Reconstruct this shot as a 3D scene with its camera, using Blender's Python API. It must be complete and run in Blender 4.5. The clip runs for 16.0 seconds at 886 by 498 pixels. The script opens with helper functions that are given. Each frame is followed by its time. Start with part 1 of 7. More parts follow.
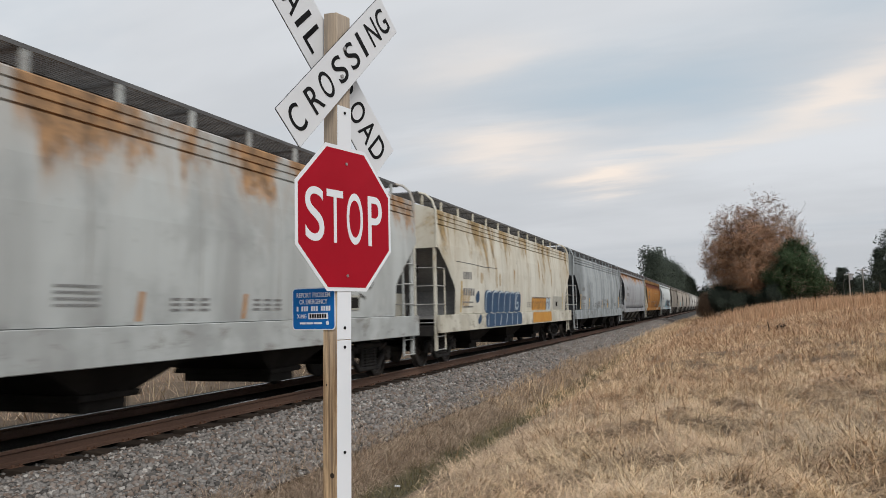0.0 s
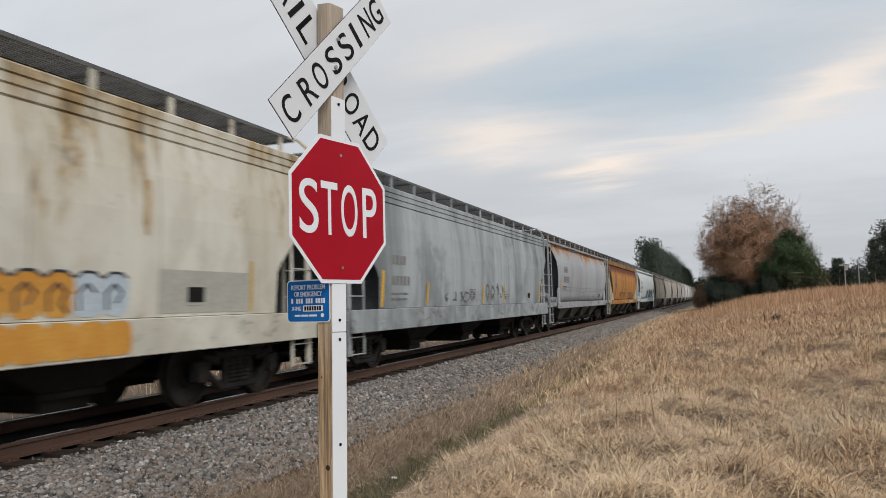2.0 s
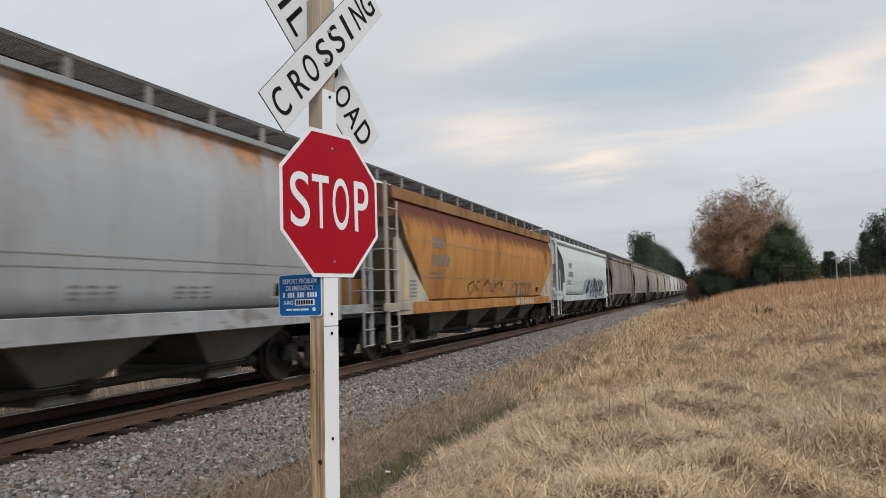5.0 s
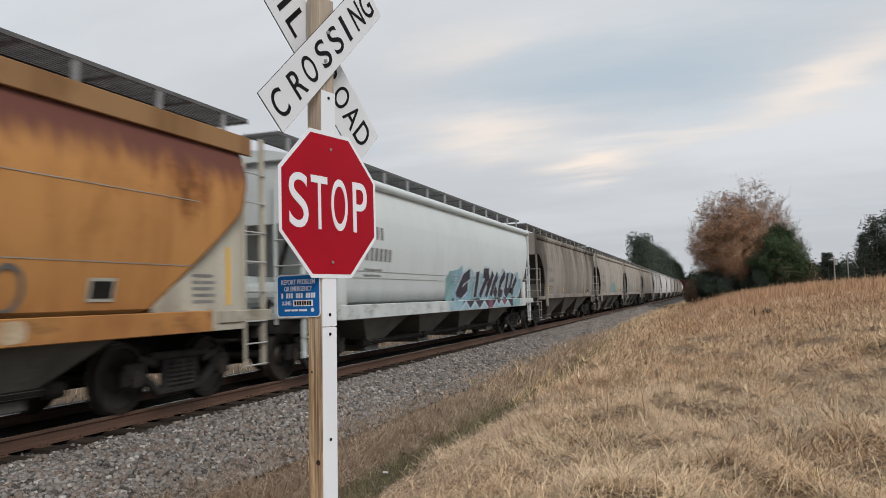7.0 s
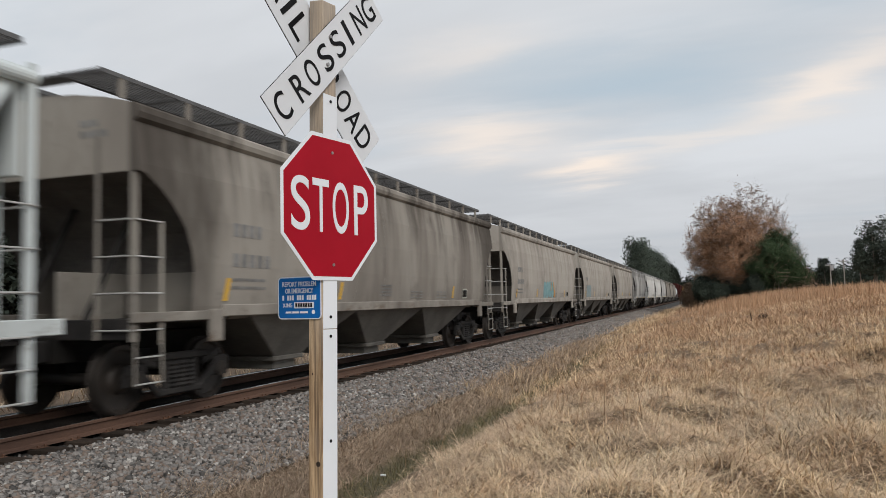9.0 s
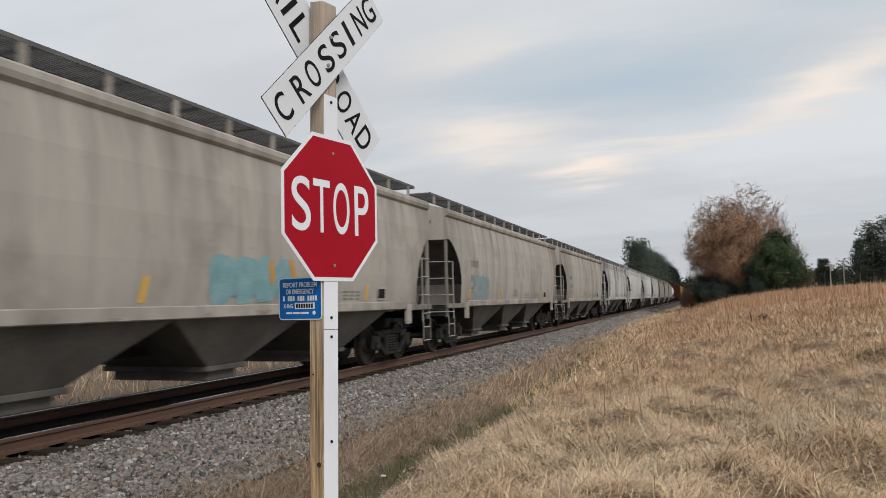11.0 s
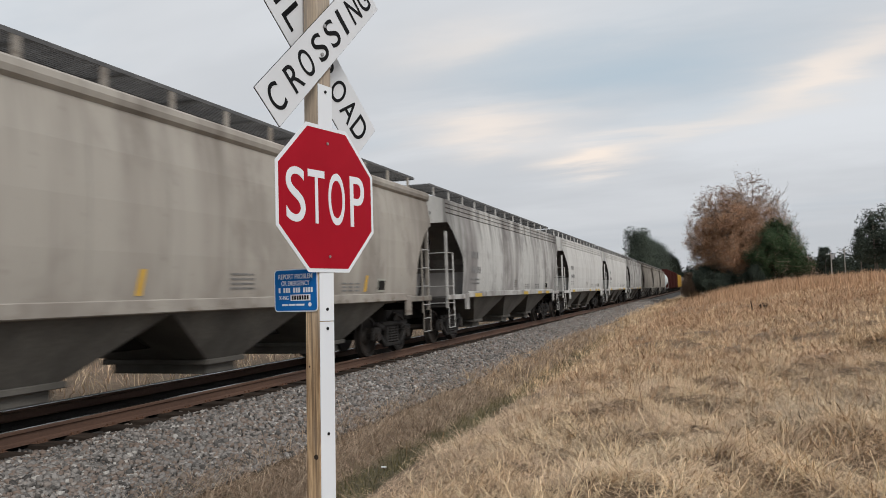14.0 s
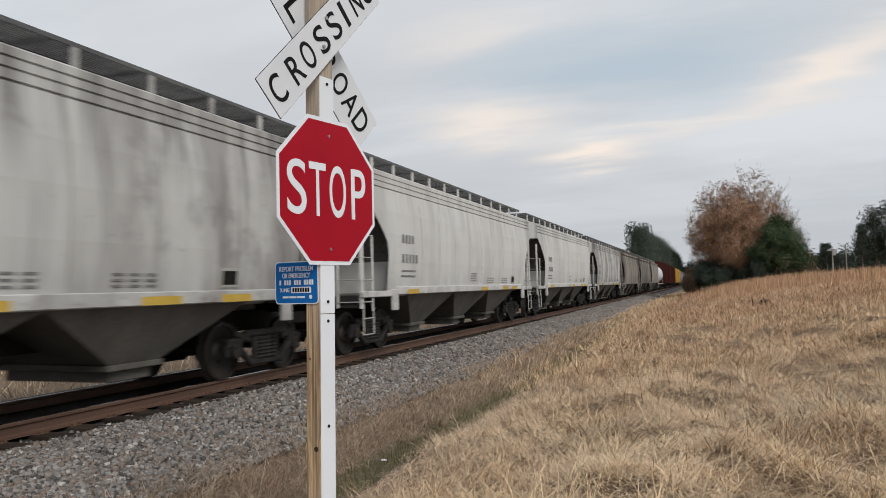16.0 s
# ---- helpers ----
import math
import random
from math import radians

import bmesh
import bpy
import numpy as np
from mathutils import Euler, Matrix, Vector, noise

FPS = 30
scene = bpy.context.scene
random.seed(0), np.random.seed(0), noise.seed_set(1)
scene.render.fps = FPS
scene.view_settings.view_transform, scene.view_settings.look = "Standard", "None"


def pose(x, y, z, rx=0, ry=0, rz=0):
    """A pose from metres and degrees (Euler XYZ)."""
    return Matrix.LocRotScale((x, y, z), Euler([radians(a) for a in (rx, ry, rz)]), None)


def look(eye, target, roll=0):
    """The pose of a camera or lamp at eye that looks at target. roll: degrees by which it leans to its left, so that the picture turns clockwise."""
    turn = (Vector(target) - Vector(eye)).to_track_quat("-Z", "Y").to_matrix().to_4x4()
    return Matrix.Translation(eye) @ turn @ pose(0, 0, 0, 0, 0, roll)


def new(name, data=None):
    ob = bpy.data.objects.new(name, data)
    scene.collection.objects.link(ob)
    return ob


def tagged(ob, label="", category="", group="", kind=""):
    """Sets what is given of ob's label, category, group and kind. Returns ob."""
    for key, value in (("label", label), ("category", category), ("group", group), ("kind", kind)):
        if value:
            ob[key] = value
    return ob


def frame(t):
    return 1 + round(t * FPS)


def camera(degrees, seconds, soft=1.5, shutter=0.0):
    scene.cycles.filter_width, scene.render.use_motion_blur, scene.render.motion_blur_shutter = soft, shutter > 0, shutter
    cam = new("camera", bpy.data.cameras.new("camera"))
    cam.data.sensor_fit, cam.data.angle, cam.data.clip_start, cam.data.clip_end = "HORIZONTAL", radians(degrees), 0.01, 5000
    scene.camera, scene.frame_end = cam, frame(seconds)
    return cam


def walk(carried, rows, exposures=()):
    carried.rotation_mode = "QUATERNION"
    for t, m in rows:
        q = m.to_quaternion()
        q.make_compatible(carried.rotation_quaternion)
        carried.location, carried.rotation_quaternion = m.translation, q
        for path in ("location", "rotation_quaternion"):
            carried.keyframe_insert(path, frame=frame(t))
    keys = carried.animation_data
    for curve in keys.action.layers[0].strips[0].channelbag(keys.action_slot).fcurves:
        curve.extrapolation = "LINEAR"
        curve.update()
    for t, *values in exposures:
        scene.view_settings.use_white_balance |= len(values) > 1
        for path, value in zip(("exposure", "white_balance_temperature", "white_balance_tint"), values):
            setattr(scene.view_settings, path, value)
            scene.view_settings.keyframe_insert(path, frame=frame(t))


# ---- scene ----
# ---------------------------------------------------------------- camera
# World: z = 0 at the top of the rails, the track runs along +y, the eye stands near x = 0, y = 0.
cam = camera(61.13, 16.0, soft=0.5, shutter=0.35)


def view(x, y, z, yaw, pitch, roll):
    """Camera pose: yaw degrees to the left of the track's direction, pitch upwards."""
    a, b = radians(yaw), radians(pitch)
    eye = Vector((x, y, z))
    return look(eye, eye + Vector((-math.sin(a) * math.cos(b), math.cos(a) * math.cos(b), math.sin(b))), roll)


walk(cam, [
    (0, view(0.000, 0.000, 1.400, 20.120, 4.743, -1.304)),
    (0.5, view(-0.001, 0.007, 1.403, 20.084, 4.613, -1.341)),
    (1, view(0.003, 0.008, 1.401, 20.029, 4.492, -1.444)),
    (1.5, view(0.003, 0.013, 1.400, 19.944, 4.312, -1.498)),
    (2, view(0.004, 0.014, 1.399, 19.874, 4.125, -1.526)),
    (2.5, view(0.004, 0.017, 1.396, 19.790, 3.918, -1.530)),
    (3, view(0.003, 0.019, 1.393, 19.722, 3.807, -1.591)),
    (3.5, view(0.002, 0.026, 1.392, 19.617, 3.730, -1.639)),
    (4, view(0.003, 0.028, 1.393, 19.488, 3.726, -1.689)),
    (6.5, view(0.006, 0.032, 1.395, 19.294, 3.606, -1.704)),
    (7, view(0.007, 0.024, 1.396, 19.255, 3.729, -1.613)),
    (7.5, view(0.003, 0.019, 1.397, 19.169, 3.890, -1.484)),
    (8, view(0.001, 0.008, 1.396, 19.111, 3.983, -1.367)),
    (8.5, view(-0.002, -0.002, 1.395, 19.051, 4.017, -1.312)),
    (9, view(-0.002, -0.005, 1.394, 19.022, 3.978, -1.306)),
    (11.5, view(-0.006, -0.008, 1.394, 18.993, 4.053, -1.377)),
    (12, view(-0.004, -0.008, 1.395, 19.025, 4.098, -1.525)),
    (12.5, view(0.001, -0.007, 1.393, 19.055, 4.043, -1.675)),
    (13, view(0.004, 0.002, 1.393, 19.069, 3.862, -1.756)),
    (13.5, view(0.005, 0.014, 1.391, 19.076, 3.628, -1.780)),
    (14, view(0.005, 0.030, 1.390, 19.078, 3.367, -1.756)),
    (14.5, view(0.004, 0.036, 1.388, 19.084, 3.109, -1.685)),
    (15, view(0.001, 0.039, 1.386, 19.124, 2.933, -1.588)),
    (15.5, view(0.000, 0.036, 1.387, 19.168, 2.871, -1.490)),
    (16, view(0.005, 0.033, 1.386, 19.180, 2.907, -1.443)),
])

# ---------------------------------------------------------------- world and sun
scene.view_settings.exposure = 0.1
SUN_EL, SUN_AZ = radians(38), radians(136)


def make_world():
    world = bpy.data.worlds.new("overcast_sky")
    scene.world = world
    world.use_nodes = True
    nt = world.node_tree
    nt.nodes.clear()
    n = nt.nodes.new
    out, bg = n("ShaderNodeOutputWorld"), n("ShaderNodeBackground")
    sky = n("ShaderNodeTexSky")
    sky.sky_type, sky.sun_disc = "NISHITA", False
    sky.sun_elevation, sky.sun_rotation = SUN_EL, SUN_AZ
    co = n("ShaderNodeTexCoord")
    # the cloud layer: the direction is laid out on a flat sheet high above, so clouds shrink towards the horizon
    sep = n("ShaderNodeSeparateXYZ")
    nt.links.new(co.outputs["Generated"], sep.inputs[0])

    def m(op, a, b):
        k = n("ShaderNodeMath")
        k.operation = op
        for i, v in enumerate((a, b)):
            if isinstance(v, (int, float)):
                k.inputs[i].default_value = v
            else:
                nt.links.new(v, k.inputs[i])
        return k.outputs[0]

    zz = m("ADD", m("MAXIMUM", sep.outputs[2], 0.0), 0.14)
    comb = n("ShaderNodeCombineXYZ")
    nt.links.new(m("DIVIDE", sep.outputs[0], zz), comb.inputs[0])
    nt.links.new(m("DIVIDE", sep.outputs[1], zz), comb.inputs[1])

    def cloud(scale, detail, offset, lo, hi, rough=0.5, dist=0.3, long=0.42):
        """Soft cloud streets, drawn out across the track's direction."""
        mp = n("ShaderNodeMapping")
        mp.inputs["Location"].default_value = offset
        mp.inputs["Rotation"].default_value = (0, 0, radians(-12))
        mp.inputs["Scale"].default_value = (scale * long, scale, scale)
        nt.links.new(comb.outputs[0], mp.inputs[0])
        t = n("ShaderNodeTexNoise")
        t.inputs["Scale"].default_value = 1.0
        t.inputs["Detail"].default_value = detail
        t.inputs["Roughness"].default_value = rough
        t.inputs["Distortion"].default_value = dist
        nt.links.new(mp.outputs[0], t.inputs["Vector"])
        if lo is None:
            return t.outputs["Fac"]
        r = n("ShaderNodeMapRange")
        r.interpolation_type = "SMOOTHSTEP"
        r.inputs["From Min"].default_value, r.inputs["From Max"].default_value = lo, hi
        nt.links.new(t.outputs["Fac"], r.inputs["Value"])
        return r.outputs[0]

    def mix(fac, a, b):
        k = n("ShaderNodeMix")
        k.data_type = "RGBA"
        nt.links.new(fac, k.inputs["Factor"])
        for sock, v in ((k.inputs["A"], a), (k.inputs["B"], b)):
            if isinstance(v, tuple):
                sock.default_value = (*v, 1)
            else:
                nt.links.new(v, sock)
        return k.outputs["Result"]

    # compass bearing (degrees to the right of the track) and elevation, ruffled so that no bank of cloud has a smooth edge
    ruffle = m("SUBTRACT", cloud(1.5, 5, (4.4, 2.2, 0), None, None, 0.6), 0.5)
    ruffle2 = m("SUBTRACT", cloud(2.6, 5, (8.1, 5.7, 0), None, None, 0.6), 0.5)
    az = m("ADD", m("MULTIPLY", m("ARCTAN2", sep.outputs[0], sep.outputs[1]), 57.3), m("MULTIPLY", ruffle, 16.0))
    el = m("ADD", m("MULTIPLY", m("ARCSINE", sep.outputs[2], 0.0), 57.3), m("MULTIPLY", ruffle2, 5.5))

    def bank(a0, e0, wide, high, tilt, strength):
        """A single soft bank of cloud at a bearing and elevation, lying at a slant."""
        c, q = math.cos(radians(tilt)), math.sin(radians(tilt))
        da, de = m("SUBTRACT", az, a0), m("SUBTRACT", el, e0)
        u = m("DIVIDE", m("ADD", m("MULTIPLY", da, c), m("MULTIPLY", de, q)), wide)
        v = m("DIVIDE", m("SUBTRACT", m("MULTIPLY", de, c), m("MULTIPLY", da, q)), high)
        d = m("ADD", m("MULTIPLY", u, u), m("MULTIPLY", v, v))
        return m("MULTIPLY", m("POWER", 2.718, m("MULTIPLY", d, -1.0)), strength)

    gain = n("ShaderNodeMix")
    gain.data_type, gain.blend_type = "RGBA", "MULTIPLY"
    gain.inputs["Factor"].default_value = 1
    nt.links.new(sky.outputs[0], gain.inputs["A"])
    gain.inputs["B"].default_value = (0.55, 0.55, 0.55, 1)
    grey, blue, white, cream = (6.0, 6.25, 6.6), (4.55, 5.6, 6.5), (7.3, 7.55, 7.9), (9.6, 8.5, 7.6)
    body = mix(cloud(0.55, 6, (3.1, 1.7, 0), 0.42, 0.62, 0.55), grey, white)
    body = mix(cloud(0.8, 6, (1.2, 4.9, 0), 0.48, 0.70, 0.55), body, (5.2, 5.95, 6.65))
    for place in ((-3.0, 16.0, 11.0, 2.9, 4, 0.85), (3.5, 12.6, 7.0, 1.3, 10, 0.5), (10.5, 21.0, 6.0, 2.0, 0, 0.5), (-14.0, 17.5, 6.0, 1.6, 0, 0.35)):
        body = mix(bank(*place), body, blue)
    body = mix(cloud(0.95, 7, (7.7, 3.3, 0), 0.52, 0.74, 0.58), body, white)
    body = mix(cloud(1.0, 6, (2.3, 6.1, 0), 0.60, 0.80, 0.55, 0.4), body, (8.3, 7.9, 7.5))
    for place in ((-8.1, 9.9, 3.0, 1.0, 3, 1.1), (-15.2, 12.2, 5.2, 1.3, 2, 0.75), (9.2, 14.2, 8.5, 1.25, 15, 0.8), (-0.5, 11.3, 7.5, 0.6, 5, 0.35), (-17.0, 18.5, 6.0, 1.4, 4, 0.4)):
        body = mix(bank(*place), body, cream)
    low = n("ShaderNodeMapRange")
    low.interpolation_type = "SMOOTHSTEP"
    for key, v in (("From Min", 11.0), ("From Max", 2.0), ("To Min", 0.0), ("To Max", 0.85)):
        low.inputs[key].default_value = v
    nt.links.new(el, low.inputs["Value"])
    body = mix(low.outputs[0], body, (5.35, 5.55, 5.85))
    thin = mix(cloud(0.5, 4, (1.3, 9.2, 0), 0.70, 0.9), body, gain.outputs["Result"])
    nt.links.new(thin, bg.inputs[0])
    bg.inputs[1].default_value = 0.0925
    nt.links.new(bg.outputs[0], out.inputs[0])


make_world()
sun = new("sun", bpy.data.lights.new("sun", "SUN"))
sun.data.energy, sun.data.angle, sun.data.color = 1.85, radians(26), (1.0, 0.955, 0.905)
# the sun stands behind the eye and to the right of it, veiled by cloud
sun.matrix_world = look((0, 0, 60), Vector((0, 0, 60)) - Vector((math.sin(SUN_AZ) * math.cos(SUN_EL), math.cos(SUN_AZ) * math.cos(SUN_EL), math.sin(SUN_EL))))


# ---------------------------------------------------------------- materials
class Nodes:
    """A small helper to write node materials."""

    def __init__(self, name):
        self.mat = bpy.data.materials.new(name)
        self.mat.use_nodes = True
        self.nt = self.mat.node_tree
        self.bsdf = self.nt.nodes["Principled BSDF"]
        self.coord = self.nt.nodes.new("ShaderNodeTexCoord").outputs["Object"]

    def put(self, sock, v):
        if v is None:
            return
        if isinstance(v, bpy.types.NodeSocket):
            self.nt.links.new(v, sock)
        elif isinstance(v, tuple) and len(v) == 3 and sock.type == "RGBA":
            sock.default_value = (*v, 1)
        else:
            sock.default_value = v

    def math(self, op, a, b=0.0, c=None):
        k = self.nt.nodes.new("ShaderNodeMath")
        k.operation = op
        self.put(k.inputs[0], a)
        self.put(k.inputs[1], b)
        self.put(k.inputs[2], c)
        return k.outputs[0]

    def mix(self, fac, a, b, blend="MIX"):
        k = self.nt.nodes.new("ShaderNodeMix")
        k.data_type, k.blend_type = "RGBA", blend
        self.put(k.inputs["Factor"], fac)
        self.put(k.inputs["A"], a)
        self.put(k.inputs["B"], b)
        return k.outputs["Result"]

    def place(self, scale=(1, 1, 1), loc=(0, 0, 0), random_shift=False):
        mp = self.nt.nodes.new("ShaderNodeMapping")
        mp.inputs["Scale"].default_value = scale
        mp.inputs["Location"].default_value = loc
        self.put(mp.inputs[0], self.coord)
        if not random_shift:
            return mp.outputs[0]
        info = self.nt.nodes.new("ShaderNodeObjectInfo")
        add = self.nt.nodes.new("ShaderNodeVectorMath")
        add.operation = "ADD"
        self.put(add.inputs[0], mp.outputs[0])
        comb = self.nt.nodes.new("ShaderNodeCombineXYZ")
        for i in range(3):
            self.put(comb.inputs[i], self.math("MULTIPLY", info.outputs["Random"], 37.0 + 11 * i))
        self.put(add.inputs[1], comb.outputs[0])
        return add.outputs[0]

    def noise(self, scale, detail=3, vec=None, rough=0.55, dist=0.0):
        t = self.nt.nodes.new("ShaderNodeTexNoise")
        self.put(t.inputs["Scale"], float(scale))
        self.put(t.inputs["Detail"], float(detail))
        self.put(t.inputs["Roughness"], rough)
        self.put(t.inputs["Distortion"], float(dist))
        self.put(t.inputs["Vector"], vec if vec is not None else self.coord)
        return t.outputs["Fac"]

    def step(self, v, lo, hi, a=0.0, b=1.0):
        r = self.nt.nodes.new("ShaderNodeMapRange")
        r.interpolation_type = "SMOOTHSTEP"
        for key, val in (("Value", v), ("From Min", lo), ("From Max", hi), ("To Min", a), ("To Max", b)):
            self.put(r.inputs[key], val)
        return r.outputs[0]

    def axis(self, i):
        s = self.nt.nodes.new("ShaderNodeSeparateXYZ")
        self.put(s.inputs[0], self.coord)
        return s.outputs[i]

    def island(self):
        return self.nt.nodes.new("ShaderNodeNewGeometry").outputs["Random Per Island"]

    def obj_random(self):
        return self.nt.nodes.new("ShaderNodeObjectInfo").outputs["Random"]

    def bump(self, h, strength=0.2, distance=0.01):
        b = self.nt.nodes.new("ShaderNodeBump")
        self.put(b.inputs["Strength"], strength)
        self.put(b.inputs["Distance"], distance)
        self.put(b.inputs["Height"], h)
        self.put(self.bsdf.inputs["Normal"], b.outputs[0])

    def done(self, colour, rough=0.7, metal=0.0, spec=None):
        self.put(self.bsdf.inputs["Base Color"], colour)
        self.put(self.bsdf.inputs["Roughness"], rough)
        self.put(self.bsdf.inputs["Metallic"], metal)
        self.put(self.bsdf.inputs["Specular IOR Level"], spec)
        return self.mat


def surface(name, c1, c2, scale=4.0, fine=60.0, rough=0.7, metal=0.0, bump=0.15, stretch=(1, 1, 1), dist=0.01, spec=None, shift=True, fade=0.45):
    k = Nodes(name)
    v = k.place(stretch, random_shift=shift)
    big = k.step(k.noise(scale, 4, v), 0.3, 0.7)
    small = k.noise(fine, 3, v)
    col = k.mix(big, c1, c2)
    col = k.mix(k.step(small, 0.25, 0.75, 0.0, fade), col, tuple(c * 0.6 for c in c1))
    k.bump(small, bump, dist)
    return k.done(col, rough, metal, spec)


def car_paint(name, base, dirt, streak=0.5, rust=None, rust_amount=0.0, rust_low=3.0, rust_high=3.9, cap=None, cap_z=9.0, gloss=0.65, soot=0.0):
    """Weathered paint of a railway car: streaks run down the sides, dirt gathers low, rust spreads from the roof's edge."""
    k = Nodes(name)
    z = k.axis(2)
    v1 = k.place((0.4, 0.75, 0.11), random_shift=True)
    v2 = k.place((1, 1, 1), random_shift=True)
    v3 = k.place((0.5, 2.1, 0.15), random_shift=True)
    wide = k.noise(1.0, 5, v1, 0.6)
    thin = k.noise(1.6, 4, v3, 0.62, 0.4)
    col = k.mix(k.math("MULTIPLY", k.step(wide, 0.42, 0.68), streak), base, dirt)
    col = k.mix(k.math("MULTIPLY", k.step(thin, 0.50, 0.74), streak * 0.38), col, tuple(c * 0.62 for c in dirt))
    blotch = k.noise(0.9, 6, k.place((1, 0.9, 0.7), random_shift=True), 0.66, 0.3)
    col = k.mix(k.math("MULTIPLY", k.step(blotch, 0.5, 0.66), min(0.55, streak * 0.6)), col, tuple(c * 0.8 for c in dirt))
    grime = k.math("MULTIPLY", k.step(z, 1.9, 1.1), k.step(k.noise(1.8, 4, v2), 0.35, 0.65, 0.2, 0.9))
    col = k.mix(k.math("MULTIPLY", grime, 0.55), col, tuple(c * 0.7 for c in dirt))
    # scraped and rusty blotches along the sill
    scrape = k.math("MULTIPLY", k.step(z, 1.42, 1.30), k.step(k.noise(2.4, 7, k.place((1, 0.8, 1.6), random_shift=True), 0.7, 0.4), 0.52, 0.66, 0, 0.6))
    col = k.mix(scrape, col, (0.24 * dirt[0] + 0.09, 0.3 * dirt[1] + 0.05, 0.3 * dirt[2] + 0.03))
    roughness = k.step(wide, 0.3, 0.7, gloss, min(gloss + 0.2, 0.9))
    if rust:
        patch = k.noise(0.6, 9, k.place((0.6, 1.5, 0.55), random_shift=True), 0.74, 0.5)
        gate = k.step(z, rust_low, rust_high, -0.28, 0.06)
        field = k.math("ADD", patch, gate)
        amount = k.step(field, 0.61 - rust_amount * 0.25, 0.72 - rust_amount * 0.23)
        halo = k.step(field, 0.50 - rust_amount * 0.25, 0.66 - rust_amount * 0.23, 0, 0.35)
        tone = k.mix(k.step(k.noise(4.0, 6, v2, 0.7), 0.35, 0.65), tuple(min(1.0, c * 1.25) for c in rust), tuple(c * 0.45 for c in rust))
        col = k.mix(halo, col, tuple(0.5 * (c + d) for c, d in zip(rust, base)))
        col = k.mix(k.math("MULTIPLY", amount, 0.85), col, tone)
    if cap:
        edge = k.math("ADD", z, k.math("MULTIPLY", k.math("SUBTRACT", k.noise(2.2, 5, k.place((0.5, 2.4, 0.35), random_shift=True), 0.65), 0.5), 0.85))
        col = k.mix(k.step(edge, cap_z - 0.15, cap_z + 0.3), col, cap)
    if soot:
        # dark smudges towards the ends of the car
        reach = k.math("ADD", k.math("ABSOLUTE", k.axis(1)), k.math("MULTIPLY", k.noise(0.8, 4, k.place((1, 1.2, 0.5), random_shift=True), 0.6), 3.5))
        flank = k.step(k.math("ABSOLUTE", k.axis(0)), 1.36, 1.44)
        col = k.mix(k.math("MULTIPLY", flank, k.step(reach, 7.6, 9.6, 0, soot)), col, tuple(c * 0.4 for c in dirt))
        # black drips that run down from the eave
        drip = k.noise(1.4, 5, k.place((0.5, 1.7, 0.16), random_shift=True), 0.65, 0.3)
        run = k.math("MULTIPLY", k.step(drip, 0.44, 0.66), k.step(z, 2.3, 3.75))
        col = k.mix(k.math("MULTIPLY", k.math("MULTIPLY", run, flank), soot), col, tuple(c * 0.42 for c in dirt))
    spots = k.noise(9.0, 3, v2)
    col = k.mix(k.step(spots, 0.66, 0.76, 0, 0.35), col, tuple(c * 0.5 for c in dirt))
    k.bump(k.math("ADD", k.noise(0.9, 2, v2), k.math("MULTIPLY", k.noise(45, 3, v2), 0.15)), 0.35, 0.02)
    return k.done(col, roughness, spec=0.0)


def leaf_material(name, c1, c2, c3):
    k = Nodes(name)
    r = k.island()
    col = k.mix(k.step(r, 0.0, 0.6), c1, c2)
    col = k.mix(k.step(r, 0.72, 1.0), col, c3)
    big = k.noise(0.35, 3)
    col = k.mix(k.step(big, 0.3, 0.7, 0, 0.4), col, tuple(c * 0.55 for c in c1))
    return k.done(col, 0.85, 0.0, 0.1)


def stone_material():
    k = Nodes("crushed_stone")
    r = k.island()
    col = k.mix(k.step(r, 0.0, 0.55), (0.05, 0.047, 0.044), (0.29, 0.272, 0.255))
    col = k.mix(k.step(r, 0.55, 0.75), col, (0.20, 0.15, 0.12))
    col = k.mix(k.step(r, 0.88, 0.98), col, (0.48, 0.46, 0.43))
    f = k.noise(60, 3)
    col = k.mix(k.step(f, 0.3, 0.7, 0, 0.4), col, (0.12, 0.11, 0.1))
    k.bump(f, 0.3, 0.004)
    return k.done(col, 0.85)


M = {}
M["stone"] = stone_material()
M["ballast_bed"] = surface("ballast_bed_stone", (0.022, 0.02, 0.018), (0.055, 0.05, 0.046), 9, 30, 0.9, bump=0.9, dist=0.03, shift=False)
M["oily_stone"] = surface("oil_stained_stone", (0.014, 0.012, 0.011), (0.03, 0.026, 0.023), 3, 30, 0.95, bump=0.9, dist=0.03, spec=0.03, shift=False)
M["rail_side"] = surface("rail_rust", (0.085, 0.045, 0.030), (0.13, 0.07, 0.045), 2.0, 70, 0.75, bump=0.2, stretch=(1, 0.3, 1))
M["rail_top"] = surface("rail_polished_steel", (0.55, 0.54, 0.53), (0.42, 0.41, 0.4), 1.0, 50, 0.22, 1.0, bump=0.02, stretch=(1, 0.05, 1))
M["tie"] = surface("creosote_tie_wood", (0.03, 0.024, 0.02), (0.06, 0.046, 0.037), 3, 45, 0.9, bump=0.6, stretch=(0.25, 1, 1), spec=0.08)
M["plate"] = surface("tie_plate_rust", (0.09, 0.045, 0.028), (0.14, 0.07, 0.04), 5, 60, 0.8)
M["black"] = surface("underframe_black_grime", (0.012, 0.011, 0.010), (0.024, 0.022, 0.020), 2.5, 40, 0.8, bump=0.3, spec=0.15)
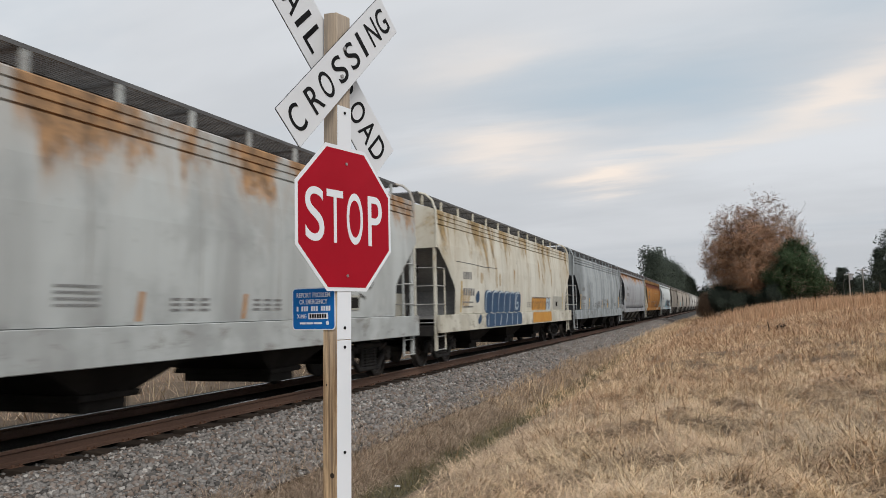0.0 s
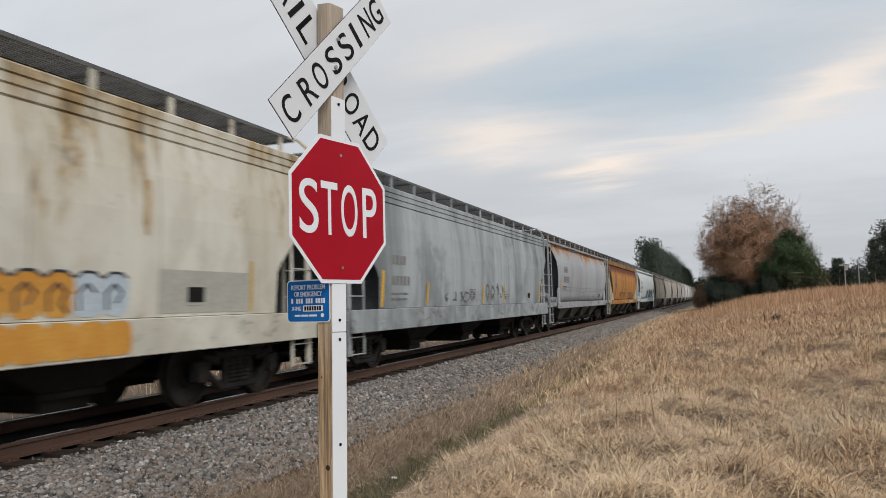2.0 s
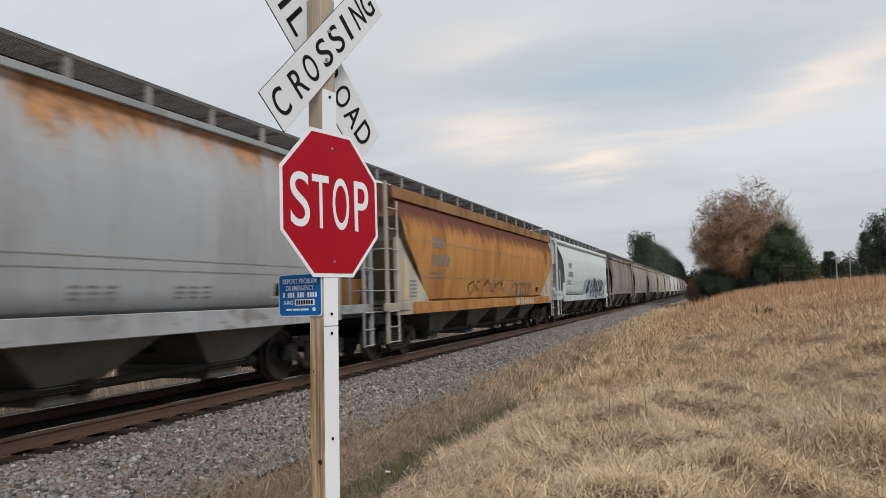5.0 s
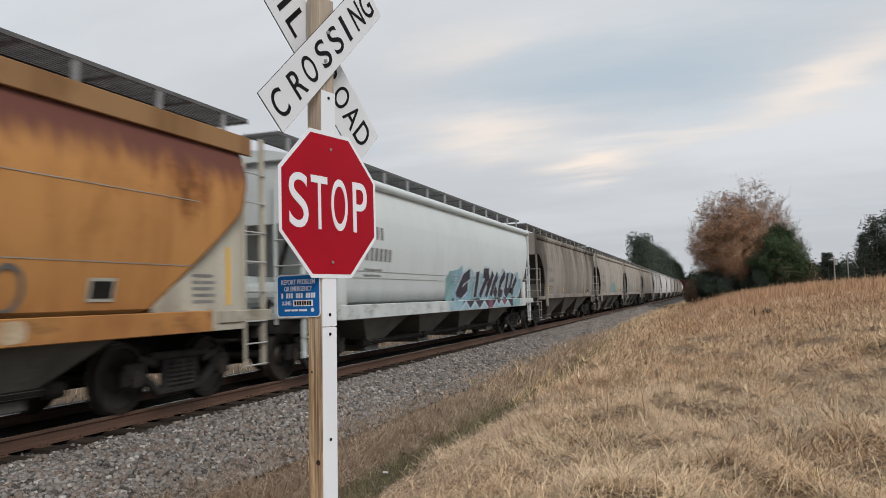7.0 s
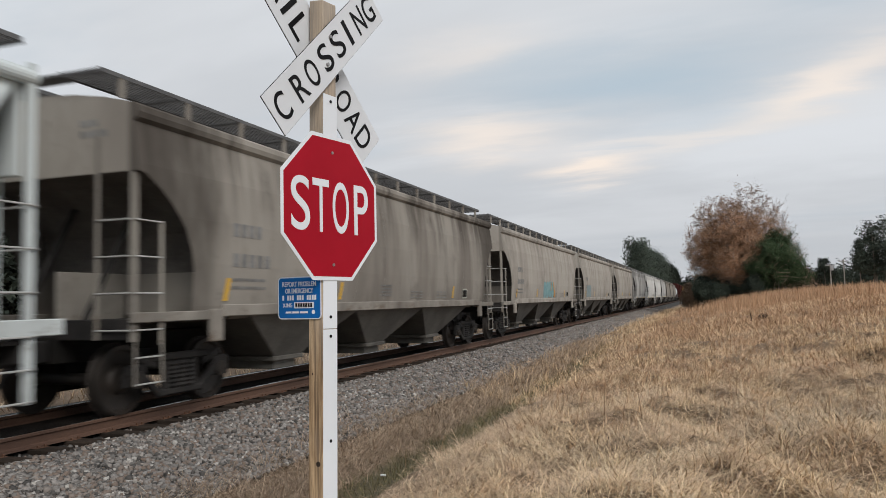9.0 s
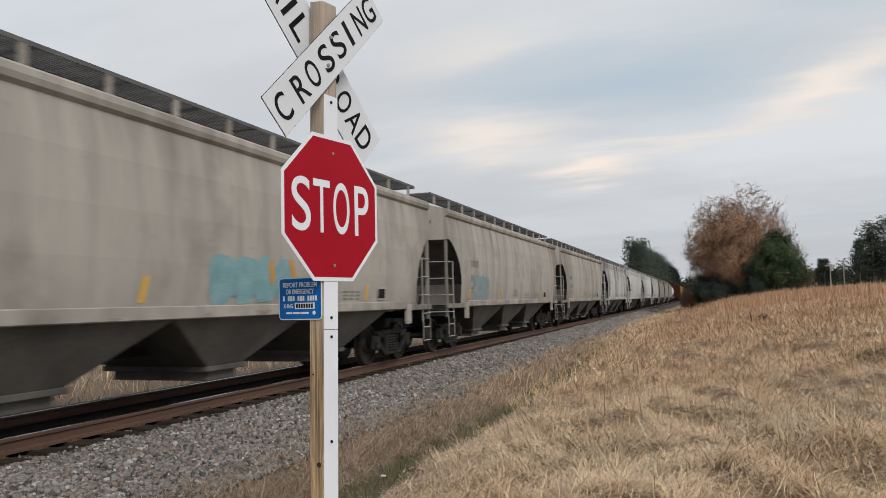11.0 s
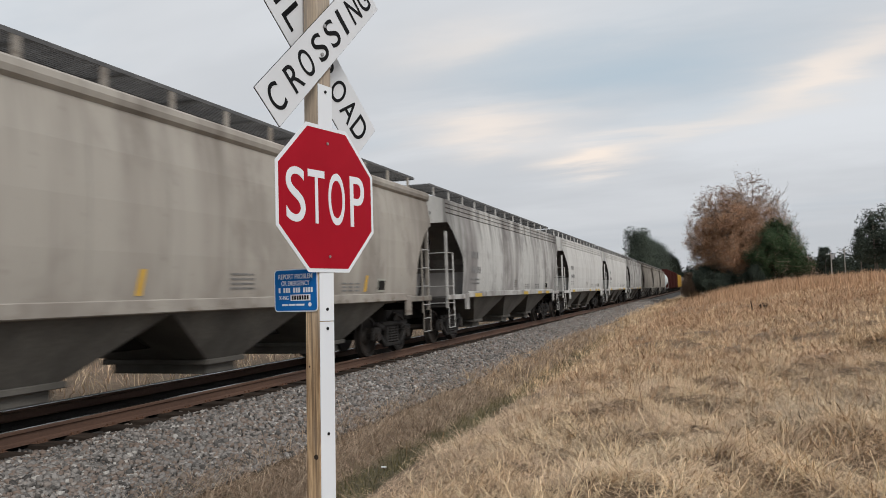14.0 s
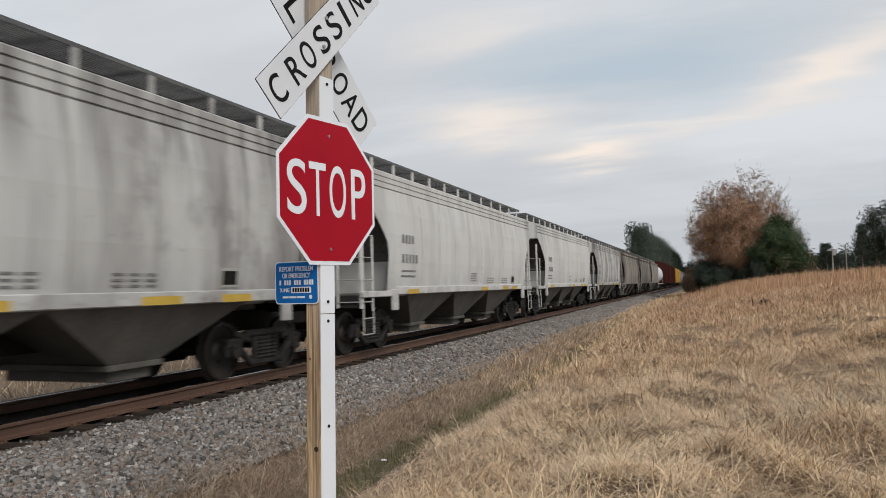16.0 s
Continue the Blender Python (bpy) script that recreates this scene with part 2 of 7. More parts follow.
M["truck"] = surface("cast_steel_brown_grime", (0.018, 0.017, 0.017), (0.038, 0.035, 0.033), 3, 35, 0.75, bump=0.3, spec=0.2)
M["wheel"] = surface("wheel_steel_grime", (0.02, 0.017, 0.015), (0.045, 0.036, 0.03), 3, 35, 0.6, 0.3, bump=0.2)
M["galv"] = surface("galvanised_grating", (0.10, 0.10, 0.102), (0.16, 0.16, 0.16), 3, 40, 0.6, 0.3)
M["white_sheet"] = surface("white_sign_sheeting", (0.67, 0.69, 0.715), (0.71, 0.73, 0.76), 1.5, 2.5, 0.5, bump=0.0, spec=0.25, fade=0.08)
M["white_film"] = surface("white_letter_film", (0.76, 0.79, 0.83), (0.80, 0.83, 0.87), 1.5, 2.5, 0.5, bump=0.0, spec=0.25, fade=0.08)
M["black_letter"] = surface("black_letter_film", (0.006, 0.006, 0.007), (0.012, 0.012, 0.013), 5, 30, 0.6, bump=0.0, spec=0.1)
M["red_sheet"] = surface("red_sign_sheeting", (0.36, 0.004, 0.016), (0.41, 0.006, 0.02), 2, 6, 0.5, bump=0.0, spec=0.12, fade=0.15)
M["blue_sheet"] = surface("blue_sign_sheeting", (0.008, 0.13, 0.42), (0.012, 0.15, 0.47), 4, 8, 0.5, bump=0.0, spec=0.12, fade=0.1)
M["alu"] = surface("sign_back_aluminium", (0.45, 0.45, 0.46), (0.55, 0.55, 0.56), 4, 60, 0.45, 0.9)
M["bolt"] = surface("zinc_bolt", (0.35, 0.34, 0.33), (0.45, 0.44, 0.43), 20, 200, 0.45, 0.8)


def wood_material():
    k = Nodes("weathered_pine_post")
    v = k.place((9, 9, 0.55), random_shift=True)
    grain = k.noise(3.0, 6, v, 0.7, 0.8)
    v2 = k.place((30, 30, 0.9), random_shift=True)
    fine = k.noise(1.6, 3, v2, 0.6)
    col = k.mix(k.step(grain, 0.32, 0.68), (0.22, 0.135, 0.07), (0.66, 0.475, 0.285))
    col = k.mix(k.step(fine, 0.48, 0.66, 0, 0.8), col, (0.12, 0.075, 0.045))
    grey = k.noise(1.4, 3, k.place((3, 3, 0.8), random_shift=True))
    col = k.mix(k.step(grey, 0.42, 0.72, 0, 0.45), col, (0.48, 0.44, 0.39))
    # the upper part has weathered to grey
    col = k.mix(k.math("MULTIPLY", k.step(k.axis(2), -0.1, 0.5), 0.55), col, (0.40, 0.365, 0.32))
    k.bump(k.math("ADD", fine, grain), 0.6, 0.004)
    return k.done(col, 0.8)


M["wood"] = wood_material()


def soil_material():
    k = Nodes("dead_grass_thatch")
    v = k.place((1, 1, 1))
    a, b = k.noise(0.5, 5, v), k.noise(7.0, 5, v)
    x, y = k.axis(0), k.axis(1)
    far = k.step(y, 18.0, 45.0)
    straw = k.mix(k.step(a, 0.35, 0.65), (0.20, 0.14, 0.09), (0.30, 0.215, 0.14))
    red = k.mix(k.step(a, 0.3, 0.7), (0.38, 0.22, 0.115), (0.48, 0.31, 0.175))
    field = k.math("MULTIPLY", far, k.step(x, -1.0, 4.0))
    col = k.mix(field, straw, red)
    col = k.mix(k.step(b, 0.35, 0.7, 0.0, 0.7), col, (0.13, 0.09, 0.06))
    # the wet bottom of the ditch keeps some green
    ditch = k.math("MULTIPLY", k.math("MULTIPLY", k.step(x, -4.15, -3.85), k.step(x, -3.2, -3.5)), k.step(k.noise(1.1, 3, v), 0.3, 0.6, 0.4, 1.0))
    col = k.mix(k.math("MULTIPLY", ditch, 0.75), col, (0.075, 0.075, 0.035))
    k.bump(k.math("ADD", b, k.noise(28, 3, v)), 0.9, 0.08)
    return k.done(col, 0.95)


M["soil"] = soil_material()
M["asphalt"] = surface("asphalt_road", (0.36, 0.355, 0.345), (0.46, 0.455, 0.44), 0.6, 20, 0.9)


def grass_material(name, c1, c2, c3):
    k = Nodes(name)
    r = k.island()
    r2 = k.math("FRACT", k.math("MULTIPLY", r, 57.3))
    big = k.noise(0.4, 4)
    patchy = k.noise(1.5, 3)
    col = k.mix(k.step(r, 0.0, 0.9), c1, c2)
    # stands of browner, older grass, and here and there grey or green-tinged blades
    col = k.mix(k.math("MULTIPLY", k.step(big, 0.40, 0.62), k.step(r2, 0.1, 0.9, 0.95, 0.35)), col, c3)
    col = k.mix(k.math("MULTIPLY", k.step(patchy, 0.46, 0.62), k.step(r2, 0.0, 1.0, 0.8, 0.2)), col, tuple(c * 0.6 for c in c3))
    col = k.mix(k.step(r2, 0.86, 0.93, 0, 0.6), col, (c1[0] * 0.8, c1[1] * 0.95, c1[2] * 0.95))
    col = k.mix(k.step(r2, 0.20, 0.11, 0, 0.75), col, tuple(c * 0.36 for c in c1))
    return k.done(col, 0.7, 0.0, 0.2)


M["grass"] = grass_material("straw_grass", (0.56, 0.38, 0.225), (0.93, 0.725, 0.47), (0.68, 0.475, 0.315))
M["grass_mat"] = grass_material("matted_grass", (0.45, 0.315, 0.21), (0.90, 0.70, 0.48), (0.56, 0.40, 0.285))
M["grass_pale"] = grass_material("pale_straw_blades", (0.68, 0.53, 0.35), (0.82, 0.69, 0.48), (0.66, 0.51, 0.35))
M["grass_bank"] = grass_material("bank_grass", (0.30, 0.215, 0.15), (0.66, 0.52, 0.385), (0.42, 0.31, 0.225))
M["grass_green"] = grass_material("ditch_grass", (0.085, 0.082, 0.036), (0.30, 0.25, 0.13), (0.15, 0.125, 0.065))
M["grass_red"] = grass_material("broom_grass", (0.41, 0.24, 0.14), (0.66, 0.45, 0.285), (0.50, 0.295, 0.17))
M["bark"] = surface("grey_bark", (0.10, 0.085, 0.07), (0.19, 0.165, 0.14), 2, 20, 0.9, bump=0.6, stretch=(1, 1, 0.2), dist=0.03)
M["grass_grey"] = grass_material("grey_clump_grass", (0.22, 0.165, 0.115), (0.66, 0.53, 0.39), (0.36, 0.28, 0.21))
M["twig"] = surface("pale_twigs", (0.30, 0.22, 0.17), (0.42, 0.32, 0.25), 2, 20, 0.9, bump=0.0)
M["pole_wood"] = surface("grey_pole_wood", (0.34, 0.32, 0.29), (0.44, 0.42, 0.39), 2, 20, 0.85, stretch=(1, 1, 0.2))
M["leaf_rust"] = leaf_material("rust_leaves", (0.24, 0.125, 0.075), (0.40, 0.225, 0.13), (0.56, 0.40, 0.275))
M["leaf_green"] = leaf_material("evergreen_leaves", (0.034, 0.054, 0.028), (0.056, 0.088, 0.042), (0.085, 0.12, 0.06))
M["needle"] = leaf_material("pine_needles", (0.035, 0.046, 0.038), (0.05, 0.062, 0.048), (0.068, 0.08, 0.06))
M["leaf_brown"] = leaf_material("brush_leaves", (0.16, 0.11, 0.075), (0.25, 0.175, 0.12), (0.3, 0.22, 0.16))


# ---------------------------------------------------------------- mesh helpers
def part(name, bm, material, parent=None, label="", smooth=False):
    """Links a bmesh as one mesh object, under a thing where one is given."""
    me = bpy.data.meshes.new(name)
    bm.normal_update()
    bm.to_mesh(me)
    bm.free()
    if smooth:
        me.shade_smooth()
    me.materials.append(material)
    ob = new(name, me)
    if parent is not None:
        ob.parent = parent
    if label:
        ob["label"] = label
    return ob


def share(name, me, parent, m):
    """Another object on the same mesh."""
    ob = new(name, me)
    ob.parent = parent
    ob.matrix_basis = m
    return ob


def add_box(bm, x0, x1, y0, y1, z0, z1, bevel=0.0, m=None):
    r = bmesh.ops.create_cube(bm, size=1.0)
    vs = r["verts"]
    bmesh.ops.scale(bm, vec=(x1 - x0, y1 - y0, z1 - z0), verts=vs)
    bmesh.ops.translate(bm, vec=((x0 + x1) / 2, (y0 + y1) / 2, (z0 + z1) / 2), verts=vs)
    if bevel:
        es = list({e for v in vs for e in v.link_edges})
        r = bmesh.ops.bevel(bm, geom=es, offset=bevel, segments=1, affect="EDGES", profile=0.5)
        vs = list({v for f in r["faces"] for v in f.verts} | {v for v in vs if v.is_valid})
    if m is not None:
        bmesh.ops.transform(bm, matrix=m, verts=vs)
    return vs


def box(x0, x1, y0, y1, z0, z1, bevel=0.0):
    bm = bmesh.new()
    add_box(bm, x0, x1, y0, y1, z0, z1, bevel)
    return bm


def add_rod(bm, a, b, r, n=8, r2=None):
    a, b = Vector(a), Vector(b)
    d = b - a
    m = Matrix.Translation((a + b) / 2) @ d.to_track_quat("Z", "Y").to_matrix().to_4x4()
    bmesh.ops.create_cone(bm, cap_ends=True, segments=n, radius1=r, radius2=r if r2 is None else r2, depth=d.length, matrix=m)


def add_prism(bm, outline, y0, y1, axis="y"):
    """A prism over an outline of (x, z), from y0 to y1 (or, axis x, an outline of (y, z) from x0 to x1)."""
    def co(p, t):
        return (p[0], t, p[1]) if axis == "y" else (t, p[0], p[1])
    a = [bm.verts.new(co(p, y0)) for p in outline]
    b = [bm.verts.new(co(p, y1)) for p in outline]
    n = len(outline)
    fs = [bm.faces.new(a), bm.faces.new(b[::-1])]
    for i in range(n):
        fs.append(bm.faces.new((a[i], b[i], b[(i + 1) % n], a[(i + 1) % n])))
    bmesh.ops.recalc_face_normals(bm, faces=fs)


def raw_mesh(name, verts, faces_tri, material, parent=None):
    """A mesh from numpy arrays of vertices and triangles."""
    me = bpy.data.meshes.new(name)
    nv, nf = len(verts), len(faces_tri)
    me.vertices.add(nv)
    me.vertices.foreach_set("co", np.asarray(verts, dtype=np.float32).ravel())
    me.loops.add(nf * 3)
    me.loops.foreach_set("vertex_index", np.asarray(faces_tri, dtype=np.int32).ravel())
    me.polygons.add(nf)
    me.polygons.foreach_set("loop_start", np.arange(0, nf * 3, 3, dtype=np.int32))
    me.update(calc_edges=True)
    me.materials.append(material)
    ob = new(name, me)
    if parent is not None:
        ob.parent = parent
    return ob


def text_mesh(body, size, sx=1.0, depth=0.002, weight=0.0, spacing=1.0):
    """Lettering as a mesh in the xy plane, centred."""
    cu = bpy.data.curves.new("lettering", "FONT")
    cu.body, cu.size, cu.extrude, cu.offset, cu.space_character = body, size, depth, weight, spacing
    cu.align_x, cu.align_y = "CENTER", "CENTER"
    tmp = bpy.data.objects.new("lettering", cu)
    scene.collection.objects.link(tmp)
    me = bpy.data.meshes.new_from_object(tmp.evaluated_get(bpy.context.evaluated_depsgraph_get()))
    bpy.data.objects.remove(tmp)
    bpy.data.curves.remove(cu)
    me.transform(Matrix.Diagonal((sx, 1, 1, 1)))
    return me


rng = np.random.default_rng(7)


# ---------------------------------------------------------------- ground and track
TRACK_X = -8.1
PROFILE_X = [-3000, -60, -24, -14, -11.4, -5.0, -4.3, -3.95, -3.45, -2.9, -2.2, 0, 2, 5, 9, 14, 25, 60, 3000]
PROFILE_NEAR = [0.5, -0.3, -0.5, -0.6, -0.55, -0.50, -0.62, -0.74, -0.74, -0.50, -0.36, -0.20, -0.02, 0.3, 0.7, 1.0, 1.3, 1.5, 1.6]
PROFILE_FAR = [0.5, -0.3, -0.5, -0.6, -0.55, -0.50, -0.52, -0.54, -0.50, -0.36, -0.20, 0.15, 0.5, 0.95, 1.2, 1.4, 1.5, 1.6, 1.6]


def ground_z(x, y):
    """Height of the ground: bank, ditch and a field that rises to the right."""
    x, y = np.asarray(x, float), np.asarray(y, float)
    k = np.clip((y - 8) / 36, 0, 1)
    k = k * k * (3 - 2 * k)
    z = np.interp(x, PROFILE_X, PROFILE_NEAR) * (1 - k) + np.interp(x, PROFILE_X, PROFILE_FAR) * k
    fade = np.clip((x + 4.6) / 1.5, 0, 1)
    bumps = 0.045 * np.sin(2.3 * x + 0.9 * y) * np.sin(1.7 * y - 0.6 * x) + 0.04 * np.sin(1.1 * y - 1.5 * x + 1) + 0.06 * np.sin(0.33 * y + 0.41 * x)
    heaps = np.clip(np.sin(2.9 * x + 1.3 * np.sin(1.1 * y)) * np.sin(2.1 * y + 1.2 * np.sin(1.7 * x)), -0.35, 1) * 0.11 * np.clip((x + 2.6) / 0.8, 0, 1) * np.clip((30 - y) / 15, 0, 1)
    tussocks = 0.065 * np.sin(6.1 * x + 1.9 * np.sin(2.3 * y)) * np.sin(4.7 * y + 1.6 * np.sin(3.1 * x)) * np.clip((x + 2.6) / 0.8, 0, 1) * np.clip((24 - y) / 10, 0, 1)
    return z + bumps * fade + heaps + tussocks


def make_ground():
    xs = np.unique(np.concatenate([np.linspace(-3000, -80, 12), np.linspace(-80, -12, 18), np.linspace(-12, 8, 171), np.linspace(8, 40, 33), np.linspace(40, 120, 12), np.linspace(120, 3000, 12)]))
    ys = np.unique(np.concatenate([np.linspace(-400, -10, 12), np.linspace(-10, 30, 200), np.linspace(30, 110, 80), np.linspace(110, 400, 30), np.linspace(400, 4000, 14)]))
    X, Y = np.meshgrid(xs, ys)
    V = np.stack([X, Y, ground_z(X, Y)], -1).reshape(-1, 3)
    nx, ny = len(xs), len(ys)
    i = (np.arange(ny - 1)[:, None] * nx + np.arange(nx - 1)[None]).ravel()
    F = np.concatenate([np.stack([i, i + 1, i + nx + 1], -1), np.stack([i, i + nx + 1, i + nx], -1)])
    ob = raw_mesh("ground", V, F, M["soil"])
    ob.data.shade_smooth()
    tagged(ob, "dry straw-coloured grassy ground rising from a ditch", "ground", kind="structure")


make_ground()


def make_ballast():
    """The raised bed of crushed stone, with loose stones on its near side."""
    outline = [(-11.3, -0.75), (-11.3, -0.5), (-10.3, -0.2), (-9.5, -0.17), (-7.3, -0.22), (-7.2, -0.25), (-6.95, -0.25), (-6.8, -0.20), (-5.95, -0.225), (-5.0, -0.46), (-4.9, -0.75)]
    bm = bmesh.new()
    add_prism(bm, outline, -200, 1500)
    # near-black bed colour puts in the shade between the loose stones
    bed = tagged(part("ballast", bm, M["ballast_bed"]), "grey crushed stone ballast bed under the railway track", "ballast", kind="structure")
    # loose stones: a few angular shapes, turned and scaled at random
    cube = np.array([(x, y, z) for x in (-1, 1) for y in (-1, 1) for z in (-1, 1)], float)
    tri = np.array([(0, 1, 3), (0, 3, 2), (4, 6, 7), (4, 7, 5), (0, 4, 5), (0, 5, 1), (2, 3, 7), (2, 7, 6), (0, 2, 6), (0, 6, 4), (1, 5, 7), (1, 7, 3)])
    n = 76000
    u = rng.random(n)
    y = 3.6 + 95 * u ** 2.4
    x = rng.uniform(-6.88, -4.75, n)
    few = rng.random(n) < 0.022
    x[few] = rng.uniform(-7.26, -6.85, few.sum())
    top = np.interp(x, [-10.3, -9.5, -7.3, -7.2, -6.95, -6.8, -5.95, -5.0, -4.7], [-0.2, -0.17, -0.22, -0.25, -0.25, -0.20, -0.225, -0.46, -0.50])
    size = rng.uniform(0.012, 0.027, n) * (1 + 0.02 * y)
    axes = rng.uniform(0.6, 1.25, (n, 1, 3)) * size[:, None, None]
    pts = cube[None] * (1 + rng.uniform(-0.5, 0.15, (n, 8, 3))) * axes
    a, b = rng.uniform(0, 6.28, n), rng.uniform(-0.8, 0.8, n)
    ca, sa, cb, sb = np.cos(a), np.sin(a), np.cos(b), np.sin(b)
    px = pts[..., 0] * ca[:, None] - pts[..., 1] * sa[:, None]
    py = pts[..., 0] * sa[:, None] + pts[..., 1] * ca[:, None]
    pz = pts[..., 2]
    qx, qz = px * cb[:, None] - pz * sb[:, None], px * sb[:, None] + pz * cb[:, None]
    V = np.stack([qx + x[:, None], py + y[:, None], qz + (top + size * rng.uniform(-0.2, 0.75, n))[:, None]], -1)
    F = (tri[None] + 8 * np.arange(n)[:, None, None])
    st = raw_mesh("ballast_stones", V.reshape(-1, 3), F.reshape(-1, 3), M["stone"])
    tagged(st, "loose angular grey and brown ballast stones", "gravel", kind="stuff")


make_ballast()
# the shade under the train is put into this strip's near-black colour
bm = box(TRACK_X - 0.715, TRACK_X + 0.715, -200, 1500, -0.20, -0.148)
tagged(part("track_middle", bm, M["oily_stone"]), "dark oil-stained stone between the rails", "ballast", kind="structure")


def rail_outline(cx):
    """Flat-bottomed rail section, top at z = 0."""
    half = [(0.030, 0.0), (0.036, -0.008), (0.036, -0.036), (0.010, -0.050), (0.009, -0.13), (0.03, -0.148), (0.072, -0.158), (0.074, -0.17)]
    return [(cx + x, z) for x, z in half] + [(cx - x, z) for x, z in half[::-1]]


def make_track():
    track = tagged(new("railway_track"), "single railway track with rusty rails on dark wooden sleepers", "railway track", kind="structure")
    for s in (-1, 1):
        bm = bmesh.new()
        add_prism(bm, rail_outline(TRACK_X + s * 0.752), -200, 1500)
        rail = part("rail", bm, M["rail_side"], track, "rusty brown steel rail with a polished top")
        bm = box(TRACK_X + s * 0.752 - 0.024, TRACK_X + s * 0.752 + 0.024, -200, 1500, -0.001, 0.0025)
        part("running_surface", bm, M["rail_top"], rail, "polished shiny running surface")
    bm = box(-1.33, 1.34, -0.115, 0.115, -0.38, -0.172, 0.012)
    bm2 = box(-0.1, 0.1, -0.09, 0.09, -0.18, -0.166, 0.003)
    for sx in (-0.085, 0.085):
        for sy in (-0.05, 0.05):
            add_box(bm2, sx - 0.014, sx + 0.014, sy - 0.014, sy + 0.014, -0.168, -0.138, 0.003)
    tie0 = part("sleeper", bm, M["tie"], track)
    plate0 = part("tie_plate", bm2, M["plate"], tie0)
    plate0.location = (0.752, 0, 0)
    tie0.location = (TRACK_X, 1.0, 0)
    r = random.Random(3)
    for i in range(1, 150):
        t = share("sleeper", tie0.data, track, pose(TRACK_X + r.uniform(-0.05, 0.05), 1.0 + 0.52 * i + r.uniform(-0.03, 0.03), r.uniform(-0.01, 0.005), 0, 0, r.uniform(-1.2, 1.2)))
        if i < 90:
            share("tie_plate", plate0.data, t, pose(0.752, 0, 0))
    bm = bmesh.new()
    for i in range(400):
        y = 79.3 + 0.55 * i
        add_box(bm, TRACK_X - 1.3, TRACK_X + 1.3, y - 0.11, y + 0.11, -0.38, -0.178)
    tagged(part("far_sleepers", bm, M["tie"], track), kind="stuff")


make_track()


# ---------------------------------------------------------------- grass
def blades(name, x, y, length, width, lean, material, label, category="grass", turn=None, lift=0.0):
    """Bent blades of grass, each three triangles, joined into one mesh."""
    n = len(x)
    z = ground_z(x, y) - 0.02 + rng.random(n) * lift
    a = rng.uniform(0, 2 * math.pi, n) if turn is None else turn
    f = a + rng.normal(0, 0.7, n)
    dx, dy = np.cos(a), np.sin(a)
    sx, sy = -np.sin(f), np.cos(f)
    up1 = length * 0.55 * np.cos(lean * 0.75)
    out1 = length * 0.55 * np.sin(lean * 0.75)
    up2 = up1 + length * 0.45 * np.cos(np.minimum(lean * 1.3, 1.9))
    out2 = out1 + length * 0.45 * np.sin(np.minimum(lean * 1.3, 1.9))
    w = width / 2
    V = np.empty((n, 5, 3))
    V[:, 0] = np.stack([x - sx * w, y - sy * w, z], -1)
    V[:, 1] = np.stack([x + sx * w, y + sy * w, z], -1)
    mx, my = x + dx * out1, y + dy * out1
    V[:, 2] = np.stack([mx - sx * w * 0.8, my - sy * w * 0.8, z + up1], -1)
    V[:, 3] = np.stack([mx + sx * w * 0.8, my + sy * w * 0.8, z + up1], -1)
    V[:, 4] = np.stack([x + dx * out2, y + dy * out2, z + np.maximum(up2, 0.02)], -1)
    T = np.array([(0, 1, 3), (0, 3, 2), (2, 3, 4)])
    F = T[None] + 5 * np.arange(n)[:, None, None]
    return tagged(raw_mesh(name, V.reshape(-1, 3), F.reshape(-1, 3), material), label, category, kind="stuff")


def scatter(n, x0, x1, y0, y1, power=1.0, tuft=0.0, per=1, right=None):
    """Places for n blades, gathered in tufts; right: the field is only needed left of this slope."""
    k = n // per
    y = y0 + (y1 - y0) * rng.random(k) ** power
    hi = np.minimum(x1, right[0] + right[1] * y) if right else np.full(k, x1)
    x = x0 + (hi - x0) * rng.random(k)
    if per > 1:
        x, y = np.repeat(x, per), np.repeat(y, per)
        x = x + rng.normal(0, tuft, len(x)) * (1 + 0.02 * y)
        y = y + rng.normal(0, tuft, len(y)) * (1 + 0.02 * y)
    return x, y


def tufts(count, x0, x1, y0, y1, power, per, radius, right=None):
    """Places, directions and sizes for blades that spread out from the middle of their tufts."""
    y = y0 + (y1 - y0) * rng.random(count) ** power
    hi = np.minimum(x1, right[0] + right[1] * y) if right else np.full(count, x1)
    x = x0 + (hi - x0) * rng.random(count)
    size = rng.gamma(5, 0.2, count)
    x, y, size = np.repeat(x, per), np.repeat(y, per), np.repeat(size, per)
    n = len(x)
    a = rng.uniform(0, 2 * math.pi, n)
    r = np.abs(rng.normal(0, 1, n)) * radius * size
    return x + r * np.cos(a), y + r * np.sin(a), a + rng.normal(0, 0.5, n), size, r / (radius * size + 1e-9)


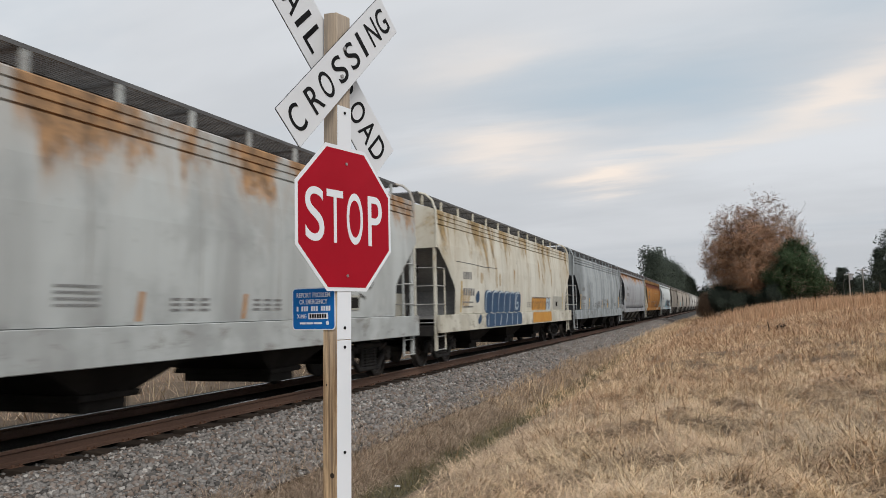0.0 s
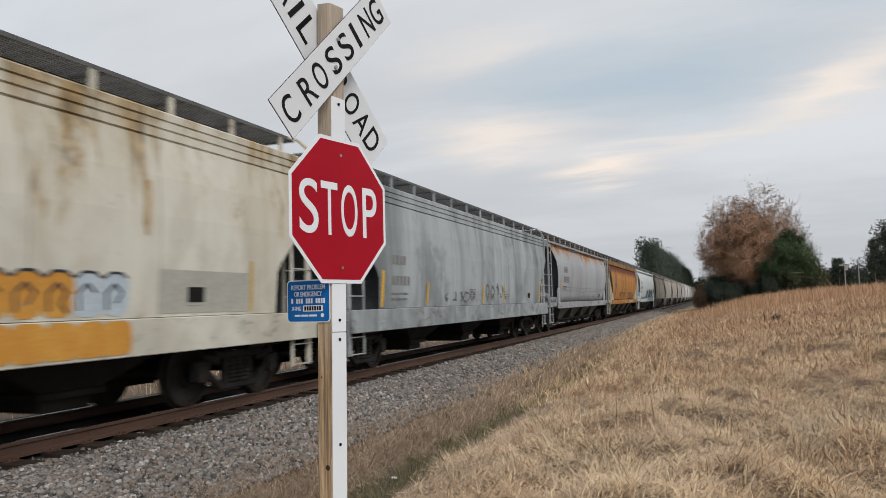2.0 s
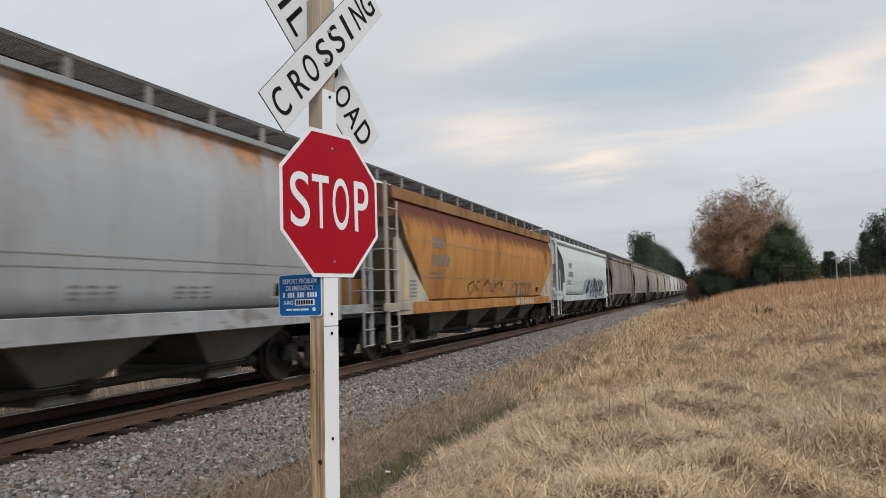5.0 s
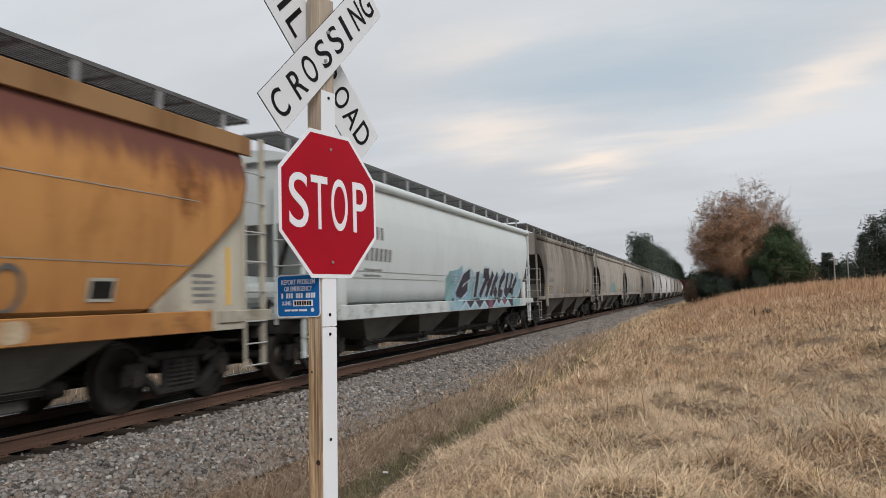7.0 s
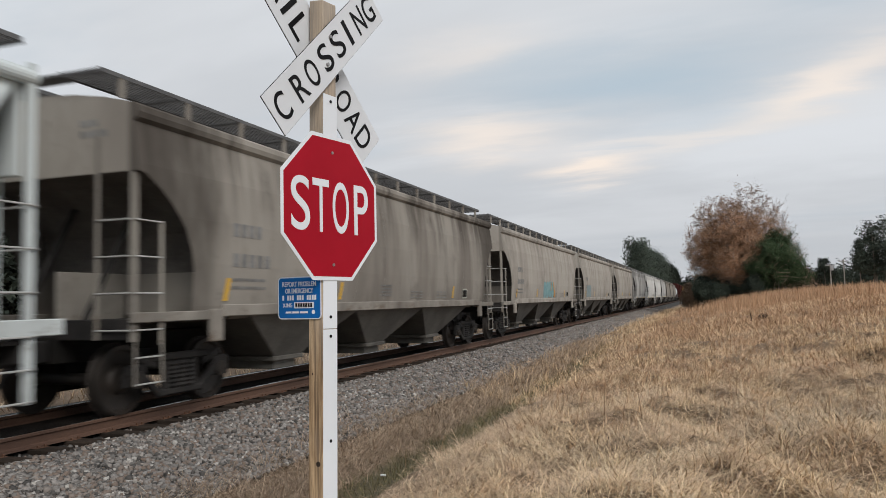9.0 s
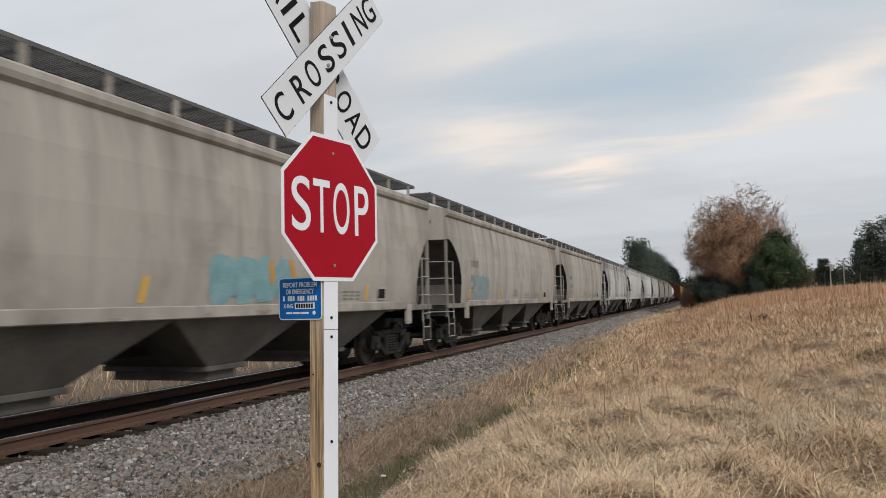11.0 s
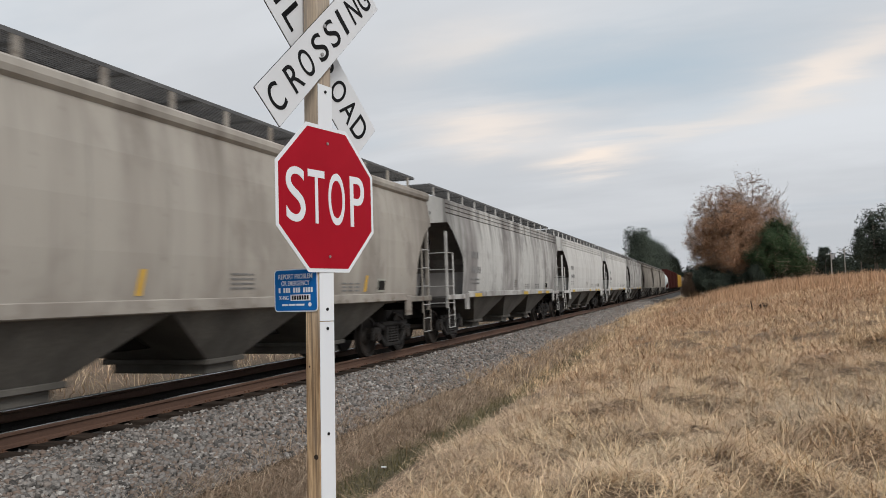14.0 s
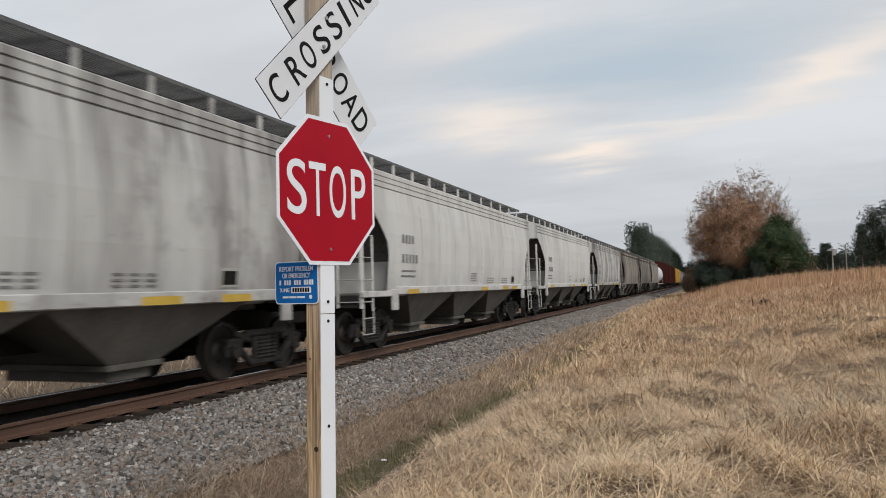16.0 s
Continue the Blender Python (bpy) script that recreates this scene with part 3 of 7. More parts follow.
def straws(name, x, y, length, width, rise, fall, turn, material, label, lift=0.0, category="grass"):
    """Long straws in four joints that set off at the angle rise and bow over by the angle fall, joined into one mesh."""
    n = len(x)
    base = ground_z(x, y)
    z = base - 0.01 + rng.random(n) * lift
    f = turn + rng.normal(0, 0.5, n) + math.pi / 2
    sx, sy = np.cos(f) * width / 2, np.sin(f) * width / 2
    sway = rng.normal(0, 0.22, n)
    V = np.empty((n, 7, 3))
    px, py, pz = x.copy(), y.copy(), z.copy()
    for k in range(4):
        if k < 3:
            taper = (0.8, 1.0, 0.75)[k]
            V[:, 2 * k] = np.stack([px - sx * taper, py - sy * taper, pz], -1)
            V[:, 2 * k + 1] = np.stack([px + sx * taper, py + sy * taper, pz], -1)
            e = rise - fall * (k + 0.4) / 3
            a = turn + sway * k
            px, py, pz = px + np.cos(a) * np.cos(e) * length / 3, py + np.sin(a) * np.cos(e) * length / 3, np.maximum(pz + np.sin(e) * length / 3, base + 0.012)
        else:
            V[:, 6] = np.stack([px, py, pz], -1)
    T = np.array([(0, 1, 3), (0, 3, 2), (2, 3, 5), (2, 5, 4), (4, 5, 6)])
    F = T[None] + 7 * np.arange(n)[:, None, None]
    return tagged(raw_mesh(name, V.reshape(-1, 3), F.reshape(-1, 3), material), label, category, kind="stuff")


def swirl(x, y):
    """The way in which the matted grass has been laid at a place: neighbours lie alike."""
    return 2.2 * np.sin(0.9 * x + 0.35 * y) + 1.9 * np.sin(0.55 * y - 0.7 * x + 1.3) + 0.9 * np.sin(2.1 * x + 1.7 * y)


def heaps(count, x0, x1, y0, y1, power, per, radius, right, lay):
    """Tufts whose straws spring from a small foot; lay: how far they are swept one way."""
    y = y0 + (y1 - y0) * rng.random(count) ** power
    hi = np.minimum(x1, right[0] + right[1] * y)
    x = x0 + (hi - x0) * rng.random(count)
    size = rng.gamma(6, 1 / 6, count)
    way = swirl(x, y) + rng.normal(0, 0.5, count)
    x, y, size, way = (np.repeat(q, per) for q in (x, y, size, way))
    n = len(x)
    a, r = rng.uniform(0, 2 * math.pi, n), np.abs(rng.normal(0, radius, n)) * size
    turn = np.where(rng.random(n) < lay, way + rng.normal(0, 0.6, n), a + rng.normal(0, 0.5, n))
    return x + r * np.cos(a), y + r * np.sin(a), turn, size


def make_grass():
    edge = (0.9, 0.215)
    # a thatch of short fallen straws, gathered in heaps with gaps between them
    x, y = scatter(78000, -2.8, 9, 4.3, 16.5, 1.15, 0.13, 26, edge)
    n = len(x)
    straws("grass_thatch", x, y, rng.gamma(8, 0.021, n), rng.uniform(0.003, 0.006, n) * (1 + y / 30), rng.uniform(-0.15, 0.5, n), rng.uniform(-0.3, 0.9, n), swirl(x, y) + rng.normal(0, 1.3, n), M["grass_mat"], "matted thatch of fallen dry straw", lift=0.10)
    # tufts that bow over, swept together or falling apart
    x, y, turn, size = heaps(1500, -2.6, 9, 4.4, 17, 1.15, 30, 0.10, edge, 0.4)
    n = len(x)
    straws("grass_tufts", x, y, rng.gamma(8, 0.029, n) * size ** 0.7, rng.uniform(0.0025, 0.0048, n) * (1 + y / 35), rng.uniform(0.2, 1.25, n), rng.gamma(6, 0.38, n), turn, M["grass"], "bowed tufts of dry straw-coloured grass", lift=0.05)
    # larger heaps that have fallen over
    x, y, turn, size = heaps(130, -2.2, 9, 4.6, 17, 1.1, 150, 0.17, edge, 0.35)
    n = len(x)
    straws("grass_heaps", x, y, rng.gamma(9, 0.038, n) * size ** 0.5, rng.uniform(0.003, 0.005, n) * (1 + y / 40), rng.uniform(0.3, 1.3, n), rng.gamma(7, 0.36, n), turn, M["grass"], "fallen heaps of long dry grass", lift=0.08)
    # single pale straws that stand out of the thatch
    x, y, turn, size = heaps(420, -2.6, 9, 4.4, 16, 1.1, 16, 0.22, edge, 0.2)
    n = len(x)
    straws("pale_straw", x, y, rng.gamma(8, 0.025, n), rng.uniform(0.003, 0.005, n) * (1 + y / 35), rng.uniform(0.0, 1.2, n), rng.uniform(0.1, 1.6, n), turn, M["grass_pale"], "pale dry straws standing out of the matted grass", lift=0.1)
    # the same sward behind and beside the viewer
    x, y = scatter(21000, -2.7, 9, -9, 4.4, 1.0, 0.16, 8)
    n = len(x)
    blades("grass_verge", x, y, rng.gamma(5, 0.05, n), rng.uniform(0.006, 0.012, n), rng.uniform(0.7, 1.7, n), M["grass"], "dry straw-coloured grass of the verge", lift=0.06)
    # a large grey-brown clump, with smaller ones round it
    for cx, cy, k, s in ((1.45, 9.1, 900, 1.0), (0.95, 8.7, 500, 0.75), (1.9, 9.4, 500, 0.8), (1.2, 9.9, 400, 0.7), (-0.45, 7.6, 260, 0.5), (-1.2, 8.6, 300, 0.6)):
        a = rng.uniform(0, 2 * math.pi, k)
        r = np.abs(rng.normal(0, 0.24 * s, k))
        straws("grass_clump", cx + r * np.cos(a) * 1.2, cy + r * np.sin(a) * 0.8, rng.gamma(14, 0.040, k) * s ** 0.5, rng.uniform(0.004, 0.008, k), rng.uniform(0.5, 1.3, k), rng.gamma(9, 0.33, k), a + rng.normal(0, 0.45, k), M["grass_grey"], "clump of long drooping grey-brown grass")
    x, y, turn, size = heaps(1700, -2.8, 13, 15.0, 40, 1.25, 24, 0.14, edge, 0.4)
    n = len(x)
    straws("field_tufts", x, y, rng.gamma(8, 0.036, n) * size ** 0.6, rng.uniform(0.004, 0.007, n) * (1 + y / 28), rng.uniform(0.3, 1.4, n), rng.gamma(6, 0.33, n), turn, M["grass"], "bowed tufts of dry grass across the field")
    x, y = scatter(26000, -2.9, 12, 14, 40, 1.3, 0.2, 9, edge)
    n = len(x)
    blades("field_grass", x, y, rng.gamma(5, 0.04, n), rng.uniform(0.005, 0.010, n) * (1 + y / 30), rng.uniform(0.8, 2.0, n), M["grass_red"], "low reddish-brown field grass", lift=0.08)
    x, y = scatter(46000, -3.0, 26, 26, 98, 1.1, 0.3, 12, edge)
    n = len(x)
    blades("far_field_grass", x, y, rng.gamma(5, 0.05, n), rng.uniform(0.008, 0.016, n) * (1 + y / 60), rng.uniform(0.3, 1.5, n), M["grass_red"], "reddish-brown broom grass on the rising field")
    # tall broom grass along the crest of the field
    x, y = scatter(9500, 1.0, 22, 44, 84, 1.0, 0.5, 14, edge)
    n = len(x)
    blades("broom_fringe", x, y, rng.uniform(0.45, 0.95, n), rng.uniform(0.010, 0.018, n) * (1 + y / 90), rng.uniform(0.03, 0.45, n), M["grass_red"], "tall reddish broom grass along the crest of the field")
    # the strip beside the track, past the end of the open ditch
    x, y, a, size, q = tufts(1400, -4.95, -2.6, 15, 110, 1.3, 18, 0.13)
    n = len(x)
    blades("trackside_grass", x, y, rng.gamma(6, 0.036, n) * size ** 0.6, rng.uniform(0.006, 0.012, n) * (1 + y / 30), np.clip(0.7 + 0.45 * q + rng.normal(0, 0.4, n), 0.1, 2.0), M["grass"], "dry straw-coloured grass beside the ballast", turn=a)
    # tall thin seed stalks
    x, y = scatter(2200, -2.4, 14, 9, 60, 1.0, 0.5, 9, edge)
    n = len(x)
    blades("seed_stalks", x, y, rng.uniform(0.3, 0.75, n), rng.uniform(0.003, 0.006, n) * (1 + y / 40), rng.uniform(0.05, 0.55, n), M["grass_red"], "thin reddish seed stalks standing in the grass")
    # bank between the ballast and the ditch
    x, y, turn, size = heaps(1500, -5.05, -3.9, 3.6, 34, 1.5, 28, 0.07, (-3.9, 0.0), 0.2)
    n = len(x)
    turn = np.where(rng.random(n) < 0.5, rng.normal(0, 0.7, n), turn)
    straws("bank_grass", x, y, rng.gamma(9, 0.032, n) * size ** 0.5, rng.uniform(0.0025, 0.0045, n) * (1 + y / 22), rng.uniform(0.7, 1.5, n), rng.gamma(6, 0.33, n), turn, M["grass_bank"], "brown dry grass hanging down the ditch bank")
    x, y = scatter(12000, -3.95, -3.35, 3.0, 34, 1.4, 0.07, 6)
    n = len(x)
    blades("ditch_grass", x, y, rng.gamma(5, 0.03, n), rng.uniform(0.004, 0.007, n), rng.uniform(0.3, 1.4, n), M["grass_green"], "low greenish grass in the wet ditch bottom")
    x, y, turn, size = heaps(420, -2.95, -2.2, 4.0, 40, 1.6, 26, 0.08, (-2.2, 0.0), 0.4)
    n = len(x)
    straws("ditch_edge_grass", x, y, rng.gamma(8, 0.030, n) * size ** 0.5, rng.uniform(0.003, 0.005, n) * (1 + y / 25), rng.uniform(0.5, 1.4, n), rng.gamma(6, 0.33, n), turn, M["grass_mat"], "dry straw-coloured grass hanging over the ditch")
    # field beyond the track
    x, y = scatter(26000, -40, -11.3, 6, 90, 1.2, 0.2, 8)
    n = len(x)
    blades("grass_beyond_track", x, y, rng.gamma(6, 0.08, n), rng.uniform(0.012, 0.022, n), rng.uniform(0.2, 1.3, n), M["grass_mat"], "tall dry grass beyond the railway track")


make_grass()


# ---------------------------------------------------------------- crossing sign
def fitted(me, w, h):
    """Scales lettering to an exact width and height, centred."""
    co = np.empty(len(me.vertices) * 3)
    me.vertices.foreach_get("co", co)
    co = co.reshape(-1, 3)
    lo, hi = co.min(0), co.max(0)
    me.transform(Matrix.Diagonal((w / (hi[0] - lo[0]), h / (hi[1] - lo[1]), 1, 1)) @ Matrix.Translation((-(lo[0] + hi[0]) / 2, -(lo[1] + hi[1]) / 2, 0)))
    return me


FACE = Matrix.Rotation(radians(90), 4, "X")   # lettering from the xy plane to one that faces -y


def letters(name, body, w, h, parent, m, material, weight=0.0, depth=0.001, spacing=1.0):
    me = fitted(text_mesh(body, 1.0, 1.0, depth, weight, spacing), w, h)
    me.materials.append(material)
    ob = new(name, me)
    ob.parent = parent
    ob.matrix_basis = m @ FACE
    return ob


def rounded_plate(w, h, r, t, y0=0.0, n=5):
    pts = []
    for cx, cz, a0 in ((w / 2 - r, h / 2 - r, 0), (-w / 2 + r, h / 2 - r, 90), (-w / 2 + r, -h / 2 + r, 180), (w / 2 - r, -h / 2 + r, 270)):
        for i in range(n):
            a = radians(a0 + 90 * i / (n - 1))
            pts.append((cx + r * math.cos(a), cz + r * math.sin(a)))
    bm = bmesh.new()
    add_prism(bm, pts, y0, y0 + t)
    return bm


SIGN_YAW = 12.9
SIGN_AT = Vector((-1.821, 3.503, 1.896))


def make_sign():
    sign = tagged(new("crossing_sign"), "wooden post with white crossbuck, red stop sign and small blue notice", "road sign")
    a = radians(SIGN_YAW)
    sign.matrix_basis = Matrix.Translation(SIGN_AT) @ Matrix.Rotation(radians(90) - a, 4, "Z")
    lean = pose(-0.012, 0.055, 0.0, 0, 1.0, 0)
    # post, chamfered and weathered at the top
    bm = box(-0.055, 0.055, -0.048, 0.048, -2.45, 1.115, 0.006)
    for v in bm.verts:
        if v.co.z > 1.0:
            v.co.z += 0.012 * math.sin(60 * v.co.x) + 0.15 * v.co.y
    post = part("post", bm, M["wood"], sign, "weathered square pine post")
    post.matrix_basis = lean
    # white reflective strips on the post's front
    for z0, z1 in ((-2.2, -0.634), (-0.630, 0.60)):
        bm = box(-0.054, 0.054, -0.0535, -0.0485, z0, z1, 0.001)
        s = part("reflective_strip", bm, M["white_film"], post, "white reflective strip")
        for zz in ((z0 + 0.06), (z1 - 0.035)) if z0 > -1 else (z1 - 0.035, -1.2, -1.72):
            bm = bmesh.new()
            add_rod(bm, (0, -0.0535, zz), (0, -0.058, zz), 0.008, 10)
            part("bolt", bm, M["black_letter"], s)
    # knots and nail holes in the side of the post
    for zz, yy, r in ((-0.86, 0.02, 0.005), (-1.31, -0.02, 0.014), (-0.55, -0.03, 0.011)):
        bm = bmesh.new()
        add_rod(bm, (-0.0545, yy, zz), (-0.0562, yy, zz), r, 9)
        part("knot", bm, M["tie"], post)
    # octagon
    S = 0.762
    def octagon(s):
        t = s / 2 * math.tan(math.pi / 8)
        s = s / 2
        return [(-t, s), (t, s), (s, t), (s, -t), (t, -s), (-t, -s), (-s, -t), (-s, t)]
    bm = bmesh.new()
    add_prism(bm, octagon(S), -0.002, 0.0005)
    plate = part("stop_plate", bm, M["white_film"], sign, "octagonal plate with a white border")
    bm = bmesh.new()
    add_prism(bm, octagon(S - 0.040), -0.0032, -0.0018)
    part("red_field", bm, M["red_sheet"], plate, "red reflective field")
    for ch, x, w in (("S", -0.244, 0.136), ("T", -0.092, 0.126), ("O", 0.066, 0.132), ("P", 0.238, 0.122)):
        letters("letter", ch, w, 0.274, plate, pose(x, -0.0042, 0.004), M["white_film"], 0.003)
    for zz in (0.29, -0.30):
        bm = bmesh.new()
        add_rod(bm, (0.0, -0.003, zz), (0.0, -0.009, zz), 0.008, 8)
        part("bolt", bm, M["bolt"], plate)
    bm = box(-0.03, 0.03, 0.001, 0.008, -0.36, 0.36)
    part("back_bracket", bm, M["alu"], plate)
    # crossbuck
    for words, ang, y, cx in (("CROSSING", -45.5, -0.008, -0.022), ("RAIL    ROAD", 45.5, 0.112, 0.045)):
        m = pose(cx, y, 0.815, 0, ang, 0)
        blade = part("crossbuck_blade", rounded_plate(1.165 if words == "CROSSING" else 1.225, 0.226 if words == "CROSSING" else 0.28, 0.004, 0.003), M["white_sheet"], sign, "white crossbuck blade with black lettering")
        blade.matrix_basis = m
        wide, high = (1.165, 0.226) if words == "CROSSING" else (1.225, 0.28)
        part("blade_edge", rounded_plate(wide + 0.005, high + 0.005, 0.004, 0.002, 0.0032), M["black_letter"], blade, "dark edge of the blade")
        part("blade_back", rounded_plate(wide - 0.004, high - 0.004, 0.004, 0.0012, 0.0054), M["alu"], blade, "bare aluminium back of the blade")
        if words == "CROSSING":
            row = [(ch, x, 0.03 if ch == "I" else 0.088) for ch, x in zip(words, (-0.495, -0.318, -0.186, -0.034, 0.108, 0.230, 0.370, 0.49))]
        else:
            row = [(ch, x, 0.03 if ch == "I" else 0.088) for ch, x in zip("RAILROAD", (-0.54, -0.435, -0.335, -0.215, 0.13, 0.262, 0.39, 0.515))]
        for ch, x, w in row:
            letters("letter", ch, w * (1.1 if words == "CROSSING" else 1.18) if ch != "I" else w, 0.142 if words == "CROSSING" else 0.15, blade, pose(x, -0.0012, 0 if words == "CROSSING" else 0.016 if x > 0 else -0.008), M["black_letter"], 0.004)
    for xx, zz in ((-0.012, 0.912), (-0.035, 0.755)):
        bm = bmesh.new()
        add_rod(bm, (xx, -0.009, zz), (xx, -0.018, zz), 0.010, 8)
        part("bolt", bm, M["bolt"], sign)
    # blue notice on the side of the post; faces along -x of the sign's own space
    note = part("notice_plate", rounded_plate(0.30, 0.222, 0.022, 0.002), M["white_film"], sign, "small blue emergency notice with white lettering")
    note.matrix_basis = pose(-0.083, 0.160, -0.468, 0, 0, -90)
    part("blue_field", rounded_plate(0.288, 0.210, 0.018, 0.0012, -0.0012), M["blue_sheet"], note)
    letters("notice_lettering", "REPORT PROBLEM", 0.235, 0.026, note, pose(0, -0.0016, 0.072), M["white_film"], 0.01)
    letters("notice_lettering", "OR EMERGENCY", 0.195, 0.026, note, pose(0, -0.0016, 0.037), M["white_film"], 0.01)
    for i in range(14):
        if i not in (1, 5, 9):
            part("bar", box(-0.118 + i * 0.0172, -0.106 + i * 0.0172, -0.0024, -0.0010, -0.012, 0.014), M["white_film"], note)
    letters("notice_lettering", "X-ING", 0.066, 0.022, note, pose(-0.082, -0.0016, -0.038), M["white_film"], 0.01)
    part("number_panel", box(-0.035, 0.102, -0.0024, -0.0010, -0.054, -0.022), M["white_film"], note)
    for i in range(7):
        part("bar", box(-0.025 + i * 0.0172, -0.013 + i * 0.0172, -0.0034, -0.0020, -0.049, -0.027), M["black_letter"], note)
    for u0, u1 in ((-0.095, -0.055), (-0.048, -0.002), (0.005, 0.06)):
        part("bar", box(u0, u1, -0.0024, -0.0010, -0.08, -0.070), M["white_film"], note)
    bm = bmesh.new()
    add_rod(bm, (0.098, -0.001, -0.074), (0.098, -0.0026, -0.074), 0.011, 10)
    part("round_mark", bm, M["white_film"], note)
    return sign


make_sign()


# ---------------------------------------------------------------- train
SPEED = 11.69
SHAPES = {
    # half outline (x, z) from the middle of the roof down, and how far the ends draw in at each height
    "ribbed": ([(0, 4.22), (0.75, 4.18), (1.30, 4.04), (1.44, 3.99), (1.48, 3.96), (1.48, 3.872), (1.45, 3.865), (1.45, 3.85), (1.485, 3.842), (1.485, 3.752), (1.455, 3.745), (1.455, 3.73),
                (1.49, 3.722), (1.49, 3.622), (1.455, 3.612), (1.455, 3.60), (1.49, 3.59), (1.54, 3.1), (1.56, 2.6), (1.555, 2.0), (1.535, 1.32), (1.2, 1.2), (0, 1.15)],
               [(1.15, 1.45), (1.3, 1.22), (1.95, 1.20), (2.1, 1.10), (2.45, 0.70), (2.95, 0.06), (3.0, 0.0), (4.5, 0.0)]),
    "tubular": ([(0, 4.18), (0.75, 4.14), (1.30, 4.02), (1.42, 3.97), (1.43, 3.86), (1.38, 3.80), (1.43, 3.66), (1.51, 3.42), (1.575, 3.12), (1.60, 2.80), (1.59, 2.50), (1.56, 2.20), (1.51, 1.90), (1.45, 1.62), (1.40, 1.36), (0.9, 1.15), (0, 1.1)],
                [(1.1, 1.9), (1.3, 1.72), (1.9, 1.5), (2.4, 1.15), (3.07, 0.80), (3.66, 0.28), (3.9, 0.06), (3.94, 0.0), (4.5, 0.0)]),
    "curved": ([(0, 4.20), (0.5, 4.17), (1.0, 4.09), (1.36, 4.00), (1.47, 3.98), (1.52, 3.94), (1.535, 3.86), (1.515, 3.79), (1.46, 3.745), (1.47, 3.70), (1.535, 3.2), (1.56, 2.6), (1.55, 2.0), (1.51, 1.40), (1.48, 1.25), (1.3, 1.2), (0, 1.15)],
               [(1.15, 1.3), (1.3, 1.08), (1.9, 1.06), (2.15, 1.01), (2.45, 0.87), (2.75, 0.60), (2.9, 0.42), (3.07, 0.15), (3.11, 0.0), (4.5, 0.0)]),
    "lined": ([(0, 4.22), (0.75, 4.18), (1.30, 4.04), (1.44, 3.99), (1.48, 3.96), (1.48, 3.872), (1.45, 3.865), (1.45, 3.85), (1.485, 3.842), (1.485, 3.752), (1.455, 3.745), (1.455, 3.73),
               (1.49, 3.722), (1.49, 3.622), (1.455, 3.612), (1.455, 3.60), (1.49, 3.59), (1.54, 3.1), (1.56, 2.6), (1.55, 2.0), (1.51, 1.40), (1.48, 1.25), (1.3, 1.2), (0, 1.15)],
              [(1.15, 1.3), (1.3, 1.2), (2.2, 1.19), (2.4, 1.13), (2.72, 0.80), (3.1, 0.36), (3.3, 0.06), (3.34, 0.0), (4.5, 0.0)]),
}


def side_x(kind, z):
    pts = [p for p in SHAPES[kind][0] if p[0] > 1.0]
    pts = sorted(pts, key=lambda p: p[1])
    return float(np.interp(z, [p[1] for p in pts], [p[0] for p in pts]))


GREY_ENDS = [(1.1, 1.6), (1.3, 1.32), (1.72, 1.21), (1.97, 1.15), (2.31, 1.0), (3.13, 0.72), (3.74, 0.12), (3.9, 0.05), (3.94, 0.0), (4.5, 0.0)]
WEB_ENDS = [(1.1, 2.1), (1.37, 1.95), (2.61, 0.37), (2.78, 0.2), (3.3, 0.0), (4.5, 0.0)]


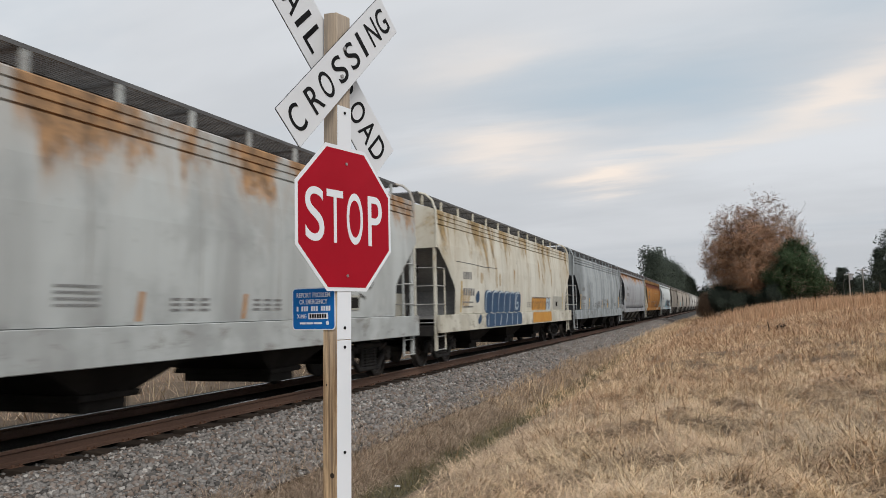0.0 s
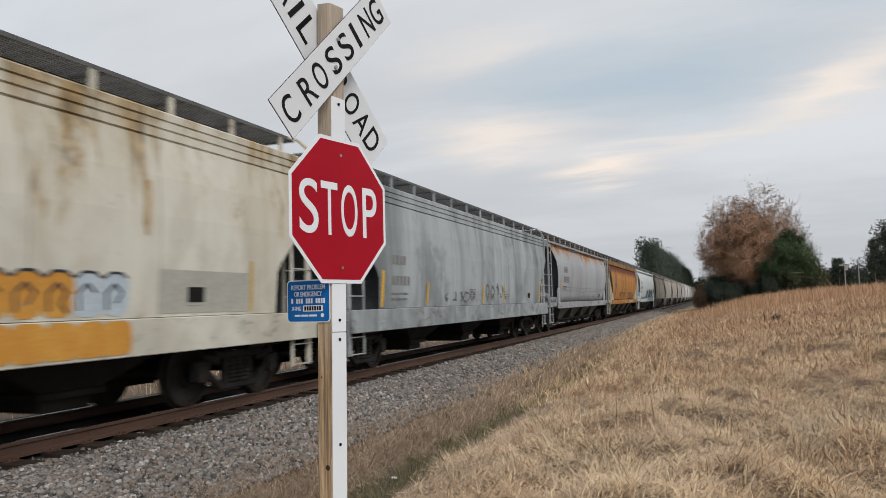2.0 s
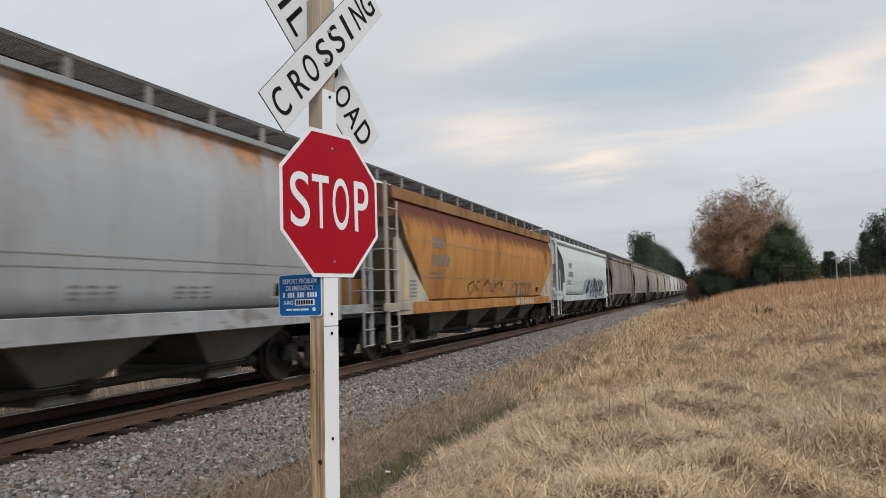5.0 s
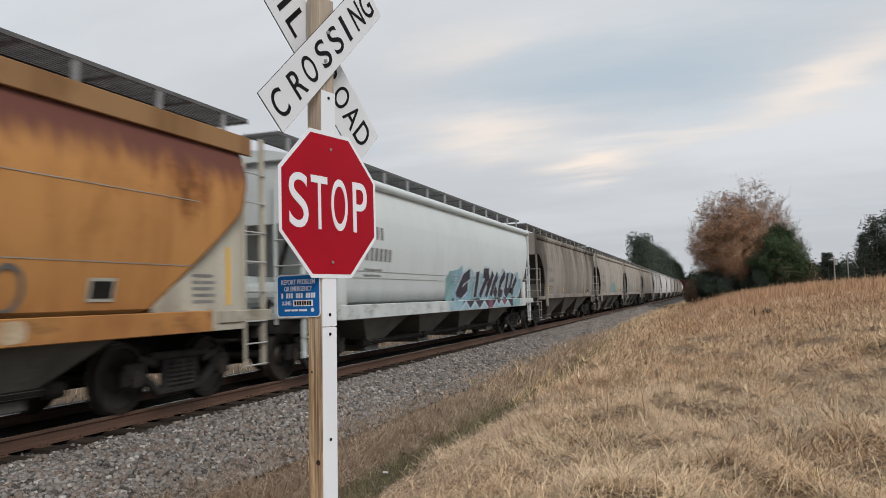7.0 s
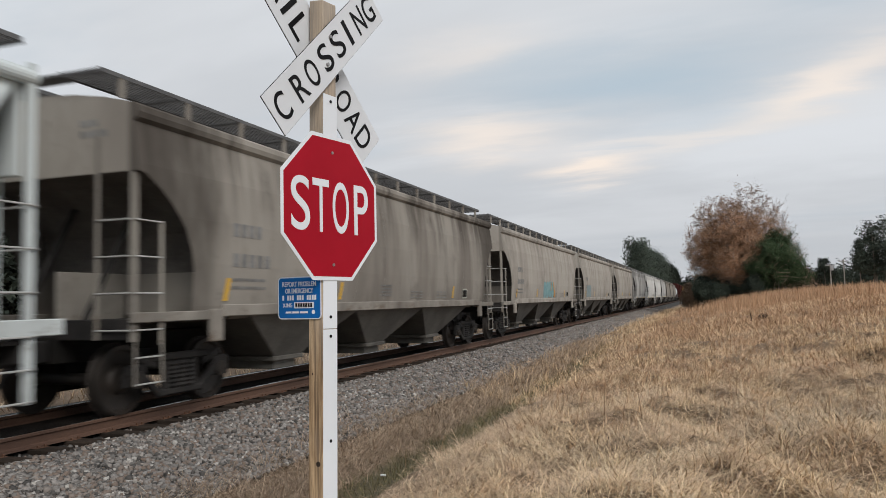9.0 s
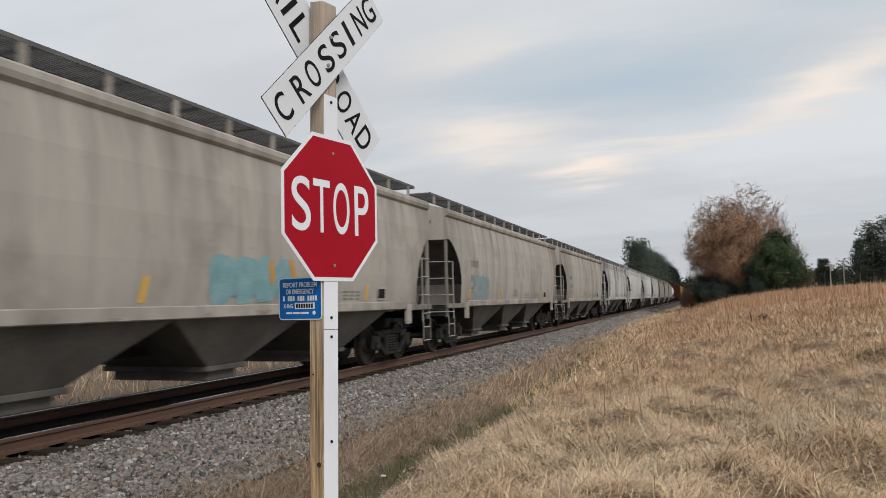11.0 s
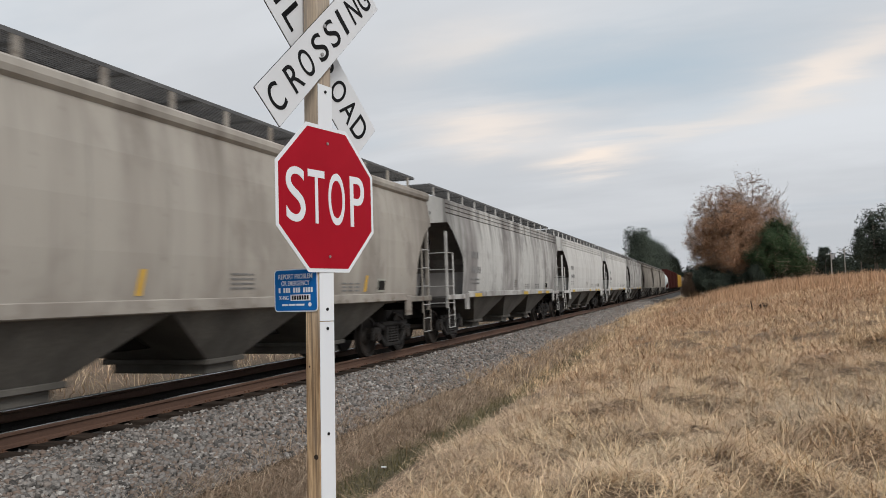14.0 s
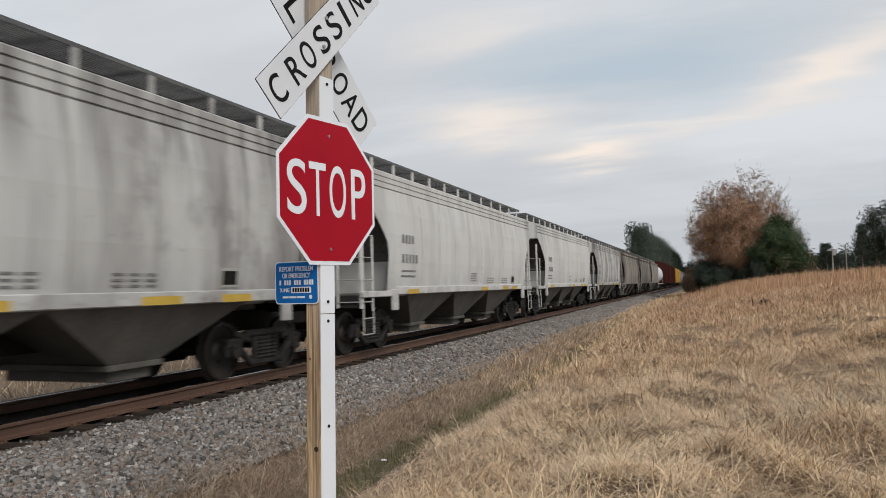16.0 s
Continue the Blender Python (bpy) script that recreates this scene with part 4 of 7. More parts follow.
def hopper_body(kind, half, panels, ends_in=None):
    outline, draw = SHAPES[kind]
    draw = ends_in or draw
    ins_z, ins = [d[0] for d in draw], [d[1] for d in draw]
    # heights where the ends bend are added to the outline, so that the side sheets follow the bend
    rows = [outline[0]]
    for (xa, za), (xb, zb) in zip(outline, outline[1:]):
        for k in sorted((z for z in ins_z if min(za, zb) < z < max(za, zb)), reverse=True):
            f = (k - za) / (zb - za)
            rows.append((xa + (xb - xa) * f, k))
        rows.append((xb, zb))
    n = panels * 4
    bm = bmesh.new()
    grid = {}
    for side in (1, -1):
        for i, (x, z) in enumerate(rows):
            for j in range(n + 1):
                s = -1 + 2 * j / n
                lim = half - float(np.interp(z, ins_z, ins))
                y = s * lim if j in (0, n) else s * (half - 1.95)
                if j in (1, n - 1):
                    y = math.copysign(lim - 0.07, s)
                bulge = 0.0
                if kind != "tubular" and 1.45 < z < 3.65:
                    bulge = 0.022 * math.sin(math.pi * (z - 1.3) / 2.45) - 0.006 * (j % 4 == 0)
                xx = (x + bulge) * side
                if x == 0 and side == -1:
                    grid[side, i, j] = grid[1, i, j]
                else:
                    grid[side, i, j] = bm.verts.new((xx, y, z))
    for side in (1, -1):
        for i in range(len(rows) - 1):
            for j in range(n):
                q = [grid[side, i, j], grid[side, i + 1, j], grid[side, i + 1, j + 1], grid[side, i, j + 1]]
                q = list(dict.fromkeys(q))
                bm.faces.new(q)
    # the ends: below the bulkhead the slope sheet lies behind the edges of the side sheets
    top = ins_z[-2]
    for j, e in ((0, 1), (n, -1)):
        deep = {}
        for side in (1, -1):
            for i, (x, z) in enumerate(rows):
                v = grid[side, i, j]
                if z >= top - 1e-6 or z < 1.25 or x == 0:
                    deep[side, i] = v
                else:
                    deep[side, i] = bm.verts.new((v.co.x - side * 0.045, v.co.y + e * (0.32 if kind == "tubular" else 0.6), z))
        for i in range(len(rows) - 1):
            for side in (1, -1):
                q = list(dict.fromkeys([grid[side, i, j], grid[side, i + 1, j], deep[side, i + 1], deep[side, i]]))
                if len(q) > 2:
                    bm.faces.new(q).material_index = 1
            q = list(dict.fromkeys([deep[1, i], deep[1, i + 1], deep[-1, i + 1], deep[-1, i]]))
            if len(q) > 2:
                f = bm.faces.new(q)
                f.material_index = 1 if rows[i][1] < top + 1e-6 else 0
    bmesh.ops.recalc_face_normals(bm, faces=bm.faces)
    return bm


_shared = {}


def once(key, make):
    """The mesh for key, made the first time that it is asked for."""
    if key not in _shared:
        bm = make()
        me = bpy.data.meshes.new(key)
        bm.normal_update()
        bm.to_mesh(me)
        bm.free()
        _shared[key] = me
    return _shared[key]


def piece(name, key, make, material, parent, m=Matrix(), label=""):
    me = once(key + "_" + material.name, make)
    if not me.materials:
        me.materials.append(material)
    ob = new(name, me)
    ob.parent = parent
    ob.matrix_basis = m
    if label:
        ob["label"] = label
    return ob


def side_frame():
    """Open cast frame: pedestals over the axles, top and bottom chords, columns and struts."""
    bm = bmesh.new()
    add_box(bm, -0.05, 0.07, -0.62, 0.62, 0.655, 0.765, 0.025)
    add_box(bm, -0.05, 0.07, -0.46, 0.46, 0.185, 0.275, 0.02)
    for s in (-1, 1):
        add_box(bm, -0.05, 0.07, s * 0.9 - 0.19, s * 0.9 + 0.19, 0.50, 0.655, 0.03)
        add_box(bm, -0.05, 0.05, s * 1.06 - 0.04, s * 1.06 + 0.04, 0.36, 0.56, 0.015)
        add_box(bm, -0.05, 0.05, s * 0.74 - 0.04, s * 0.74 + 0.04, 0.36, 0.56, 0.015)
        add_box(bm, -0.04, 0.05, s * 0.31 - 0.05, s * 0.31 + 0.05, 0.26, 0.67, 0.015)
        add_box(bm, -0.045, 0.065, -0.055, 0.055, -0.26, 0.26, 0.02, pose(0, s * 0.60, 0.36, s * -52, 0, 0))
        add_box(bm, -0.045, 0.065, -0.05, 0.05, -0.2, 0.2, 0.02, pose(0, s * 0.68, 0.665, s * -72, 0, 0))
    return bm


def spring():
    """One coil spring, as a turned shape with a wavy outline."""
    bm = bmesh.new()
    n, rings = 10, []
    for k in range(13):
        r = 0.085 if k % 2 else 0.062
        rings.append([bm.verts.new((r * math.cos(2 * math.pi * i / n), r * math.sin(2 * math.pi * i / n), 0.275 + 0.03 * k)) for i in range(n)])
    for p, q in zip(rings, rings[1:]):
        for i in range(n):
            bm.faces.new((p[i], p[(i + 1) % n], q[(i + 1) % n], q[i]))
    bm.faces.new(rings[0][::-1])
    bm.faces.new(rings[-1])
    return bm


def wheelset():
    """Two wheels with flange, tread and hub on an axle, which lies along x."""
    bm = bmesh.new()
    sec = [(0.47, -0.075), (0.49, -0.07), (0.49, -0.045), (0.462, -0.03), (0.457, 0.065), (0.40, 0.07), (0.385, 0.03), (0.20, 0.0), (0.16, 0.05), (0.10, 0.06)]
    n = 28
    for s in (-1, 1):
        rings = []
        for r, x in sec:
            rings.append([bm.verts.new((s * (0.755 + x), r * math.cos(2 * math.pi * k / n), r * math.sin(2 * math.pi * k / n))) for k in range(n)])
        back = [(0.40, -0.072), (0.15, -0.05)]
        pre = [[bm.verts.new((s * (0.755 + x), r * math.cos(2 * math.pi * k / n), r * math.sin(2 * math.pi * k / n))) for k in range(n)] for r, x in back[::-1]]
        rings = pre + rings
        for a, b in zip(rings, rings[1:]):
            for k in range(n):
                bm.faces.new((a[k], b[k], b[(k + 1) % n], a[(k + 1) % n]))
        bm.faces.new(rings[-1])
    add_rod(bm, (-0.98, 0, 0), (0.98, 0, 0), 0.08, 12)
    for s in (-1, 1):
        add_rod(bm, (s * 0.97, 0, 0), (s * 1.08, 0, 0), 0.115, 12)
        for k in range(3):
            a = 2 * math.pi * k / 3
            add_box(bm, s * 1.08 - 0.012, s * 1.08 + 0.012, 0.06 * math.cos(a) - 0.018, 0.06 * math.cos(a) + 0.018, 0.06 * math.sin(a) - 0.018, 0.06 * math.sin(a) + 0.018)
    bmesh.ops.recalc_face_normals(bm, faces=bm.faces)
    return bm


def bolster():
    bm = box(-1.05, 1.05, -0.22, 0.22, 0.45, 0.66, 0.03)
    add_box(bm, -0.3, 0.3, -0.3, 0.3, 0.64, 0.80, 0.02)
    return bm


WHEELS = []


def truck(parent, y):
    t = new("truck")
    t.parent = parent
    t.location = (0, y, 0)
    t["label"] = "two-axle cast steel railway truck"
    piece("bolster", "bolster", bolster, M["truck"], t)
    for s in (-1, 1):
        piece("side_frame", "side_frame", side_frame, M["truck"], t, pose(s * 1.0, 0, 0, 0, 0, 0 if s > 0 else 180))
        for y in (-0.18, 0.0, 0.18):
            piece("spring", "spring", spring, M["truck"], t, pose(s * 1.02, y, 0))
        w = piece("wheelset", "wheelset", wheelset, M["wheel"], t, pose(0, s * 0.9, 0.457), "steel wheelset with bright worn treads")
        WHEELS.append((w, s * 0.9))
    return t


def rung(length):
    def make():
        bm = bmesh.new()
        add_rod(bm, (0, 0, 0), (0, length, 0), 0.012, 6)
        return bm
    return make


def add_ladders(car, kind, s, e, yy, paint, out=0.0, tall=False):
    """Corner post with a ladder on the side and one on the end."""
    gap = 0.46 if out > 0.3 else 0.57 if tall else 0.52 if kind == "tubular" else 0.49 if kind in ("curved", "lined") else 0.61
    corner = yy + e * out
    top = 3.62 if tall else 2.52
    foot = 0.92 if kind in ("curved", "lined") else 0.42

    def side_post():
        bm = box(-0.012, 0.012, -0.032, 0.032, foot, top, 0.004)
        if foot > 0.5:
            # thin stirrup that carries the lowest steps
            for y in (0.0, e * gap):
                add_rod(bm, (0.015, y, 0.44), (0.015, y, 1.0), 0.014, 6)
        return bm

    side = piece("ladder", "ladder_post_low%.1f%d%.2f" % (top, e, gap) + paint.name, side_post, paint, car, pose(s * 1.475, corner - e * (gap + 0.02), 0))
    heights = (0.45, 0.78, 1.12, 1.58, 2.04, 2.50) + ((2.96, 3.42) if tall else ())
    for z in heights:
        piece("rung", "rung_side%.2f" % gap, rung(gap), M["rung"], side, pose(s * 0.015, 0 if e > 0 else -gap, z))
    end = piece("end_ladder", "ladder_post_high" + paint.name, lambda: box(-0.03, 0.03, -0.012, 0.012, 1.0, 3.58, 0.004), paint, car, pose(s * 0.92, corner + e * 0.012, 0))
    for z in heights[2:6]:
        piece("rung", "rung_end", rung(0.54), M["rung"], end, pose(0, e * 0.015, z, 0, 0, -90 if s > 0 else 90))


def corner_rail(s):
    """Grab rail that runs up the corner and bends over the roof to the walkway."""
    bm = bmesh.new()
    pts = [(1.50, 3.0), (1.52, 3.5), (1.51, 3.95), (1.42, 4.2), (1.24, 4.36), (1.02, 4.42)]
    for (xa, za), (xb, zb) in zip(pts, pts[1:]):
        add_rod(bm, (s * xa, 0, za), (s * xb, 0, zb), 0.03, 7)
    return bm


def grating(length):
    def make():
        bm = bmesh.new()
        for i in range(11):
            x = -0.30 + 0.060 * i
            add_box(bm, x - 0.007, x + 0.007, -length / 2, length / 2, -0.035, 0.0)
        for x in (-0.32, 0.32):
            add_box(bm, x - 0.012, x + 0.012, -length / 2, length / 2, -0.05, 0.005)
        n = int(length / 1.45)
        for i in range(n + 1):
            y = -length / 2 + length * i / n
            add_box(bm, -0.32, 0.32, y - 0.03, y + 0.03, -0.06, -0.036)
        n = int(length / 0.22)
        for i in range(n + 1):
            y = -length / 2 + length * i / n
            add_box(bm, -0.32, 0.32, y - 0.006, y + 0.006, -0.03, -0.012)
        return bm
    return make


def bay(w, foot=0.95):
    def make():
        bm = bmesh.new()
        top, bot = w / 2, 0.42
        for (x0, y0, z0), (x1, y1, z1) in (((1.43, top, 1.24), (foot, bot, 0.48)),):
            a = [bm.verts.new((sx * x0, sy * y0, z0)) for sx, sy in ((-1, -1), (1, -1), (1, 1), (-1, 1))]
            b = [bm.verts.new((sx * x1, sy * y1, z1)) for sx, sy in ((-1, -1), (1, -1), (1, 1), (-1, 1))]
            bm.faces.new(a)
            bm.faces.new(b[::-1])
            for i in range(4):
                bm.faces.new((a[i], b[i], b[(i + 1) % 4], a[(i + 1) % 4]))
        add_box(bm, -foot - 0.05, foot + 0.05, -bot - 0.08, bot + 0.08, 0.42, 0.50, 0.01)
        add_box(bm, -foot + 0.06, foot - 0.06, -bot + 0.05, bot - 0.05, 0.27, 0.43, 0.01)
        bmesh.ops.recalc_face_normals(bm, faces=bm.faces)
        return bm
    return make


def patch(bm, kind, y0, y1, z0, z1, off=0.006, xs=None, slant=0.0):
    """A thin painted patch that follows the side of a car."""
    n = max(1, int((z1 - z0) / 0.12))
    rows = []
    for i in range(n + 1):
        z = z0 + (z1 - z0) * i / n
        x = (side_x(kind, z) if xs is None else xs) + off + (0.022 * math.sin(math.pi * (z - 1.3) / 2.45) if kind != "tubular" and xs is None and 1.45 < z < 3.65 else 0)
        sh = slant * (z - z0)
        rows.append((bm.verts.new((x, y0 + sh, z)), bm.verts.new((x, y1 + sh, z))))
    for a, b in zip(rows, rows[1:]):
        bm.faces.new((a[0], a[1], b[1], b[0]))


def blob(bm, kind, y, z, w, h, off, turn=0.0, n=14, xs=None, jag=0.0, seed=0):
    """A rounded painted patch, as sprayed paint."""
    r = random.Random(seed)
    ring = []
    c, s = math.cos(turn), math.sin(turn)

    def at(py, pz):
        pz = max(pz, 0.9)
        x = (side_x(kind, max(pz, 1.33)) if xs is None else xs) + off + (0.022 * math.sin(math.pi * (pz - 1.3) / 2.45) if kind != "tubular" and xs is None and 1.45 < pz < 3.65 else 0)
        return bm.verts.new((x, py, pz))

    rings = []
    for q in (1.0, 0.6):
        ring = []
        for k in range(n):
            a = 2 * math.pi * k / n
            e = 1 + jag * r.uniform(-1, 1)
            u = math.copysign(abs(math.cos(a)) ** 0.6, math.cos(a)) * w / 2 * e * q
            v = math.copysign(abs(math.sin(a)) ** 0.6, math.sin(a)) * h / 2 * e * q
            ring.append(at(y + u * c - v * s, z + u * s + v * c))
        rings.append(ring)
    mid = at(y, z)
    for k in range(n):
        bm.faces.new((rings[0][k], rings[0][(k + 1) % n], rings[1][(k + 1) % n], rings[1][k]))
        bm.faces.new((rings[1][k], rings[1][(k + 1) % n], mid))


def glyphs(bm, kind, y, z, w, h, n):
    """n plain bars for the characters of a mark that is not spelled out."""
    cw = w / n
    for i in range(n):
        if h < 0.1:
            patch(bm, kind, y + i * cw, y + i * cw + cw * 0.7, z, z + h)
        else:
            patch(bm, kind, y + i * cw, y + i * cw + cw * 0.66, z, z + h)


def hopper(label, kind, length, paint, dark, bays=3, trucks_in=1.52, marks=True, gear=False, trim=None, plate_z=3.87, welds=(1.98, 1.84), ends=None, out=0.0, tall=False, webs=False, bulkhead=False, ends_in=None, slope=None):
    car = tagged(new("hopper_car"), label, "freight car", "cars of the freight train")
    half = length / 2 - 0.72
    panels = 9 if kind in ("curved", "lined") else 7
    body = part("body", hopper_body(kind, half - 0.35, panels, WEB_ENDS) if webs else hopper_body(kind, half, panels, ends_in), paint, car)
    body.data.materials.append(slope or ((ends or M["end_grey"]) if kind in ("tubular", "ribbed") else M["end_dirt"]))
    # only the upper recess keeps the dark colour that stands for its shade
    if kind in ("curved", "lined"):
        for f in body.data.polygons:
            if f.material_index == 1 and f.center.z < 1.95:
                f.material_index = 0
    post_paint = ends if ends else trim if kind == "tubular" and trim else P_end_tan if paint in (P_tan, P_tan_dark) else paint
    deck = 1.20 if kind in ("curved", "lined") else 1.04 if kind == "tubular" else 0.98
    if kind == "tubular":
        for f in body.data.polygons:
            f.use_smooth = abs(f.normal.y) < 0.3 and f.material_index == 0 and f.center.z < 3.8
        for s in (-1, 1):
            if trim is None:
                def round_eave():
                    bm = bmesh.new()
                    add_rod(bm, (0, -half, 3.87), (0, half, 3.87), 0.085, 16)
                    return bm
                piece("eave_pipe", "eave_pipe", round_eave, P_white, car, pose(s * 1.425, 0, 0), "round white eave pipe")
                continue
            piece("eave_plate", "eave%.2f" % length, lambda: box(-0.03, 0.03, -half - out + 0.4 * webs, half + out - 0.4 * webs, plate_z, 3.965, 0.008), trim or paint, car, pose(s * 1.465, 0, 0))
        bm = bmesh.new()
        for z, w in ((welds[0], 0.012), (welds[1], 0.012)):
            patch(bm, kind, -half + 1.6, half - 1.6, z, z + w, 0.008)
        part("weld_seam", bm, M["seam"], car)
        piece("discharge_pipe", "pipe%.2f" % length, lambda: pipe(half), M["black"], car)
    else:
        for k in range(1, panels):
            y = (-1 + 2 * k / panels) * (half - 1.95)
            w = 0.006
            bm = bmesh.new()
            levels = [1.47 + 0.16 * i for i in range(14)]
            pairs = [[bm.verts.new((side_x(kind, z) + 0.022 * max(0.0, math.sin(math.pi * (z - 1.3) / 2.45)) + 0.001, y + d * w, z)) for d in (-1, 1)] for z in levels if z < 3.55]
            for p, q in zip(pairs, pairs[1:]):
                bm.faces.new((p[0], p[1], q[1], q[0]))
            part("panel_seam", bm, M["seam"], car)
    key = "%s%.2f" % (kind, length)
    # roof: hatches and running boards
    piece("roof_hatch", "hatch" + key, lambda: box(-0.32, 0.32, -half + 1.2, half - 1.2, 4.18, 4.30, 0.03), paint, car)
    for s in (-1, 1):
        rb = piece("running_board", "board" + key, grating(2 * half + 0.3 + 2 * out), M["galv"], car, pose(s * 0.74, 0, 4.43), "galvanised grating walkway on the roof")
        n = 12
        for i in range(n + 1):
            y = -half + 0.25 + (2 * half - 0.5) * i / n
            piece("bracket", "bracket", lambda: box(-0.02, 0.02, -0.042, 0.042, -0.30, -0.005), M["bracket"] if kind == "tubular" else paint, rb, pose(s * 0.31, y, 0))
    for e in (-1, 1):
        piece("end_walk", "end_walk", lambda: box(-0.45, 0.45, -0.3, 0.0, 4.385, 4.42), M["galv"], car, pose(0, e * (half + out + 0.15), 0, 0, 0, 0 if e > 0 else 180))
    # sills, platforms, end posts and ladders
    for s in (-1, 1):
        if kind == "ribbed":
            piece("side_sill", "sill" + key, lambda: box(-0.05, 0.05, -half, half, 0.86, 1.31, 0.01), paint, car, pose(s * 1.545, 0, 0))
        elif kind == "tubular":
            piece("side_sill", "sill" + key, lambda: box(-0.05, 0.05, -half + 1.25, half - 1.25, 1.02, 1.31, 0.01), paint, car, pose(s * 1.52, 0, 0))
        for e in (-1, 1):
            yy = e * half
            piece("corner_post", "post" + key + post_paint.name, lambda: box(-0.03, 0.03, -0.045, 0.045, 0.98 if kind in ("curved", "lined") else 0.42, 4.02 if kind == "tubular" else 3.1), post_paint, car, pose(s * 1.44, yy + e * (out - 0.05), 0))
            add_ladders(car, kind, s, e, yy, post_paint, out, tall)
            if kind == "ribbed":
                piece("corner_rail", "corner_rail%d%s" % (s, post_paint.name), lambda: corner_rail(s), post_paint, car, pose(0, yy, 0))
            if kind in ("curved", "lined") and e > 0:
                piece("side_sill", "sill" + key, lambda: box(-0.03, 0.03, -half + 1.75, half - 1.75, 1.245, 1.42, 0.012), trim or paint, car, pose(s * 1.525, 0, 0))
            if kind in ("curved", "lined"):
                piece("end_sill_side", "endsill_curved" + post_paint.name, lambda: box(-0.04, 0.04, -0.75, 0.75, 1.21, 1.34, 0.01), post_paint, car, pose(s * 1.48, yy - e * 0.72, 0))
                piece("gusset", "gusset" + paint.name, lambda: box(-0.04, 0.04, -0.13, 0.13, 0.9, 1.36, 0.01), paint, car, pose(s * 1.52, yy - e * 1.6, 0))
            if kind == "tubular":
                if webs:
                    continue
                piece("gusset", "gusset_tub" + (ends or paint).name, lambda: box(-0.05, 0.05, -0.16, 0.16, 1.02, 1.92, 0.02), ends or paint, car, pose(s * 1.5, yy - e * 1.35, 0))
    for e in (-1, 1):
        yy = e * half
        piece("end_platform", "platform%.2f%s" % (deck, M["black"].name), lambda: box(-1.43, 1.43, -1.0, 1.0, deck, deck + 0.05, 0.01), M["truck"], car, pose(0, yy + e * (out - 1.02), 0))
        piece("end_beam", "end_beam%.2f" % deck + M["truck"].name, lambda: box(-1.40, 1.40, -0.06, 0.06, deck - 0.2, deck + 0.06, 0.01), M["truck"], car, pose(0, yy + e * (out - 0.07), 0))
        piece("coupler", "coupler", coupler, M["truck"], car, pose(0, yy + e * out, 0, 0, 0, 0 if e > 0 else 180))
        piece("shear_plate", "bulk" + paint.name, lambda: box(-0.03, 0.03, -0.6, 0.6, 1.0, 1.9, 0.01), paint, car, pose(0, yy - e * 0.85, 0))
        for s in (-1, 1):
            def strut():
                bm = bmesh.new()
                add_rod(bm, (0, 0, 0), (0, -1.0, 1.75), 0.045, 6)
                return bm
            piece("end_brace", "end_brace", strut, M["truck"], car, pose(s * 0.55, yy - e * 0.15, deck, 0, 0, 0 if e > 0 else 180))
            if kind == "tubular":
                piece("end_sill_side", "endsill_tub" + post_paint.name, lambda: box(-0.04, 0.04, -0.68, 0.68, 1.12, 1.30, 0.01), post_paint, car, pose(s * 1.45, yy - e * 0.30, 0))
        if webs:
            # flat side plates under the slanting ends, flush with the sill
            for s in (-1, 1):
                bm = bmesh.new()
                shape = [(yy - e * 2.31, 1.02), (yy - e * 0.28, 1.02), (yy - e * 0.28, 2.8), (yy - e * 0.55, 2.78), (yy - e * 0.85, 2.5), (yy - e * 2.31, 1.37)]
                a = [bm.verts.new((s * 1.40, y, z)) for y, z in shape]
                b = [bm.verts.new((s * 1.46, y, z)) for y, z in shape]
                bm.faces.new(a)
                bm.faces.new(b)
                for k in range(6):
                    bm.faces.new((a[k], a[(k + 1) % 6], b[(k + 1) % 6], b[k]))
                bmesh.ops.recalc_face_normals(bm, faces=bm.faces)
                part("end_web", bm, ends, car, "flat dirty cream side plate below the slanting end")
            bm = bmesh.new()
            patch(bm, kind, yy - e * 0.74 - 0.05, yy - e * 0.74 + 0.05, 1.38, 2.23, 0.006, 1.46)
            part("reflector", bm, M["yellow_tape"], car, "yellow reflector strip")
            bm = bmesh.new()
            for k in range(5):
                patch(bm, kind, yy - e * 1.3 - 0.26, yy - e * 1.3 + 0.2 + 0.05 * (k % 2), 1.42 + 0.09 * k, 1.46 + 0.09 * k, 0.005, 1.46)
            tagged(part("stencil", bm, M["stencil"], car), kind="stuff")
        if bulkhead:
            piece("end_bulkhead", "bulkhead" + paint.name, lambda: box(-1.38, 1.38, -0.03, 0.03, 2.8, 3.94, 0.01), paint, car, pose(0, yy - e * 0.14, 0))
        if out > 0.3:
            piece("end_header", "end_header" + post_paint.name, lambda: box(-1.43, 1.43, -0.36, 0.36, 3.70, 3.985, 0.02), post_paint, car, pose(0, yy + e * 0.05, 0))
        truck(car, e * (half - trucks_in))
    if gear:
        def gear_mesh():
            bm = bmesh.new()
            add_rod(bm, (-0.4, 0, 1.55), (0.75, 0, 1.55), 0.23, 14)
            add_rod(bm, (0.75, 0, 1.55), (0.9, 0, 1.55), 0.15, 12)
            add_rod(bm, (0.2, 0.55, 1.4), (1.15, 0.55, 1.4), 0.14, 12)
            add_box(bm, -0.3, 0.9, -0.2, 0.8, 1.06, 1.2, 0.02)
            return bm
        piece("brake_gear", "gear" + paint.name, gear_mesh, paint if bulkhead else M["end_grey"], car, pose(0.3, -half + 0.55, 0), "brake cylinder and air reservoir on the end platform")
    piece("centre_sill", "centre" + key, lambda: box(-0.25, 0.25, -half, half, 0.70, 1.05, 0.01), M["black"], car)
